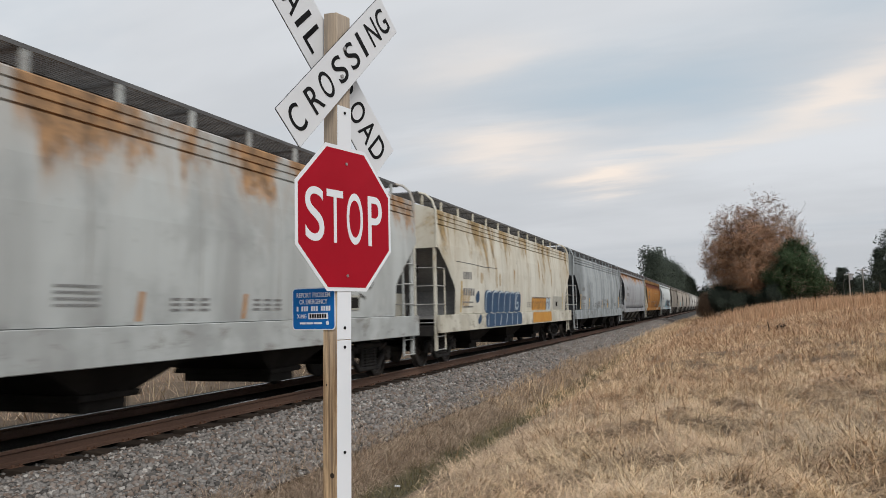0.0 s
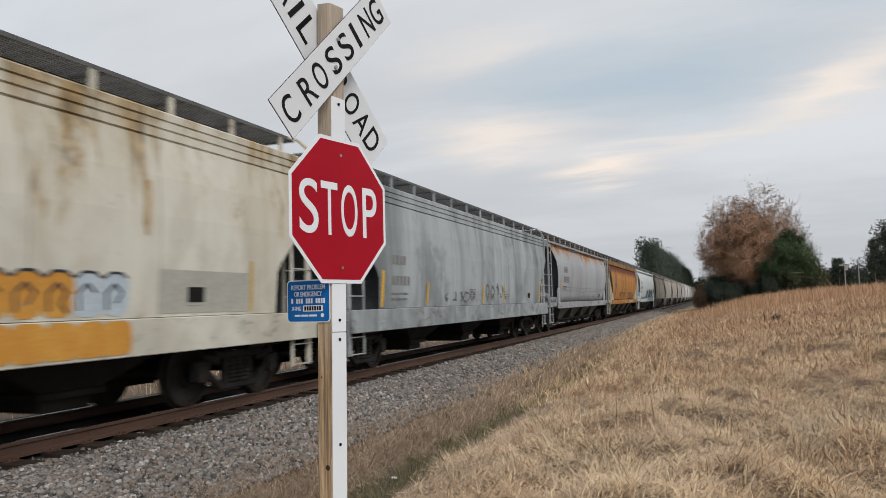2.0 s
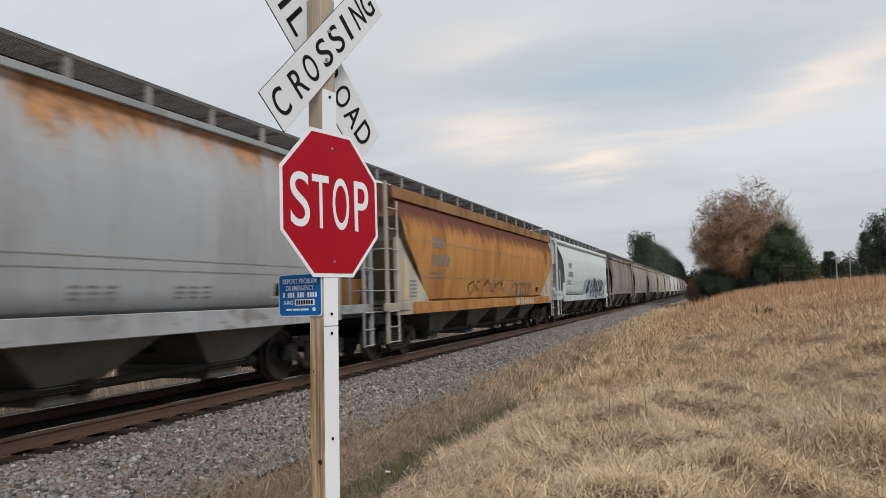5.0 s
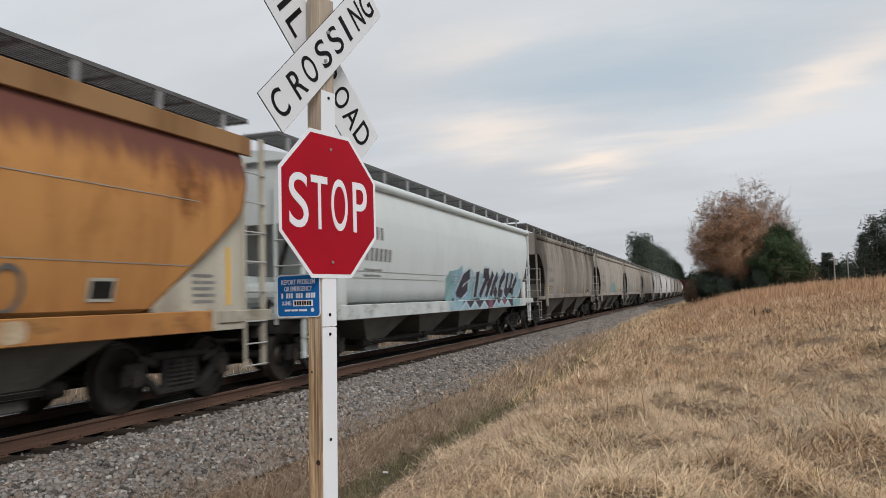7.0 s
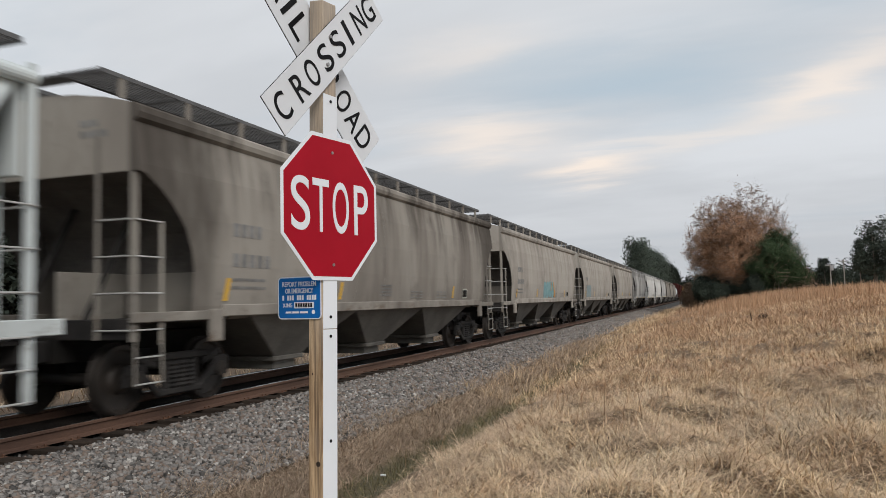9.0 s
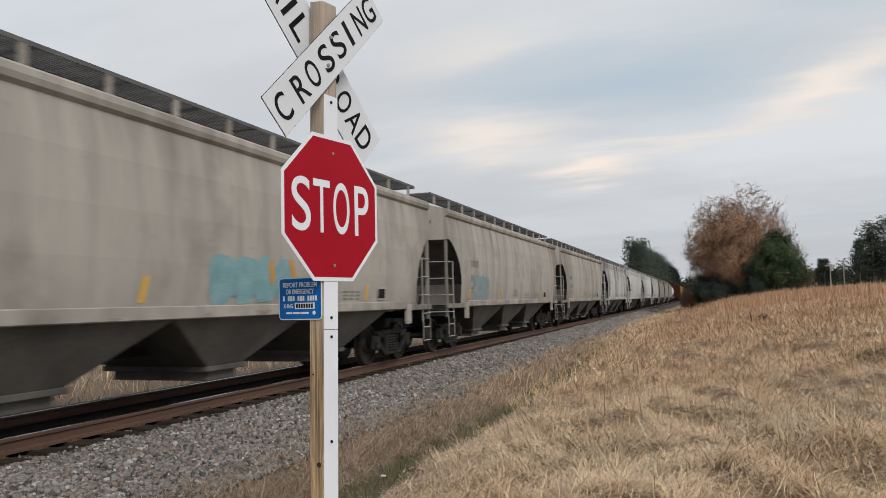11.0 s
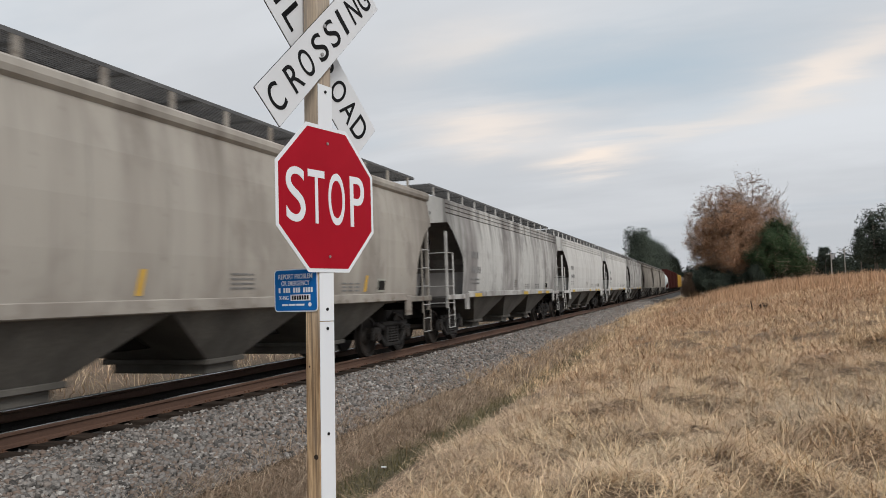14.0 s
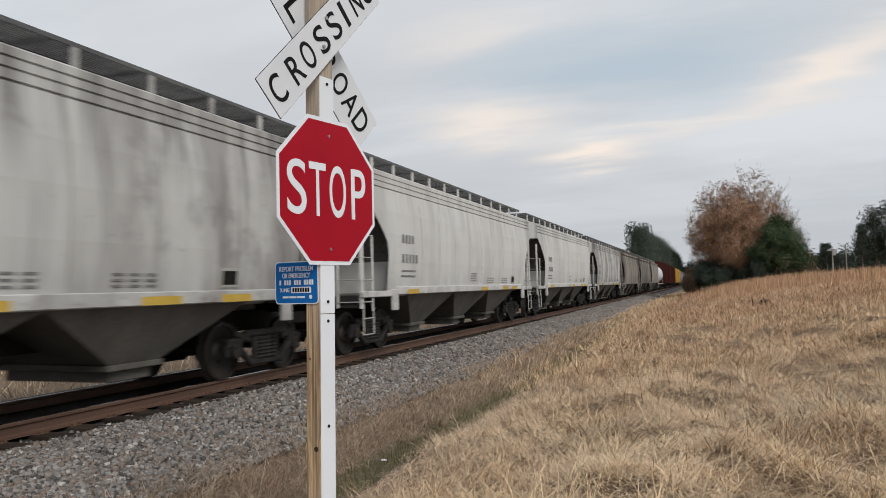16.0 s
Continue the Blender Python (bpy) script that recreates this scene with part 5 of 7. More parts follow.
    span = 2 * (half - trucks_in - 1.15)
    w = span / bays
    # the bays have a colour of their own, darker than the body
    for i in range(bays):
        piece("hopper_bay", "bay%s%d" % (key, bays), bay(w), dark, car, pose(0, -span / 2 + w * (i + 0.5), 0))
    if kind in ("curved", "lined"):
        for e in (-1, 1):
            bm = bmesh.new()
            for z, w in ((3.72, 4), (3.58, 6)):
                for i in range(w):
                    x0 = e * -0.62 + 0.075 * i
                    add_box(bm, x0, x0 + 0.05, e * half - 0.004, e * half + 0.004, z, z + 0.09)
            tagged(part("end_stencil", bm, M["stencil"], car), kind="stuff")
    if marks:
        bm = bmesh.new()
        z0 = {"tubular": 2.66, "ribbed": 2.27, "curved": 2.42, "lined": 2.42}[kind]
        y0 = -half + {"tubular": 2.33, "ribbed": 1.85, "curved": 1.95, "lined": 1.95}[kind]
        glyphs(bm, kind, y0, z0, 0.95 if kind == "tubular" else 0.8, 0.27 if kind == "tubular" else 0.2, 4)
        glyphs(bm, kind, y0, z0 - 0.45, 1.4 if kind == "tubular" else 1.05, 0.27 if kind == "tubular" else 0.2, 6 if kind == "tubular" else 5)
        for k in range(2):
            glyphs(bm, kind, y0, z0 - 0.66 - 0.12 * k, 0.9, 0.045, 16)
        for dy in (7.2, 9.0):
            for k in range(3):
                glyphs(bm, kind, y0 + dy, 1.62 - 0.07 * k, 0.85, 0.03, 3)
        for k in range(4):
            glyphs(bm, kind, y0 + 5.4, 1.75 - 0.07 * k, 0.62, 0.03, 14)
        tagged(part("stencil", bm, M["stencil"], car, "faded black stencilled marks"), kind="stuff")
        holder = new("placard_holder")
        holder.parent = car
        holder["label"] = "dark placard holder in a pale frame"
        bm = bmesh.new()
        patch(bm, kind, half - 3.4, half - 2.98, 1.46, 1.74, 0.012)
        part("frame", bm, M["grey_patch"], holder)
        bm = bmesh.new()
        patch(bm, kind, half - 3.36, half - 3.02, 1.50, 1.70, 0.018)
        part("panel", bm, M["black"], holder)
    return car, half


def pipe(half):
    """Discharge pipe with couplings along the bottom of the bays."""
    bm = bmesh.new()
    n = half - 3.4
    add_rod(bm, (0.95, -n, 0.46), (0.95, n, 0.46), 0.06, 10)
    for k in range(4):
        y = -n + 2 * n * k / 3
        add_rod(bm, (0.95, y - 0.12, 0.46), (0.95, y + 0.12, 0.46), 0.10, 10)
        add_rod(bm, (0.5, y, 0.5), (0.95, y, 0.46), 0.06, 8)
    return bm


def stroke(bm, kind, pts, width, off):
    """A painted stroke along (y, z) points that follows the side of a car."""
    path = []
    for (ya, za), (yb, zb) in zip(pts, pts[1:]):
        n = max(2, int(math.hypot(yb - ya, zb - za) / 0.1))
        path += [(ya + (yb - ya) * k / n, za + (zb - za) * k / n) for k in range(n)]
    path.append(pts[-1])
    row = []
    for i, (y, z) in enumerate(path):
        a, b = path[max(i - 1, 0)], path[min(i + 1, len(path) - 1)]
        d = math.hypot(b[0] - a[0], b[1] - a[1]) or 1
        ny, nz = -(b[1] - a[1]) / d * width / 2, (b[0] - a[0]) / d * width / 2
        pair = []
        for s in (-1, 0, 1):
            yy, zz = y + s * ny, z + s * nz
            if kind == "tubular":
                zz = max(zz, 1.37)
            x = side_x(kind, zz)
            if kind != "tubular" and 1.45 < zz < 3.65:
                x += 0.022 * math.sin(math.pi * (zz - 1.3) / 2.45)
            pair.append(bm.verts.new((x + off, yy, max(zz, 1.03))))
        row.append(pair)
    for p, q in zip(row, row[1:]):
        for k in (0, 1):
            bm.faces.new((p[k], p[k + 1], q[k + 1], q[k]))


def coupler():
    bm = bmesh.new()
    add_box(bm, -0.13, 0.13, -0.6, 0.25, 0.72, 1.0, 0.02)
    add_box(bm, -0.17, 0.13, 0.25, 0.70, 0.70, 1.02, 0.05)
    add_rod(bm, (0.25, 0.05, 0.75), (0.2, 0.5, 0.42), 0.03, 8)
    return bm


M["stencil"] = surface("faded_black_paint", (0.15, 0.15, 0.15), (0.26, 0.26, 0.255), 6, 40, 0.7)
M["spray_blue"] = surface("blue_spray_paint", (0.012, 0.055, 0.13), (0.022, 0.085, 0.18), 3, 30, 0.6)
M["spray_pale"] = surface("pale_spray_paint", (0.45, 0.55, 0.62), (0.55, 0.62, 0.66), 3, 30, 0.6)
M["spray_dark"] = surface("black_spray_paint", (0.02, 0.02, 0.035), (0.05, 0.045, 0.07), 3, 30, 0.6)
M["spray_orange"] = surface("orange_spray_paint", (0.58, 0.26, 0.035), (0.66, 0.34, 0.06), 3, 30, 0.6)
M["spray_sky"] = surface("light_blue_spray_paint", (0.22, 0.40, 0.50), (0.38, 0.52, 0.57), 3, 30, 0.6)
M["spray_plum"] = surface("plum_spray_paint", (0.16, 0.05, 0.09), (0.24, 0.08, 0.13), 3, 30, 0.6)
M["spray_grey"] = surface("grey_spray_paint", (0.11, 0.11, 0.105), (0.20, 0.20, 0.195), 3, 30, 0.7, spec=0.16)
M["spray_rust"] = surface("faded_brown_spray_paint", (0.17, 0.085, 0.035), (0.25, 0.125, 0.05), 3, 30, 0.7)
M["spray_faded"] = surface("faded_white_spray_paint", (0.42, 0.30, 0.18), (0.52, 0.42, 0.30), 4, 30, 0.7)
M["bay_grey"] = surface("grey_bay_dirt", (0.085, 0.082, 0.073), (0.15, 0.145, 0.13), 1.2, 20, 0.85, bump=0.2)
M["bracket"] = surface("dull_bracket_zinc", (0.26, 0.265, 0.27), (0.36, 0.365, 0.37), 3, 40, 0.6, 0.2)
# pale rungs: the light they catch is put into their colour
M["rung"] = surface("worn_rung_steel", (0.42, 0.42, 0.41), (0.55, 0.55, 0.54), 5, 40, 0.5, 0.2)
# end recess colour, darker than the sides of the cars that use it
M["end_slate"] = surface("slate_grey_end_paint", (0.10, 0.11, 0.12), (0.17, 0.185, 0.20), 1.0, 20, 0.8, bump=0.2, spec=0.15)
M["seam"] = surface("seam_dirt", (0.26, 0.245, 0.22), (0.38, 0.36, 0.33), 3, 30, 0.8)
# one grey for end recesses and the brake gear
M["end_grey"] = surface("grey_end_dirt", (0.25, 0.255, 0.26), (0.38, 0.385, 0.39), 1.2, 20, 0.85, bump=0.2)
# the shade inside the end recesses, put into a dark colour
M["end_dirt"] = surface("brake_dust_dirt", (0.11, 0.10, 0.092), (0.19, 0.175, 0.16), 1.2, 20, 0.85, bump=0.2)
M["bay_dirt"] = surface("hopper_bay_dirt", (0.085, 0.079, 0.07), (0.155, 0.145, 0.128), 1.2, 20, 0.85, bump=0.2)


def stain_material():
    k = Nodes("brown_run_stain")
    v = k.place((1, 5, 0.9))
    col = k.mix(k.step(k.noise(1.3, 5, v, 0.65), 0.4, 0.62), (0.56, 0.51, 0.40), (0.36, 0.235, 0.11))
    return k.done(col, 0.7, 0.0, 0.16)


M["stain"] = stain_material()
M["spray_teal_faint"] = surface("faint_teal_spray_paint", (0.19, 0.27, 0.285), (0.30, 0.345, 0.34), 5, 30, 0.7)
M["spray_teal"] = surface("teal_spray_paint", (0.16, 0.33, 0.36), (0.27, 0.44, 0.45), 3, 30, 0.6)
M["tape_faded"] = surface("faded_orange_reflector", (0.42, 0.20, 0.07), (0.5, 0.27, 0.11), 5, 60, 0.6)
M["tape_lined"] = surface("dull_yellow_reflector", (0.52, 0.34, 0.045), (0.60, 0.41, 0.07), 5, 60, 0.6)
M["tape_mustard"] = surface("mustard_reflector", (0.50, 0.34, 0.11), (0.58, 0.42, 0.17), 5, 60, 0.6)
M["grey_patch"] = surface("grey_cover_paint", (0.40, 0.40, 0.35), (0.47, 0.465, 0.41), 3, 20, 0.7)
M["yellow_tape"] = surface("yellow_reflector", (0.75, 0.42, 0.02), (0.8, 0.48, 0.04), 5, 60, 0.45)

P_white_rust = car_paint("grey_white_car_paint", (0.50, 0.53, 0.525), (0.33, 0.34, 0.335), 0.75, (0.36, 0.19, 0.075), 0.52, 2.0, 3.9)
P_cream = car_paint("cream_car_paint", (0.655, 0.645, 0.57), (0.47, 0.43, 0.34), 0.55, (0.33, 0.22, 0.09), 0.52, -0.5, 5.0)
P_blue_grey = car_paint("blue_grey_car_paint", (0.41, 0.445, 0.46), (0.20, 0.22, 0.225), 0.8, soot=0.28)
P_grey_rust = car_paint("grey_tubular_car_paint", (0.39, 0.41, 0.43), (0.29, 0.28, 0.285), 0.5, (0.42, 0.20, 0.075), 0.60, 2.6, 3.9)
P_orange = car_paint("orange_car_paint", (0.50, 0.255, 0.095), (0.33, 0.150, 0.060), 0.75, (0.26, 0.11, 0.05), 0.12, 1.0, 3.4, cap=(0.15, 0.068, 0.055), cap_z=3.17)
P_orange_plain = car_paint("orange_eave_paint", (0.31, 0.185, 0.095), (0.20, 0.11, 0.055), 0.8)
P_grey_plain = car_paint("grey_eave_paint", (0.33, 0.355, 0.37), (0.24, 0.25, 0.25), 0.6)
P_white = car_paint("white_car_paint", (0.575, 0.625, 0.63), (0.46, 0.47, 0.46), 0.18, gloss=0.5)
P_tan = car_paint("tan_grey_car_paint", (0.42, 0.393, 0.352), (0.24, 0.21, 0.185), 0.6, soot=0.32)
P_tan_dark = car_paint("sooty_tan_car_paint", (0.315, 0.293, 0.26), (0.165, 0.145, 0.128), 0.7, soot=0.8)
P_end_cream = car_paint("dirty_cream_end_paint", (0.50, 0.475, 0.40), (0.30, 0.27, 0.22), 0.7)
P_end_tan = car_paint("dirty_tan_end_paint", (0.32, 0.30, 0.265), (0.17, 0.155, 0.14), 0.8)
P_streak = car_paint("streaked_white_car_paint", (0.54, 0.54, 0.52), (0.23, 0.215, 0.21), 0.85, soot=0.6)
P_white2 = car_paint("clean_white_car_paint", (0.62, 0.62, 0.60), (0.42, 0.40, 0.385), 0.32, soot=0.3)
P_red = car_paint("brown_red_boxcar_paint", (0.055, 0.020, 0.018), (0.045, 0.018, 0.016), 0.5)
P_yellow = car_paint("yellow_boxcar_paint", (0.42, 0.26, 0.06), (0.3, 0.19, 0.06), 0.5)


def box_car(label, length, paint, height=4.9):
    car = tagged(new("box_car"), label, "freight car", "cars of the freight train")
    half = length / 2 - 0.45
    bm = bmesh.new()
    out = [(-1.5, 1.05), (1.5, 1.05), (1.52, height - 0.35), (1.35, height - 0.15), (0, height), (-1.35, height - 0.15), (-1.52, height - 0.35)]
    add_prism(bm, out, -half, half)
    for i in range(14):
        y = -half + 0.6 + (2 * half - 1.2) * i / 13
        for s in (-1, 1):
            add_box(bm, s * 1.51 - 0.04, s * 1.51 + 0.04, y - 0.05, y + 0.05, 1.1, height - 0.4)
    part("body", bm, paint, car)
    for s in (-1, 1):
        piece("door", "boxdoor%.1f" % height, lambda: box(-0.04, 0.04, -1.5, 1.5, 1.1, height - 0.45, 0.02), paint, car, pose(s * 1.57, 0, 0))
    for e in (-1, 1):
        truck(car, e * (half - 1.9))
        piece("coupler", "coupler", coupler, M["truck"], car, pose(0, e * half, 0, 0, 0, 0 if e > 0 else 180))
        rail = piece("ladder", "ladder_box" + paint.name, lambda: box(-0.02, 0.02, -0.03, 0.03, 0.9, 4.2), paint, car, pose(1.58, e * (half - 0.3), 0))
        for k in range(8):
            piece("rung", "rung_box" + paint.name, rung(0.45), paint, rail, pose(0.01, -0.45 if e > 0 else 0, 1.1 + 0.38 * k))
    piece("centre_sill", "centre_box%.2f" % length, lambda: box(-0.6, 0.6, -half, half, 0.65, 1.06, 0.01), M["black"], car)
    return car


def tank_car(label, length, paint):
    car = tagged(new("tank_car"), label, "freight car", "cars of the freight train")
    half = length / 2 - 0.6
    bm = bmesh.new()
    n, prof = 28, [(-half + 0.2, 0.3), (-half + 0.3, 0.8), (-half + 0.55, 1.2), (-half + 0.95, 1.42), (-half + 1.4, 1.48), (half - 1.4, 1.48), (half - 0.95, 1.42), (half - 0.55, 1.2), (half - 0.3, 0.8), (half - 0.2, 0.3)]
    rings = [[bm.verts.new((r * math.cos(2 * math.pi * k / n), y, 2.6 + r * math.sin(2 * math.pi * k / n))) for k in range(n)] for y, r in prof]
    for a, b in zip(rings, rings[1:]):
        for k in range(n):
            bm.faces.new((a[k], a[(k + 1) % n], b[(k + 1) % n], b[k]))
    bm.faces.new(rings[0])
    bm.faces.new(rings[-1][::-1])
    bmesh.ops.recalc_face_normals(bm, faces=bm.faces)
    part("tank", bm, paint, car, smooth=True)
    bm = bmesh.new()
    add_rod(bm, (0, 0, 4.0), (0, 0, 4.45), 0.45, 16)
    part("dome", bm, paint, car)
    piece("centre_sill", "centre_tank", lambda: box(-0.4, 0.4, -half, half, 0.75, 1.15, 0.01), M["black"], car)
    for e in (-1, 1):
        truck(car, e * (half - 1.9))
        piece("coupler", "coupler", coupler, M["truck"], car, pose(0, e * half, 0, 0, 0, 0 if e > 0 else 180))
        piece("end_platform", "tank_platform", lambda: box(-1.45, 1.45, -0.5, 0.5, 1.0, 1.12, 0.01), paint, car, pose(0, e * (half - 0.5), 0))
        piece("hand_rail", "ladder_tank", lambda: box(-0.02, 0.02, -0.03, 0.03, 1.1, 2.6), paint, car, pose(1.45, e * (half - 1.2), 0))
    return car


# where the couplings stand at the start, along the track
COUPLINGS = [-2.0, 16.78, 35.63, 54.63, 73.15, 92.70, 111.97, 129.97, 147.37, 165.02, 182.44, 200.32, 217.42, 234.3, 251.6]
TRAIN = []   # (car, middle at the start)


def add_car(car, i):
    TRAIN.append((car, (COUPLINGS[i] + COUPLINGS[i + 1]) / 2))


def length_of(i):
    return COUPLINGS[i + 1] - COUPLINGS[i]


def tape(car, kind, half, places, z0, z1, slant=0.0, width=0.1, xs=None, material=None):
    for y in places:
        bm = bmesh.new()
        patch(bm, kind, y, y + width, z0, z1, 0.008, xs, slant)
        part("reflector", bm, material or M["yellow_tape"], car, "faded orange reflector strip" if material else "yellow reflector strip")


def make_train():
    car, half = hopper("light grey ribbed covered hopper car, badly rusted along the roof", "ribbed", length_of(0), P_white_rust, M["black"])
    tape(car, "ribbed", half, (-0.22, 1.9, 5.0), 1.36, 1.72, 0.12, 0.09, material=M["tape_faded"])
    scribble(car, "ribbed", 4.7, 6.3, 1.85, 2.08, 5, 8, M["spray_grey"], 0.03)
    scribble(car, "ribbed", 5.2, 6.0, 1.6, 1.8, 2, 9, M["spray_grey"], 0.025)
    add_car(car, 0)
    car, half = hopper("cream ribbed covered hopper car with blue and orange spray paint", "ribbed", length_of(1), P_cream, M["black"])
    tape(car, "ribbed", half, (-half + 1.62,), 1.36, 2.2, 0.04, 0.11, material=M["tape_mustard"])
    add_car(car, 1)
    bm = bmesh.new()
    stroke(bm, "ribbed", [(-7.4, 2.72), (-6.1, 2.71), (-5.0, 2.68), (-3.5, 2.70)], 0.014, 0.006)
    part("weld_crack", bm, M["spray_dark"], car, "thin dark crack along a weld")
    for y, z, w, h in ((-5.16, 2.34, 0.3, 0.34), (-3.6, 2.6, 0.24, 0.95), (-3.2, 2.35, 0.2, 0.4), (-6.6, 1.75, 0.7, 0.5), (-1.4, 2.5, 0.2, 0.5), (2.4, 2.9, 0.22, 0.8), (4.6, 2.7, 0.2, 0.7)):
        bm = bmesh.new()
        blob(bm, "ribbed", y, z, w, h, 0.005, 0.0, seed=int(10 * z), jag=0.12)
        part("rust_stain", bm, M["stain"], car, "brown rust stain running down the side")
    spray_cream(car, half)
    car, half = hopper("blue-grey ribbed covered hopper car, streaked with dirt", "ribbed", length_of(2), P_blue_grey, M["black"], slope=M["end_slate"])
    tape(car, "ribbed", half, (-half + 1.28, half - 1.45), 1.36, 2.12, 0.06, 0.13)
    tape(car, "ribbed", half, (-half + 3.9, -0.24, 2.1), 1.36, 1.92, 0.1)
    scribble(car, "ribbed", 0.0, 2.6, 1.45, 2.0, 5, 3, M["spray_grey"])
    scribble(car, "ribbed", -3.6, -1.0, 1.40, 1.75, 5, 4, M["spray_grey"])
    add_car(car, 2)
    car, half = hopper("grey round-sided hopper car with orange rust along the top", "tubular", length_of(3), P_grey_rust, M["bay_grey"], bays=4, trucks_in=1.27, gear=True, trim=P_grey_plain, out=0.42, tall=True, ends_in=GREY_ENDS, slope=M["end_slate"])
    tape(car, "tubular", half, (-half + 1.75,), 1.95, 2.3, 0.2)
    add_car(car, 3)
    car, half = hopper("orange round-sided hopper car with a dark brown rusted top", "tubular", length_of(4), P_orange, M["bay_grey"], bays=4, trucks_in=1.27, trim=P_orange_plain, plate_z=3.68, welds=(2.80, 1.92), ends=P_end_cream, out=0.25, tall=True, webs=True)
    scribble(car, "tubular", -3.5, 0.4, 1.45, 1.95, 5, 6, M["spray_rust"], 0.05)
    for k, (y, w) in enumerate(((2.15, 0.66), (2.85, 0.66), (3.34, 0.42), (3.72, 0.42), (4.16, 0.52), (4.58, 0.40))):
        bm = bmesh.new()
        blob(bm, "tubular", y, 1.165, w * 0.86, 0.23, 0.004, seed=k, jag=0.05, xs=1.571)
        part("spray_fill", bm, M["spray_faded"], car, "faded pale sprayed filling on the sill")
        bm = bmesh.new()
        stroke(bm, "tubular", [(y + w / 2 * math.cos(a * 0.35), 1.60 + 0.24 * math.sin(a * 0.35)) for a in range(19)], 0.06, 0.012 + 0.001 * k)
        part("spray_ring", bm, M["spray_grey"], car, "dark sprayed bubble outline")
    tape(car, "tubular", half, (0.42,), 1.62, 1.92, 0.25)
    add_car(car, 4)
    car, half = hopper("white round-sided hopper car with blue and black spray paint", "tubular", length_of(5), P_white, M["bay_grey"], bays=4, trucks_in=1.27, gear=True, ends=P_white, bulkhead=True)
    spray_white(car, half)
    add_car(car, 5)
    for i in range(6, 10):
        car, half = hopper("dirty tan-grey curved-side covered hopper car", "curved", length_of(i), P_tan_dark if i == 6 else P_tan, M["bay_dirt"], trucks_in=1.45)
        tape(car, "curved", half, (-half + 1.75, -half + 5.4, 3.95), 1.47, 1.80, 0.2)
        if i in (7, 8):
            spray_teal(car, half, -4.7 if i == 8 else 0.0, i == 8)
        add_car(car, i)
    for i, (paint, label) in enumerate(((P_streak, "white covered hopper car with dark streaks"), (P_white2, "white curved-side covered hopper car"), (P_white2, "white curved-side covered hopper car"), (P_streak, "white covered hopper car with dark streaks"))):
        car, half = hopper(label, "lined", length_of(10 + i), paint, M["bay_dirt"], trucks_in=1.45)
        for y in (-half + 2.3, 0.6, 3.2, half - 3.4):
            bm = bmesh.new()
            patch(bm, "lined", y, y + 0.75, 1.25, 1.36, 0.004, 1.556)
            part("reflector", bm, M["tape_lined"], car, "dull yellow reflector strip")
        add_car(car, 10 + i)
    y = COUPLINGS[-1]
    for label, kind in (("dirty tan-grey curved-side covered hopper car", "tan"), ("dirty tan-grey curved-side covered hopper car", "tan"), ("dirty tan-grey curved-side covered hopper car", "tan"), ("white tank car with rounded ends", "tank"),
                        ("tall brown-red steel box car", "red"), ("tall brown-red steel box car", "red"), ("tall brown-red steel box car", "red"), ("weathered yellow steel box car", "yellow"), ("weathered yellow steel box car", "yellow")) + (("dirty tan-grey curved-side covered hopper car", "tan"),) * 6:
        n = 17.6
        if kind == "tan":
            car = hopper(label, "curved", n, P_tan_dark, M["bay_dirt"], trucks_in=1.45, marks=False)[0]
        elif kind == "tank":
            n = 14.5
            car = tank_car(label, n, P_white)
        elif kind == "red":
            car = box_car(label, n, P_red)
        else:
            car = box_car(label, n, P_yellow, 4.7)
        TRAIN.append((car, y + n / 2))
        y += n


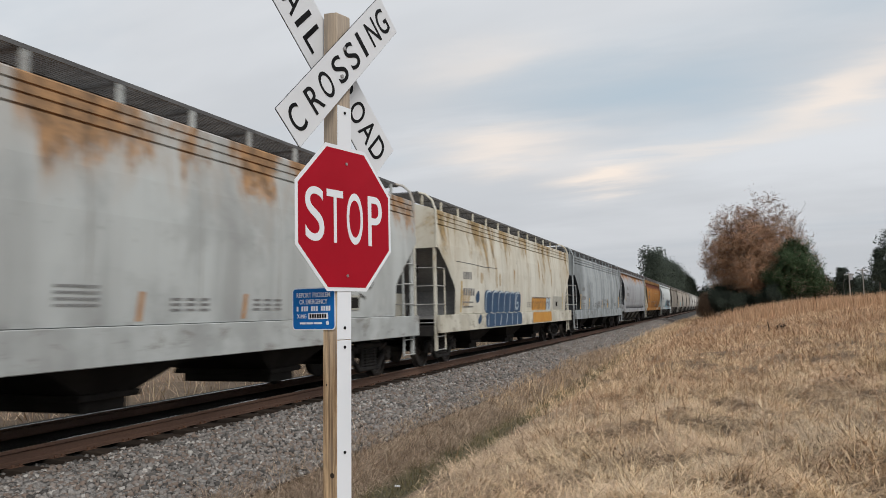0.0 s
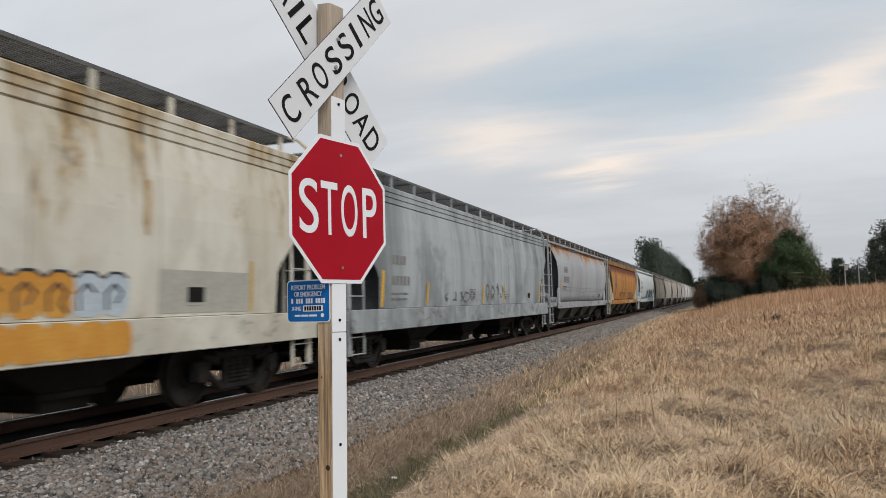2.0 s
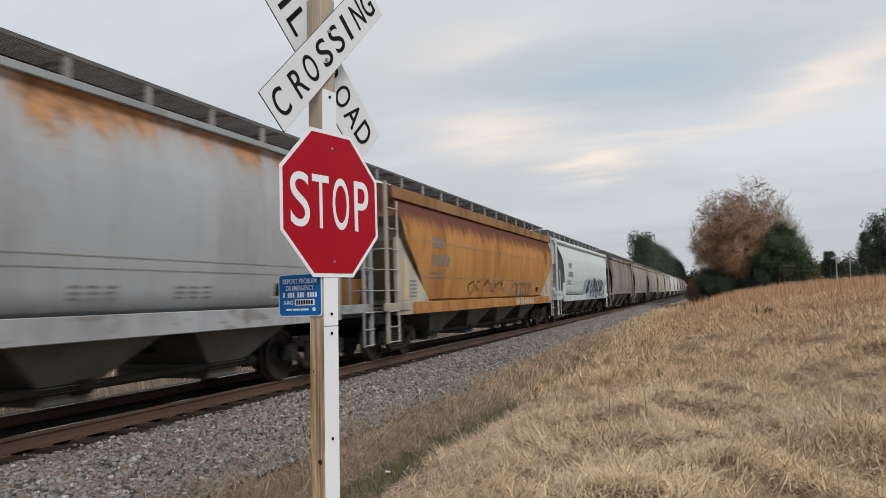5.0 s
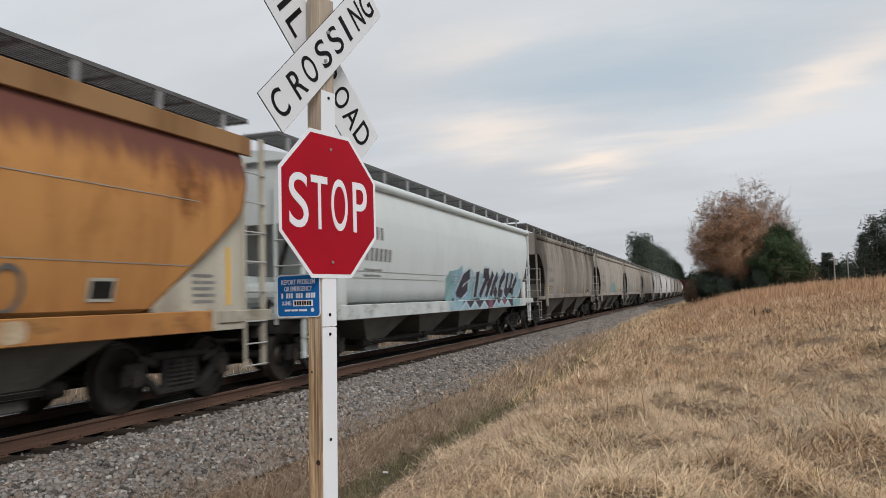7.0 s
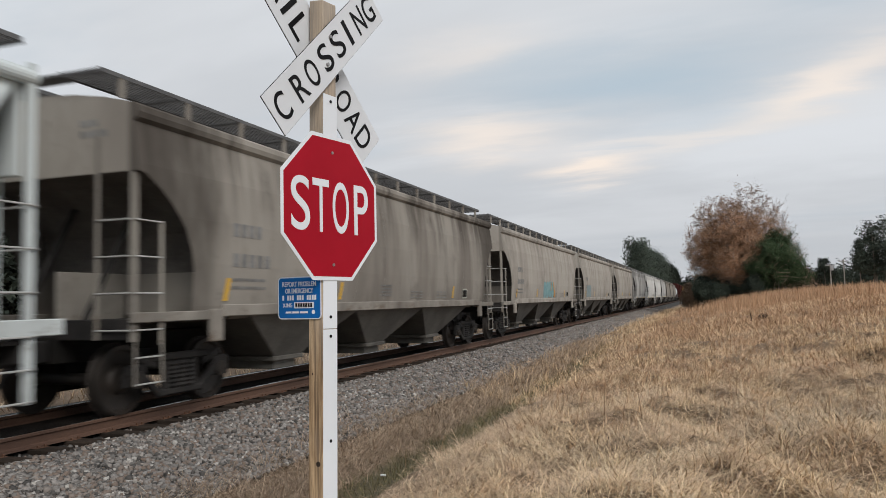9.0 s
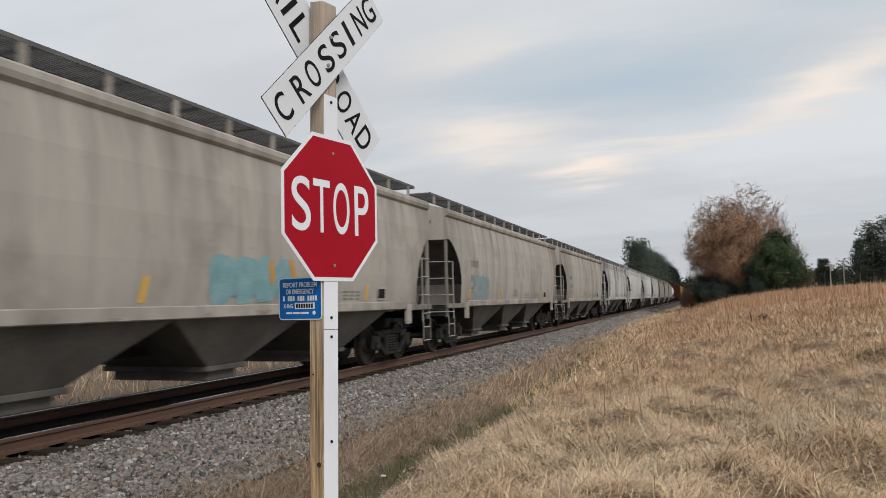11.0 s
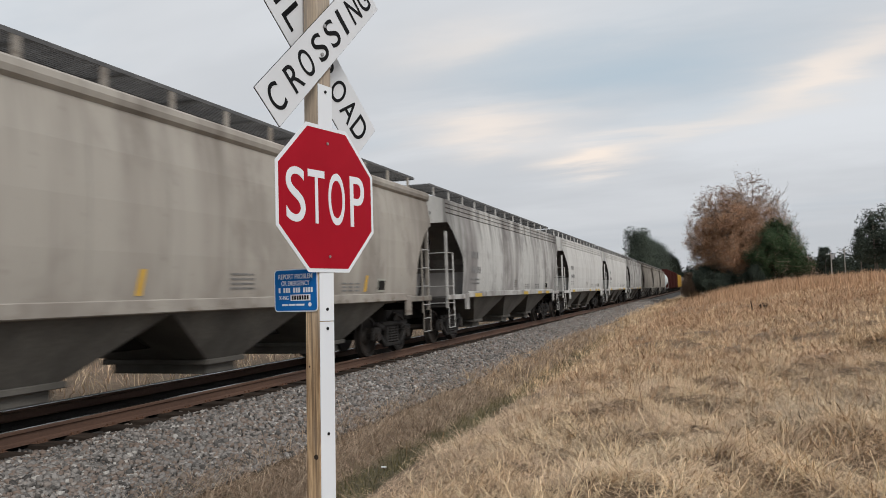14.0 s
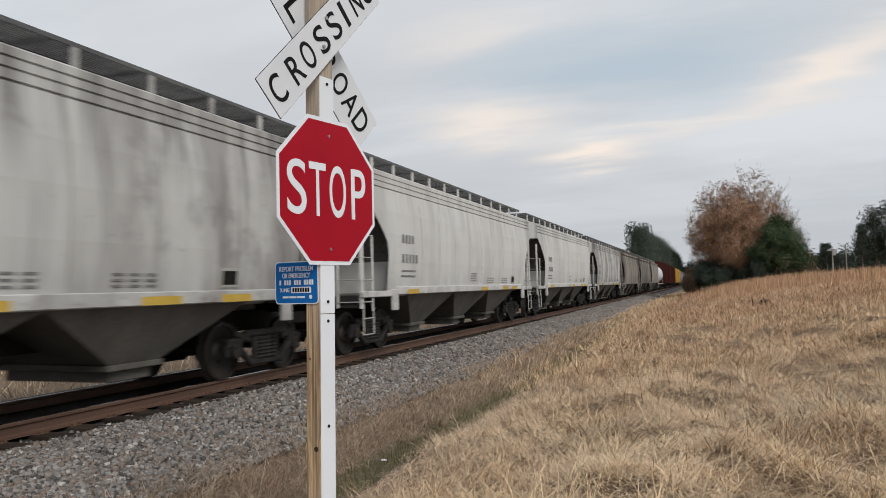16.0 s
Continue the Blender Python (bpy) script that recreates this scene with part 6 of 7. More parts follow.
def spray_cream(car, half):
    r = random.Random(2)
    for k in range(6):
        y = -4.45 + 0.68 * k
        for kind_z, h, xs, off in ((1.66, 0.70, None, 0.008), (1.09, 0.45, 1.597, 0.005)):
            bm = bmesh.new()
            blob(bm, "ribbed", y, kind_z, 0.90, h, off + 0.0005 * k, 0.0, seed=k, jag=0.03, xs=xs)
            part("spray_shape", bm, M["spray_blue"], car, "dark blue sprayed bubble shape")
            bm = bmesh.new()
            if xs is None:
                stroke(bm, "ribbed", [(y - 0.3, 1.38), (y - 0.31, 1.75), (y - 0.22, 1.93), (y, 1.985), (y + 0.2, 1.95)], 0.055, off + 0.006)
                part("spray_outline", bm, M["spray_pale"], car)
            else:
                blob(bm, "ribbed", y - 0.2, 1.1, 0.07, 0.4, off + 0.006, -0.35 + r.uniform(-0.2, 0.2), seed=k, xs=xs)
                part("spray_outline", bm, M["spray_pale"], car)
    bm = bmesh.new()
    patch(bm, "ribbed", half - 3.9, half - 2.0, 1.36, 1.92, 0.007)
    part("overpainted_patch", bm, M["grey_patch"], car, "grey painted-over rectangle")
    tape(car, "ribbed", half, (half - 1.95,), 1.36, 2.1, -0.03, 0.1, material=M["tape_mustard"])
    bm = bmesh.new()
    stroke(bm, "ribbed", [(-1.05, 1.9), (-1.25, 1.75), (-1.28, 1.5), (-1.1, 1.42), (-0.95, 1.5), (-0.98, 1.64), (-1.16, 1.64)], 0.07, 0.016)
    part("spray_outline", bm, M["spray_pale"], car)
    for y, z, w, h in ((-5.55, 1.78, 0.34, 0.3), (-5.5, 1.14, 0.34, 0.2)):
        bm = bmesh.new()
        blob(bm, "ribbed", y, z, w, h, 0.008, 0.5, seed=20, jag=0.1, xs=1.597 if z < 1.3 else None)
        part("spray_shape", bm, M["spray_blue"], car)
    for k in range(8):
        y = 1.28 + 0.40 * k
        pale = k > 5
        bm = bmesh.new()
        blob(bm, "ribbed", y, 1.60, 0.44, 0.50, 0.008, 0, seed=110 + k, jag=0.03)
        part("spray_shape", bm, M["spray_pale"] if pale else M["spray_orange"], car, "pale sprayed shape" if pale else "orange sprayed shape")
        bm = bmesh.new()
        blob(bm, "ribbed", y, 1.09, 0.46, 0.42, 0.005, 0, seed=130 + k, xs=1.597, jag=0.03)
        part("spray_shape", bm, M["spray_orange"], car, "orange sprayed shape")
        bm = bmesh.new()
        stroke(bm, "ribbed", [(y - 0.12, 1.42), (y - 0.14, 1.62), (y - 0.02, 1.72), (y + 0.1, 1.62), (y + 0.02, 1.5), (y + 0.12, 1.4)][: 4 + k % 3], 0.035, 0.015)
        stroke(bm, "ribbed", [(y - 0.2, 1.78), (y - 0.08, 1.85), (y + 0.08, 1.85), (y + 0.18, 1.79)], 0.03, 0.014)
        part("spray_outline", bm, M["spray_dark"], car)


LETTERS = (
    (((-0.35, 1.44), (0.05, 1.92), (0.62, 2.08)), ((-0.15, 1.42), (0.55, 1.72))),
    (((1.40, 2.16), (1.44, 1.80), (1.46, 1.40)),),
    (((2.02, 2.12), (2.62, 2.14)), ((2.62, 2.14), (2.25, 1.75), (1.98, 1.40))),
    (((3.12, 2.16), (2.86, 1.76), (2.66, 1.40)), ((2.62, 1.90), (2.90, 1.72))),
    (((3.68, 2.10), (3.36, 1.80), (3.22, 1.42)), ((3.52, 1.66), (3.92, 1.42))),
    (((4.62, 2.16), (4.18, 1.86), (4.20, 1.50), (4.62, 1.46)),),
    (((5.02, 2.20), (4.98, 1.62), (5.36, 1.48), (5.60, 1.80), (5.66, 2.20)),),
    (((6.30, 2.05), (6.02, 1.75), (5.98, 1.44)),),
)


def spray_white(car, half):
    r = random.Random(5)
    for k in range(15):
        bm = bmesh.new()
        blob(bm, "tubular", -0.95 + 0.55 * k, 1.70 + r.uniform(-0.12, 0.1), 0.85, 0.72 + 0.25 * r.random(), 0.007 + 0.0002 * k, r.uniform(-0.4, 0.4), seed=k, jag=0.22)
        part("spray_cloud", bm, M["spray_sky"] if k % 4 else M["spray_teal"], car, "light blue sprayed background")
    for k, (y0, y1, paint) in enumerate(((-1.35, -0.15, "spray_sky"), (-0.15, 2.5, "spray_dark"), (2.5, 2.95, "spray_plum"), (2.95, 4.2, "spray_dark"), (4.2, 4.7, "spray_plum"), (4.7, 5.6, "spray_dark"), (5.6, 6.7, "spray_teal"))):
        bm = bmesh.new()
        patch(bm, "tubular", y0, y1, 1.05, 1.30, 0.004, 1.571)
        part("spray_band", bm, M[paint], car, "sprayed band along the sill")
    for k, y in enumerate((0.05, 0.95, 1.95, 3.38, 4.0, 4.85)):
        for w, h, off, paint in ((0.98, 0.25, 0.007, "spray_pale"), (0.66, 0.17, 0.010, "spray_sky")):
            bm = bmesh.new()
            vs = [bm.verts.new((1.571 + off, y + u * w / 2, 1.052 + v * h)) for u, v in ((-1, 0), (1, 0), (0.06, 1))]
            bm.faces.new(vs)
            part("spray_peak", bm, M[paint], car, "sprayed peak with a pale edge")
    for strokes in LETTERS:
        for width, off, name, paint in ((0.46, 0.014, "spray_outline", "spray_pale"), (0.31, 0.020, "spray_letter", "spray_dark")):
            for pts in strokes:
                bm = bmesh.new()
                stroke(bm, "tubular", pts, width, off)
                part(name, bm, M[paint], car)


def spray_teal(car, half, dy=0.0, faint=False):
    r = random.Random(9)
    for k in range(4):
        bm = bmesh.new()
        blob(bm, "curved", dy - 0.9 + 0.58 * k * (0.7 if faint else 1.0), 1.80, 0.62, 0.72, 0.008, r.uniform(-0.2, 0.2), seed=k, jag=0.12)
        part("spray_shape", bm, M["spray_teal_faint"] if faint else M["spray_teal"], car, "faded teal sprayed shape")
    if faint:
        return
    for pts in (((0.35, 2.1), (0.42, 1.9), (0.4, 1.75)), ((0.95, 2.15), (1.08, 1.9), (1.25, 1.72), (1.2, 1.5)), ((1.3, 1.75), (1.42, 1.65), (1.38, 1.48))):
        bm = bmesh.new()
        stroke(bm, "curved", pts, 0.13, 0.014)
        part("spray_outline", bm, M["spray_orange"], car, "faded yellow sprayed outline")


def scribble(car, kind, y0, y1, z0, z1, count, seed, material, width=0.035):
    """Thin sprayed loops."""
    r = random.Random(seed)
    for k in range(count):
        y = y0 + (y1 - y0) * (k + 0.5) / count
        w = (y1 - y0) / count * r.uniform(0.5, 1.0)
        pts = []
        a0 = r.uniform(0, 6.28)
        for i in range(8):
            a = a0 = a0 + r.choice((-1, 1, 1)) * r.uniform(0.5, 1.7)
            pts.append((y + w * r.uniform(0.3, 0.7) * math.cos(a), (z0 + z1) / 2 + (z1 - z0) * r.uniform(0.2, 0.5) * math.sin(a) + r.uniform(-0.05, 0.05)))
        bm = bmesh.new()
        stroke(bm, kind, pts, width, 0.010)
        part("spray_scribble", bm, material, car, "thin sprayed scribble")


make_train()


# ---------------------------------------------------------------- trees and distance
def limb_mesh(bm, pts, r0, r1, n=6):
    """A tapered, bent limb along points."""
    rings = []
    for i, p in enumerate(pts):
        d = (pts[min(i + 1, len(pts) - 1)] - pts[max(i - 1, 0)]).normalized()
        u = d.orthogonal().normalized()
        w = d.cross(u)
        r = r0 + (r1 - r0) * i / (len(pts) - 1)
        rings.append([bm.verts.new(p + (u * math.cos(2 * math.pi * k / n) + w * math.sin(2 * math.pi * k / n)) * r) for k in range(n)])
    for a, b in zip(rings, rings[1:]):
        for k in range(n):
            bm.faces.new((a[k], a[(k + 1) % n], b[(k + 1) % n], b[k]))
    bm.faces.new(rings[-1])


def branch(bm, r, p, d, length, radius, depth, tips, spread=0.6, up=0.15):
    pts = [p]
    n = 4
    for i in range(n):
        d = (d + Vector((r.uniform(-1, 1), r.uniform(-1, 1), r.uniform(-0.6, 1))) * 0.16 + Vector((0, 0, up * 0.3))).normalized()
        pts.append(pts[-1] + d * length / n)
    limb_mesh(bm, pts, radius, radius * 0.55, 6 if depth > 1 else 4)
    if depth == 0:
        tips.extend(pts[1:])
        return
    for i in range(r.randint(3, 4)):
        a = r.uniform(0.35, 1.0)
        q = pts[min(n, 1 + int(a * n))]
        nd = (d + Vector((r.uniform(-1, 1), r.uniform(-1, 1), r.uniform(-0.3, 0.8))) * spread * 1.4).normalized()
        branch(bm, r, q, nd, length * r.uniform(0.55, 0.78), radius * 0.5, depth - 1, tips, spread, up)
    if depth <= 1:
        tips.extend(pts[2:])


def leaf_cloud(centres, per, spread, size, g, flat=0.0):
    """Small leaf faces (two triangles each) round the centres, as vertices and triangles."""
    c = np.repeat(np.asarray(centres), per, 0)
    n = len(c)
    c = c + np.clip(g.normal(0, 1, (n, 3)), -1.5, 1.5) * spread
    # the leaves turn their faces outwards and up, with some disorder
    mid = np.asarray(centres).mean(0)
    face = (c - mid) / (np.abs(c - mid).max(0) + 1e-9) + np.array([0, 0, 0.5]) + g.normal(0, 0.45, (n, 3))
    a = np.cross(face, g.normal(0, 1, (n, 3)))
    a /= np.linalg.norm(a, axis=1, keepdims=True) + 1e-9
    b = np.cross(face, a)
    b /= np.linalg.norm(b, axis=1, keepdims=True) + 1e-9
    s = size * g.uniform(0.5, 1.3, (n, 1))
    V = np.stack([c - a * s, c + b * s * 0.45, c + a * s, c - b * s * 0.45], 1)
    F = np.array([(0, 1, 2), (0, 2, 3)])[None] + 4 * np.arange(n)[:, None, None]
    return V.reshape(-1, 3), F.reshape(-1, 3)


def broadleaf(x, y, height, width, seed, leaf, label, per=16, size=0.105, bare=0.0, trunk=0.22, low=0.15, name="broadleaf_tree", fill=0, leaves=16):
    """A many-stemmed broadleaf tree: trunk with limbs, and a crown of separate leaves, thinner at the top."""
    r = random.Random(seed)
    g = np.random.default_rng(seed)
    tree = tagged(new(name), label, "tree", "trees beside the track")
    z0 = float(ground_z(x, y))
    tree.location = (x, y, z0 - 0.1)
    bm, tips = bmesh.new(), []
    h0 = height * low
    limb_mesh(bm, [Vector((0, 0, 0)), Vector((0.05, 0, h0)), Vector((0, 0.1, height * 0.45)), Vector((0.1, 0, height * 0.72))], trunk, trunk * 0.3, 8)
    k = 15
    for i in range(k):
        f = i / (k - 1)
        zz = height * (low + (0.70 - low) * f)
        a = i * 2.4 + r.uniform(-0.4, 0.4)
        tilt = 0.25 + 0.75 * f
        d = Vector((math.cos(a) * (1.15 - 0.8 * f), math.sin(a) * (1.15 - 0.8 * f), tilt)).normalized()
        ln = (width * 0.36) * (1.0 - 0.15 * f) if f < 0.7 else height * 0.16
        branch(bm, r, Vector((0, 0, zz)), d, ln, trunk * 0.40 * (1 - 0.72 * f), 2, tips)
    part("trunk", bm, M["bark"], tree, "grey trunk with spreading limbs")
    pts = np.array([tuple(t) for t in tips])
    # fewer leaves high up and at the outside
    keep = g.random(len(pts)) > bare * np.clip((pts[:, 2] / height - 0.45) / 0.4, 0, 1)
    V, F = leaf_cloud(pts[keep], per, 0.30, size, g)
    if fill:
        # fine twigs from the nearest limb out to a rounded crown, with leaves strung along them
        u = g.normal(0, 1, (fill, 3))
        u /= np.linalg.norm(u, axis=1, keepdims=True)
        q = u * (g.random((fill, 1)) ** 0.45) * np.array([width / 2, width / 2, height * 0.47]) + np.array([0, 0, height * 0.52])
        q = q[(q[:, 2] > height * 0.06)]
        near = pts[np.argmin(((q[:, None] - pts[None]) ** 2).sum(-1) + 3.0 * np.maximum(pts[None, :, 2] - q[:, None, 2], 0), 1)]
        bend = (q + near) / 2 + g.normal(0, 0.12, q.shape) - np.array([0, 0, 0.1])
        side = np.cross(q - near, g.normal(0, 1, q.shape))
        side *= 0.022 / (np.linalg.norm(side, axis=1, keepdims=True) + 1e-9)
        tw = np.stack([near - side, near + side, bend - side * 0.7, bend + side * 0.7, q], 1)
        side2 = np.cross(q - near, side)
        side2 *= 0.022 / (np.linalg.norm(side2, axis=1, keepdims=True) + 1e-9)
        tw2 = np.stack([near - side2, near + side2, bend - side2 * 0.7, bend + side2 * 0.7, q], 1)
        tw = np.concatenate([tw, tw2])
        T = np.array([(0, 1, 3), (0, 3, 2), (2, 3, 4)])[None] + 5 * np.arange(len(tw))[:, None, None]
        tagged(raw_mesh("fine_twig", tw.reshape(-1, 3), T.reshape(-1, 3), M["twig"], tree), kind="stuff")
        rad = np.sqrt((q[:, 0] ** 2 + q[:, 1] ** 2) / (width / 2) ** 2 + ((q[:, 2] / height - 0.5) / 0.5) ** 2)
        chance = 1 - bare * np.clip((q[:, 2] / height - 0.5) / 0.35, 0, 1) - 0.35 * np.clip((rad - 0.6) / 0.4, 0, 1)
        ok = g.random(len(q)) < chance
        strung = np.concatenate([bend[ok] * (1 - f) + q[ok] * f for f in (0.0, 0.35, 0.7, 1.0)])
        V2, F2 = leaf_cloud(strung, max(1, leaves // 4), 0.16, size * 0.8, g)
        F = np.concatenate([F, F2 + len(V)])
        V = np.concatenate([V, V2])
    raw_mesh("crown", V, F, leaf, tree)
    return tree


def pine(x, y, height, seed, width=None, bare=0.45, per=42, size=0.26):
    """A tall pine: straight trunk, bare below, with clumps of needles on short limbs."""
    r = random.Random(seed)
    g = np.random.default_rng(seed)
    width = width or height * 0.32
    tree = tagged(new("pine_tree"), "tall dark green pine with a bare lower trunk", "tree", "far pines")
    tree.location = (x, y, float(ground_z(x, y)) - 0.1)
    bm = bmesh.new()
    limb_mesh(bm, [Vector((0, 0, 0)), Vector((0.1, 0, height * 0.5)), Vector((0, 0.1, height))], height * 0.014, height * 0.004, 7)
    centres = []
    n = int(34 * (1 - bare) + 8)
    for i in range(n):
        f = bare + (1 - bare) * (i + r.random()) / n
        a = r.uniform(0, 6.28)
        reach = width / 2 * (1.05 - 0.8 * ((f - bare) / (1 - bare)) ** 2.2) * r.uniform(0.5, 1.1)
        p = Vector((0, 0, height * f))
        q = p + Vector((math.cos(a) * reach, math.sin(a) * reach, reach * r.uniform(-0.05, 0.4)))
        limb_mesh(bm, [p, p.lerp(q, 0.5) + Vector((0, 0, 0.1)), q], height * 0.004, height * 0.0015, 4)
        for s in (0.45, 0.75, 1.0):
            centres.append(tuple(p.lerp(q, s)))
    part("trunk", bm, M["bark"], tree)
    V, F = leaf_cloud(np.array(centres), per, height * 0.040, size, g)
    raw_mesh("crown", V, F, M["needle"], tree)
    return tree


def far_wood(name, label, places, material, per=60, seed=1, spread=1.4, size=0.55):
    """A far wood: trunks and crowns of many clumps, too far to be counted."""
    g = np.random.default_rng(seed)
    cs = []
    for x, y, h, w in places:
        z = float(ground_z(x, y))
        for k in range(26):
            f = g.uniform(0.12, 1.0)
            rr = w / 2 * (1.05 - 0.75 * f) * g.random() ** 0.5
            a = g.uniform(0, 6.28)
            cs.append((x + rr * math.cos(a), y + rr * math.sin(a), z + h * f))
    V, F = leaf_cloud(np.array(cs), per, spread, size, g)
    return tagged(raw_mesh(name, V, F, material), label, "woodland", kind="stuff")


def make_trees():
    # the rust-leaved group at the edge of the field
    broadleaf(1.6, 85, 12.0, 7.2, 11, M["leaf_rust"], "broadleaf tree with rust-brown autumn leaves, thin at the top", bare=0.5, per=6, low=0.07, size=0.085, fill=2100, leaves=28)
    broadleaf(5.2, 88, 13.2, 7.4, 12, M["leaf_rust"], "broadleaf tree with rust-brown leaves and a bare top", bare=0.8, per=5, low=0.1, size=0.085, fill=1900, leaves=24)
    broadleaf(3.1, 82, 10.8, 7.6, 13, M["leaf_rust"], "broadleaf tree thick with rust-brown leaves", bare=0.3, per=10, low=0.06, size=0.085, fill=2000, leaves=36)
    broadleaf(8.6, 92, 10.0, 4.5, 24, M["leaf_rust"], "nearly bare grey broadleaf tree", bare=1.0, per=1, size=0.08, fill=350, leaves=4)
    broadleaf(7.4, 91, 12.0, 5.5, 14, M["leaf_rust"], "nearly bare grey broadleaf tree", bare=1.0, per=1, size=0.085, fill=500, leaves=8)
    broadleaf(6.9, 79, 6.3, 5.4, 15, M["leaf_green"], "dense dark evergreen tree", per=32, low=0.05, trunk=0.16, name="evergreen_tree", size=0.09, fill=700, leaves=40)
    # needle colour on these shrubs puts the shade under the trees into their leaves
    broadleaf(4.9, 79, 2.0, 2.4, 16, M["needle"], "dark evergreen shrub under the trees", per=45, low=0.03, trunk=0.1, name="evergreen_shrub", size=0.08)
    broadleaf(0.4, 82, 2.6, 3.2, 17, M["needle"], "dark evergreen shrub under the trees", per=50, low=0.03, trunk=0.1, name="evergreen_shrub", size=0.08)
    broadleaf(1.9, 81, 1.7, 2.6, 18, M["needle"], "dark evergreen shrub under the trees", per=50, low=0.03, trunk=0.1, name="evergreen_shrub", size=0.08)
    broadleaf(9.2, 82, 3.0, 2.8, 19, M["leaf_brown"], "brown bare brush beside the evergreen", per=6, low=0.03, trunk=0.08, name="brush", size=0.07, fill=260, leaves=12)
    broadleaf(-1.35, 90, 2.9, 2.1, 21, M["leaf_brown"], "brown leafy brush beside the track", per=14, low=0.03, trunk=0.08, name="brush", size=0.07, fill=420, leaves=24)
    # pines
    for i, (x, y, h, w) in enumerate(((34.9, 198, 11.8, 4.2), (39.4, 204, 13.5, 9.0), (38.2, 200, 16.0, 9.5), (42.0, 207, 17.5, 11.0), (29.6, 214, 8.4, 5.5), (45.0, 202, 16.0, 8.0), (41.0, 196, 12.0, 7.0))):
        pine(x, y, h, 40 + i, width=w, bare=0.4 if w < 6 else 0.28)
    g = np.random.default_rng(5)
    row = [(-17.5 - g.uniform(0, 4), 244 + 6 * i + g.uniform(-3, 3), 20 + g.uniform(-2, 2), 9.0) for i in range(60)]
    far_wood("pine_wood", "dark pine wood along the far side of the track", row, M["needle"], 70, 3, 1.25, 0.36)
    row = [(18 + 2.4 * i + g.uniform(-1, 1), 235 + g.uniform(-6, 20), 6.8 + g.uniform(-1.6, 1.6), 7.0) for i in range(50)]
    far_wood("far_wood", "dark green tree line behind the field", row, M["needle"], 55, 4, 1.1, 0.36)
    # unseen wood, added to block the sky in the gaps between cars
    row = [(-52 - g.uniform(0, 18), -40 + 5.5 * i + g.uniform(-2, 2), (14.0 if -40 + 5.5 * i < 66 else 5.0) + g.uniform(-1.4, 1.4), 9.0) for i in range(34)]
    far_wood("trackside_wood", "dark pine wood beyond the track", row + [(-70 - g.uniform(0, 14), 6 + 4.5 * i, 14.5, 9.0) for i in range(20)], M["needle"], 64, 9, 1.4, 0.62)
    row = [(-8 + 5.0 * i, 640 + g.uniform(-20, 20), 16 + g.uniform(-2, 2), 14.0) for i in range(-14, 40)]
    far_wood("distant_wood", "hazy distant tree line", row, M["needle"], 30, 8, 2.5, 1.2)


make_trees()


def utility_pole(x, y, h):
    pole = tagged(new("utility_pole"), "weathered wooden utility pole with a crossarm", "utility pole", "utility poles")
    pole.location = (x, y, float(ground_z(x, y)) - 0.3)
    bm = bmesh.new()
    add_rod(bm, (0, 0, 0), (0, 0, h), 0.15, 10, 0.1)
    part("shaft", bm, M["pole_wood"], pole)
    part("crossarm", box(-1.1, 1.1, -0.06, 0.06, h - 0.55, h - 0.42, 0.01), M["pole_wood"], pole)
    for s in (-1.0, -0.4, 0.5, 1.0):
        bm = bmesh.new()
        add_rod(bm, (s, 0, h - 0.42), (s, 0, h - 0.25), 0.05, 8)
        part("insulator", bm, M["alu"], pole)
    return pole


first_pole = utility_pole(29.0, 200, 7.0)
bm = bmesh.new()
add_rod(bm, (0.35, -0.25, 5.3), (0.35, -0.25, 6.5), 0.34, 14)
part("transformer", bm, M["alu"], first_pole, "pale grey transformer can")
utility_pole(31.9, 200, 8.0)


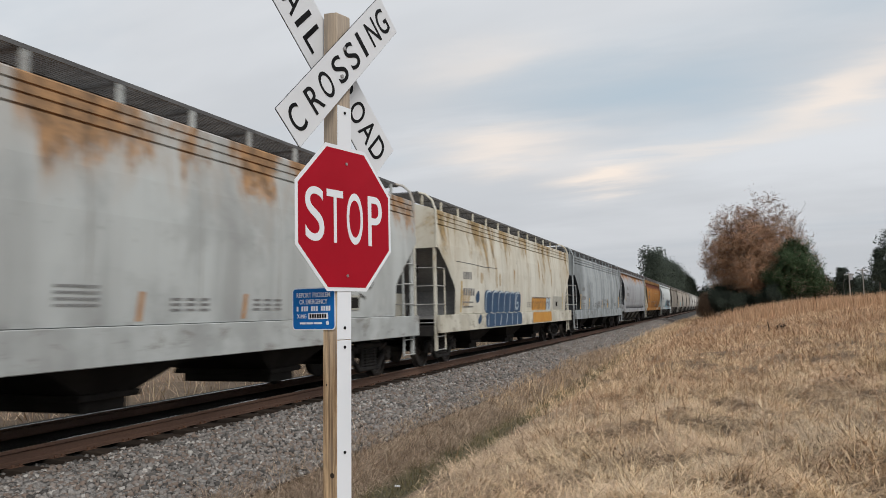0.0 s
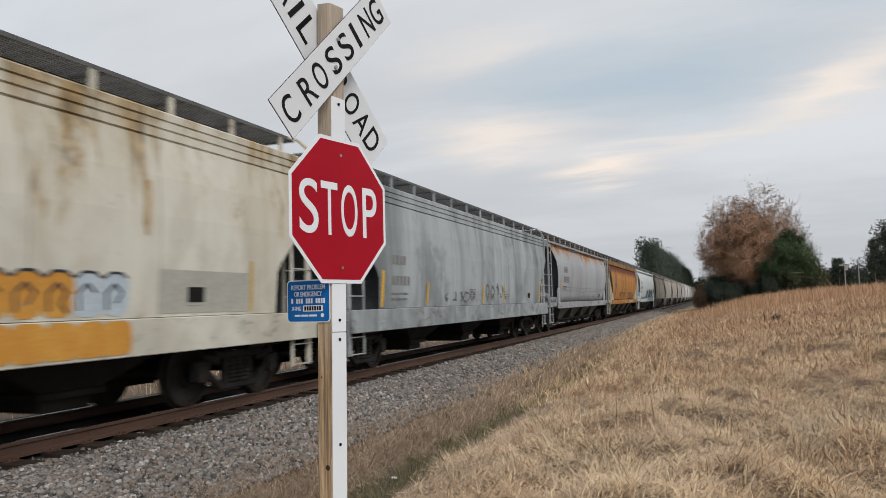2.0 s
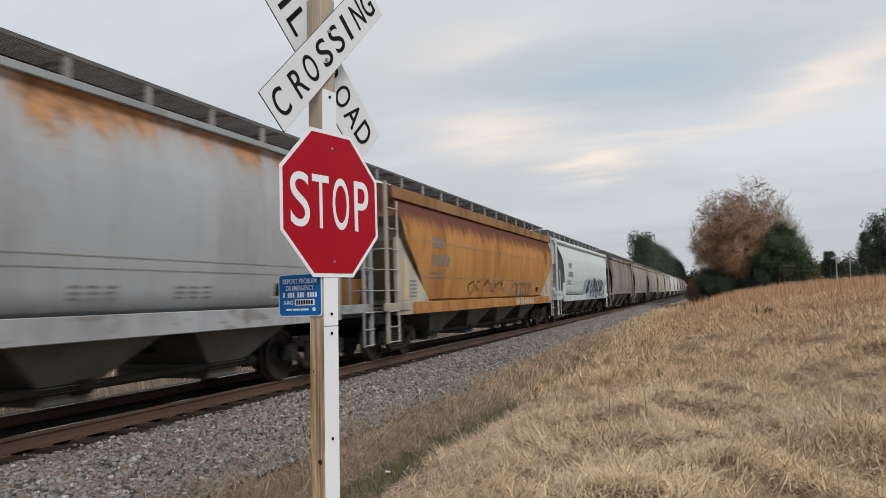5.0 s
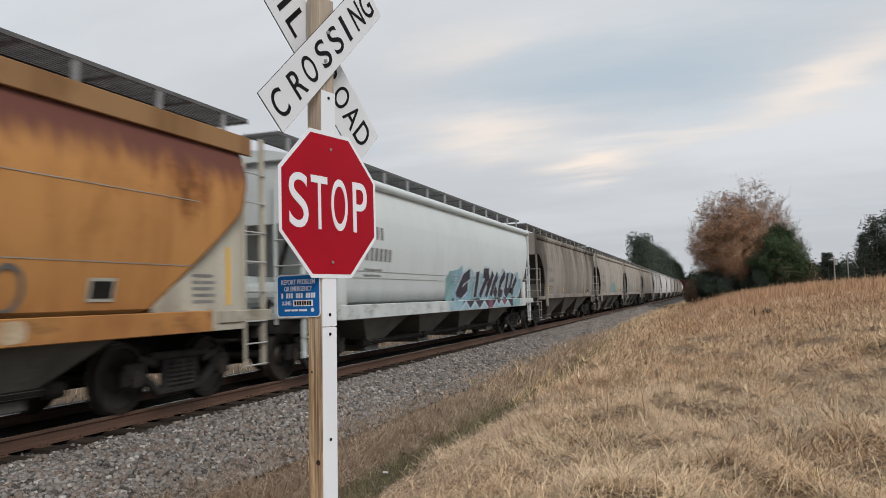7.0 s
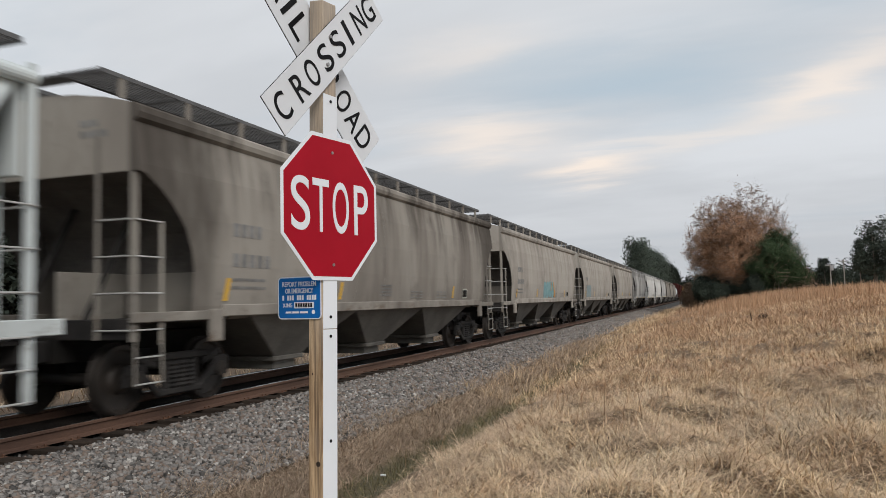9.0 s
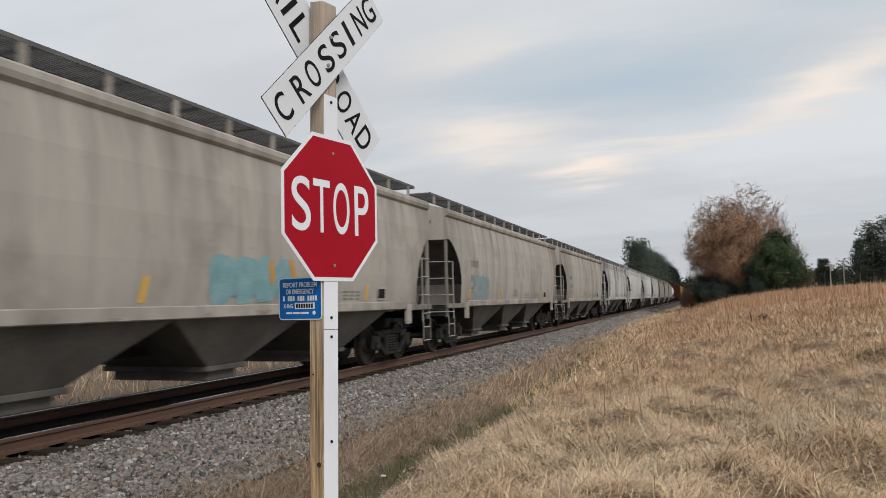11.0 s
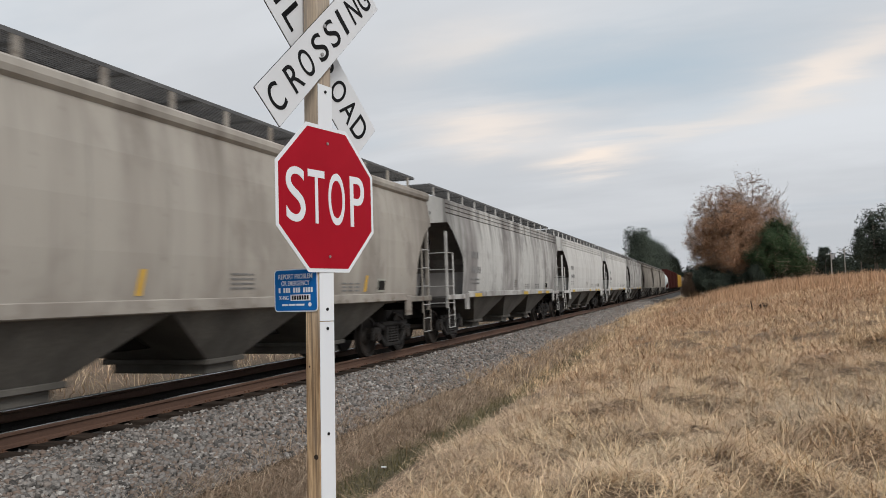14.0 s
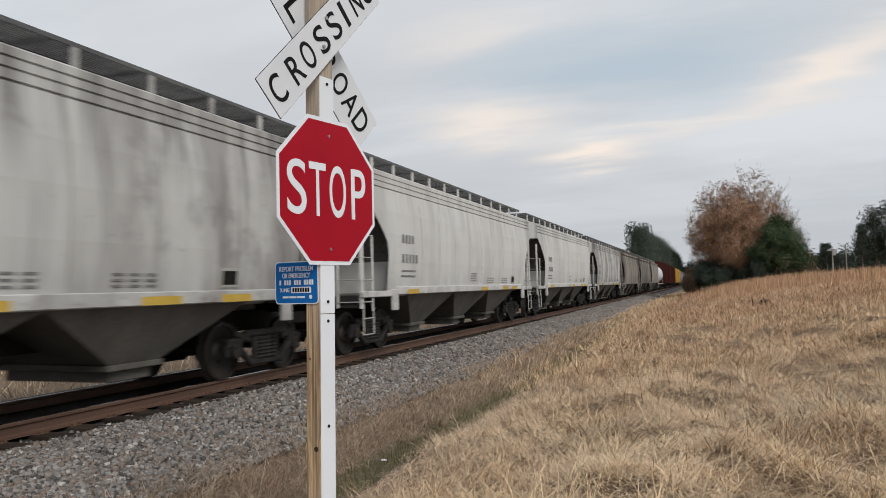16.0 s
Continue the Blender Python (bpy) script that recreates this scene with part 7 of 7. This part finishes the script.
def make_road():
    """The road on the rise behind the field."""
    bm = bmesh.new()
    pts = [(12.8, 93, 1.70), (14.4, 91, 1.66), (18.0, 89, 1.63), (30, 84, 1.62), (70, 70, 1.7)]
    rows = []
    for i, (x, y, z) in enumerate(pts):
        # banked towards the field
        rows.append((bm.verts.new((x, y - 3, z)), bm.verts.new((x + 1.0, y + 3, z + 0.13)), bm.verts.new((x + 1.0, y + 3, z - 0.7)), bm.verts.new((x, y - 3, z - 0.7))))
    for a, b in zip(rows, rows[1:]):
        for k in range(4):
            bm.faces.new((a[k], b[k], b[(k + 1) % 4], a[(k + 1) % 4]))
    bm.faces.new(rows[0])
    bm.faces.new(rows[-1][::-1])
    bmesh.ops.recalc_face_normals(bm, faces=bm.faces)
    tagged(part("road", bm, M["asphalt"]), "grey asphalt road on the rise behind the field", "road", kind="structure")


make_road()


def small_things():
    # a scrap of white litter in the ditch
    bm = box(-0.032, 0.032, -0.02, 0.02, 0, 0.015, 0.004)
    scrap = tagged(part("litter", bm, M["white_sheet"]), "scrap of white litter lying in the ditch", "litter")
    scrap.matrix_basis = pose(-3.66, 8.25, float(ground_z(-3.66, 8.25)) + 0.05, 4, 6, 25)
    # a dark dead weed with a broken stalk, out in the field
    weed = tagged(new("dead_weed"), "dark dead weed with a broken stalk in the field", "weed")
    weed.location = (1.92, 31.5, float(ground_z(1.92, 31.5)))
    bm = bmesh.new()
    limb_mesh(bm, [Vector((-0.2, 0, 0)), Vector((-0.21, 0, 0.2)), Vector((-0.25, 0.05, 0.36))], 0.03, 0.012, 6)
    part("stalk", bm, M["tie"], weed)
    V, F = leaf_cloud(np.array([(0.2, 0, 0.14), (0.3, 0, 0.2), (0.12, 0.1, 0.1)]), 40, 0.08, 0.05, np.random.default_rng(3))
    tagged(raw_mesh("seed_head", V, F, M["tie"], weed), kind="stuff")


small_things()


# ---------------------------------------------------------------- what moves
def motions():
    for car, y in TRAIN:
        walk(car, [(t, pose(TRACK_X, y - SPEED * t, 0)) for t in (0, 4, 8, 12, 16)])
    # the wheels roll: one row for each thirtieth of a second
    turn = math.degrees(SPEED / 0.457) / FPS
    for wheels, y in WHEELS[:60]:
        walk(wheels, [(k / FPS, pose(0, y, 0.457, turn * k)) for k in range(16 * FPS + 1)])


motions()
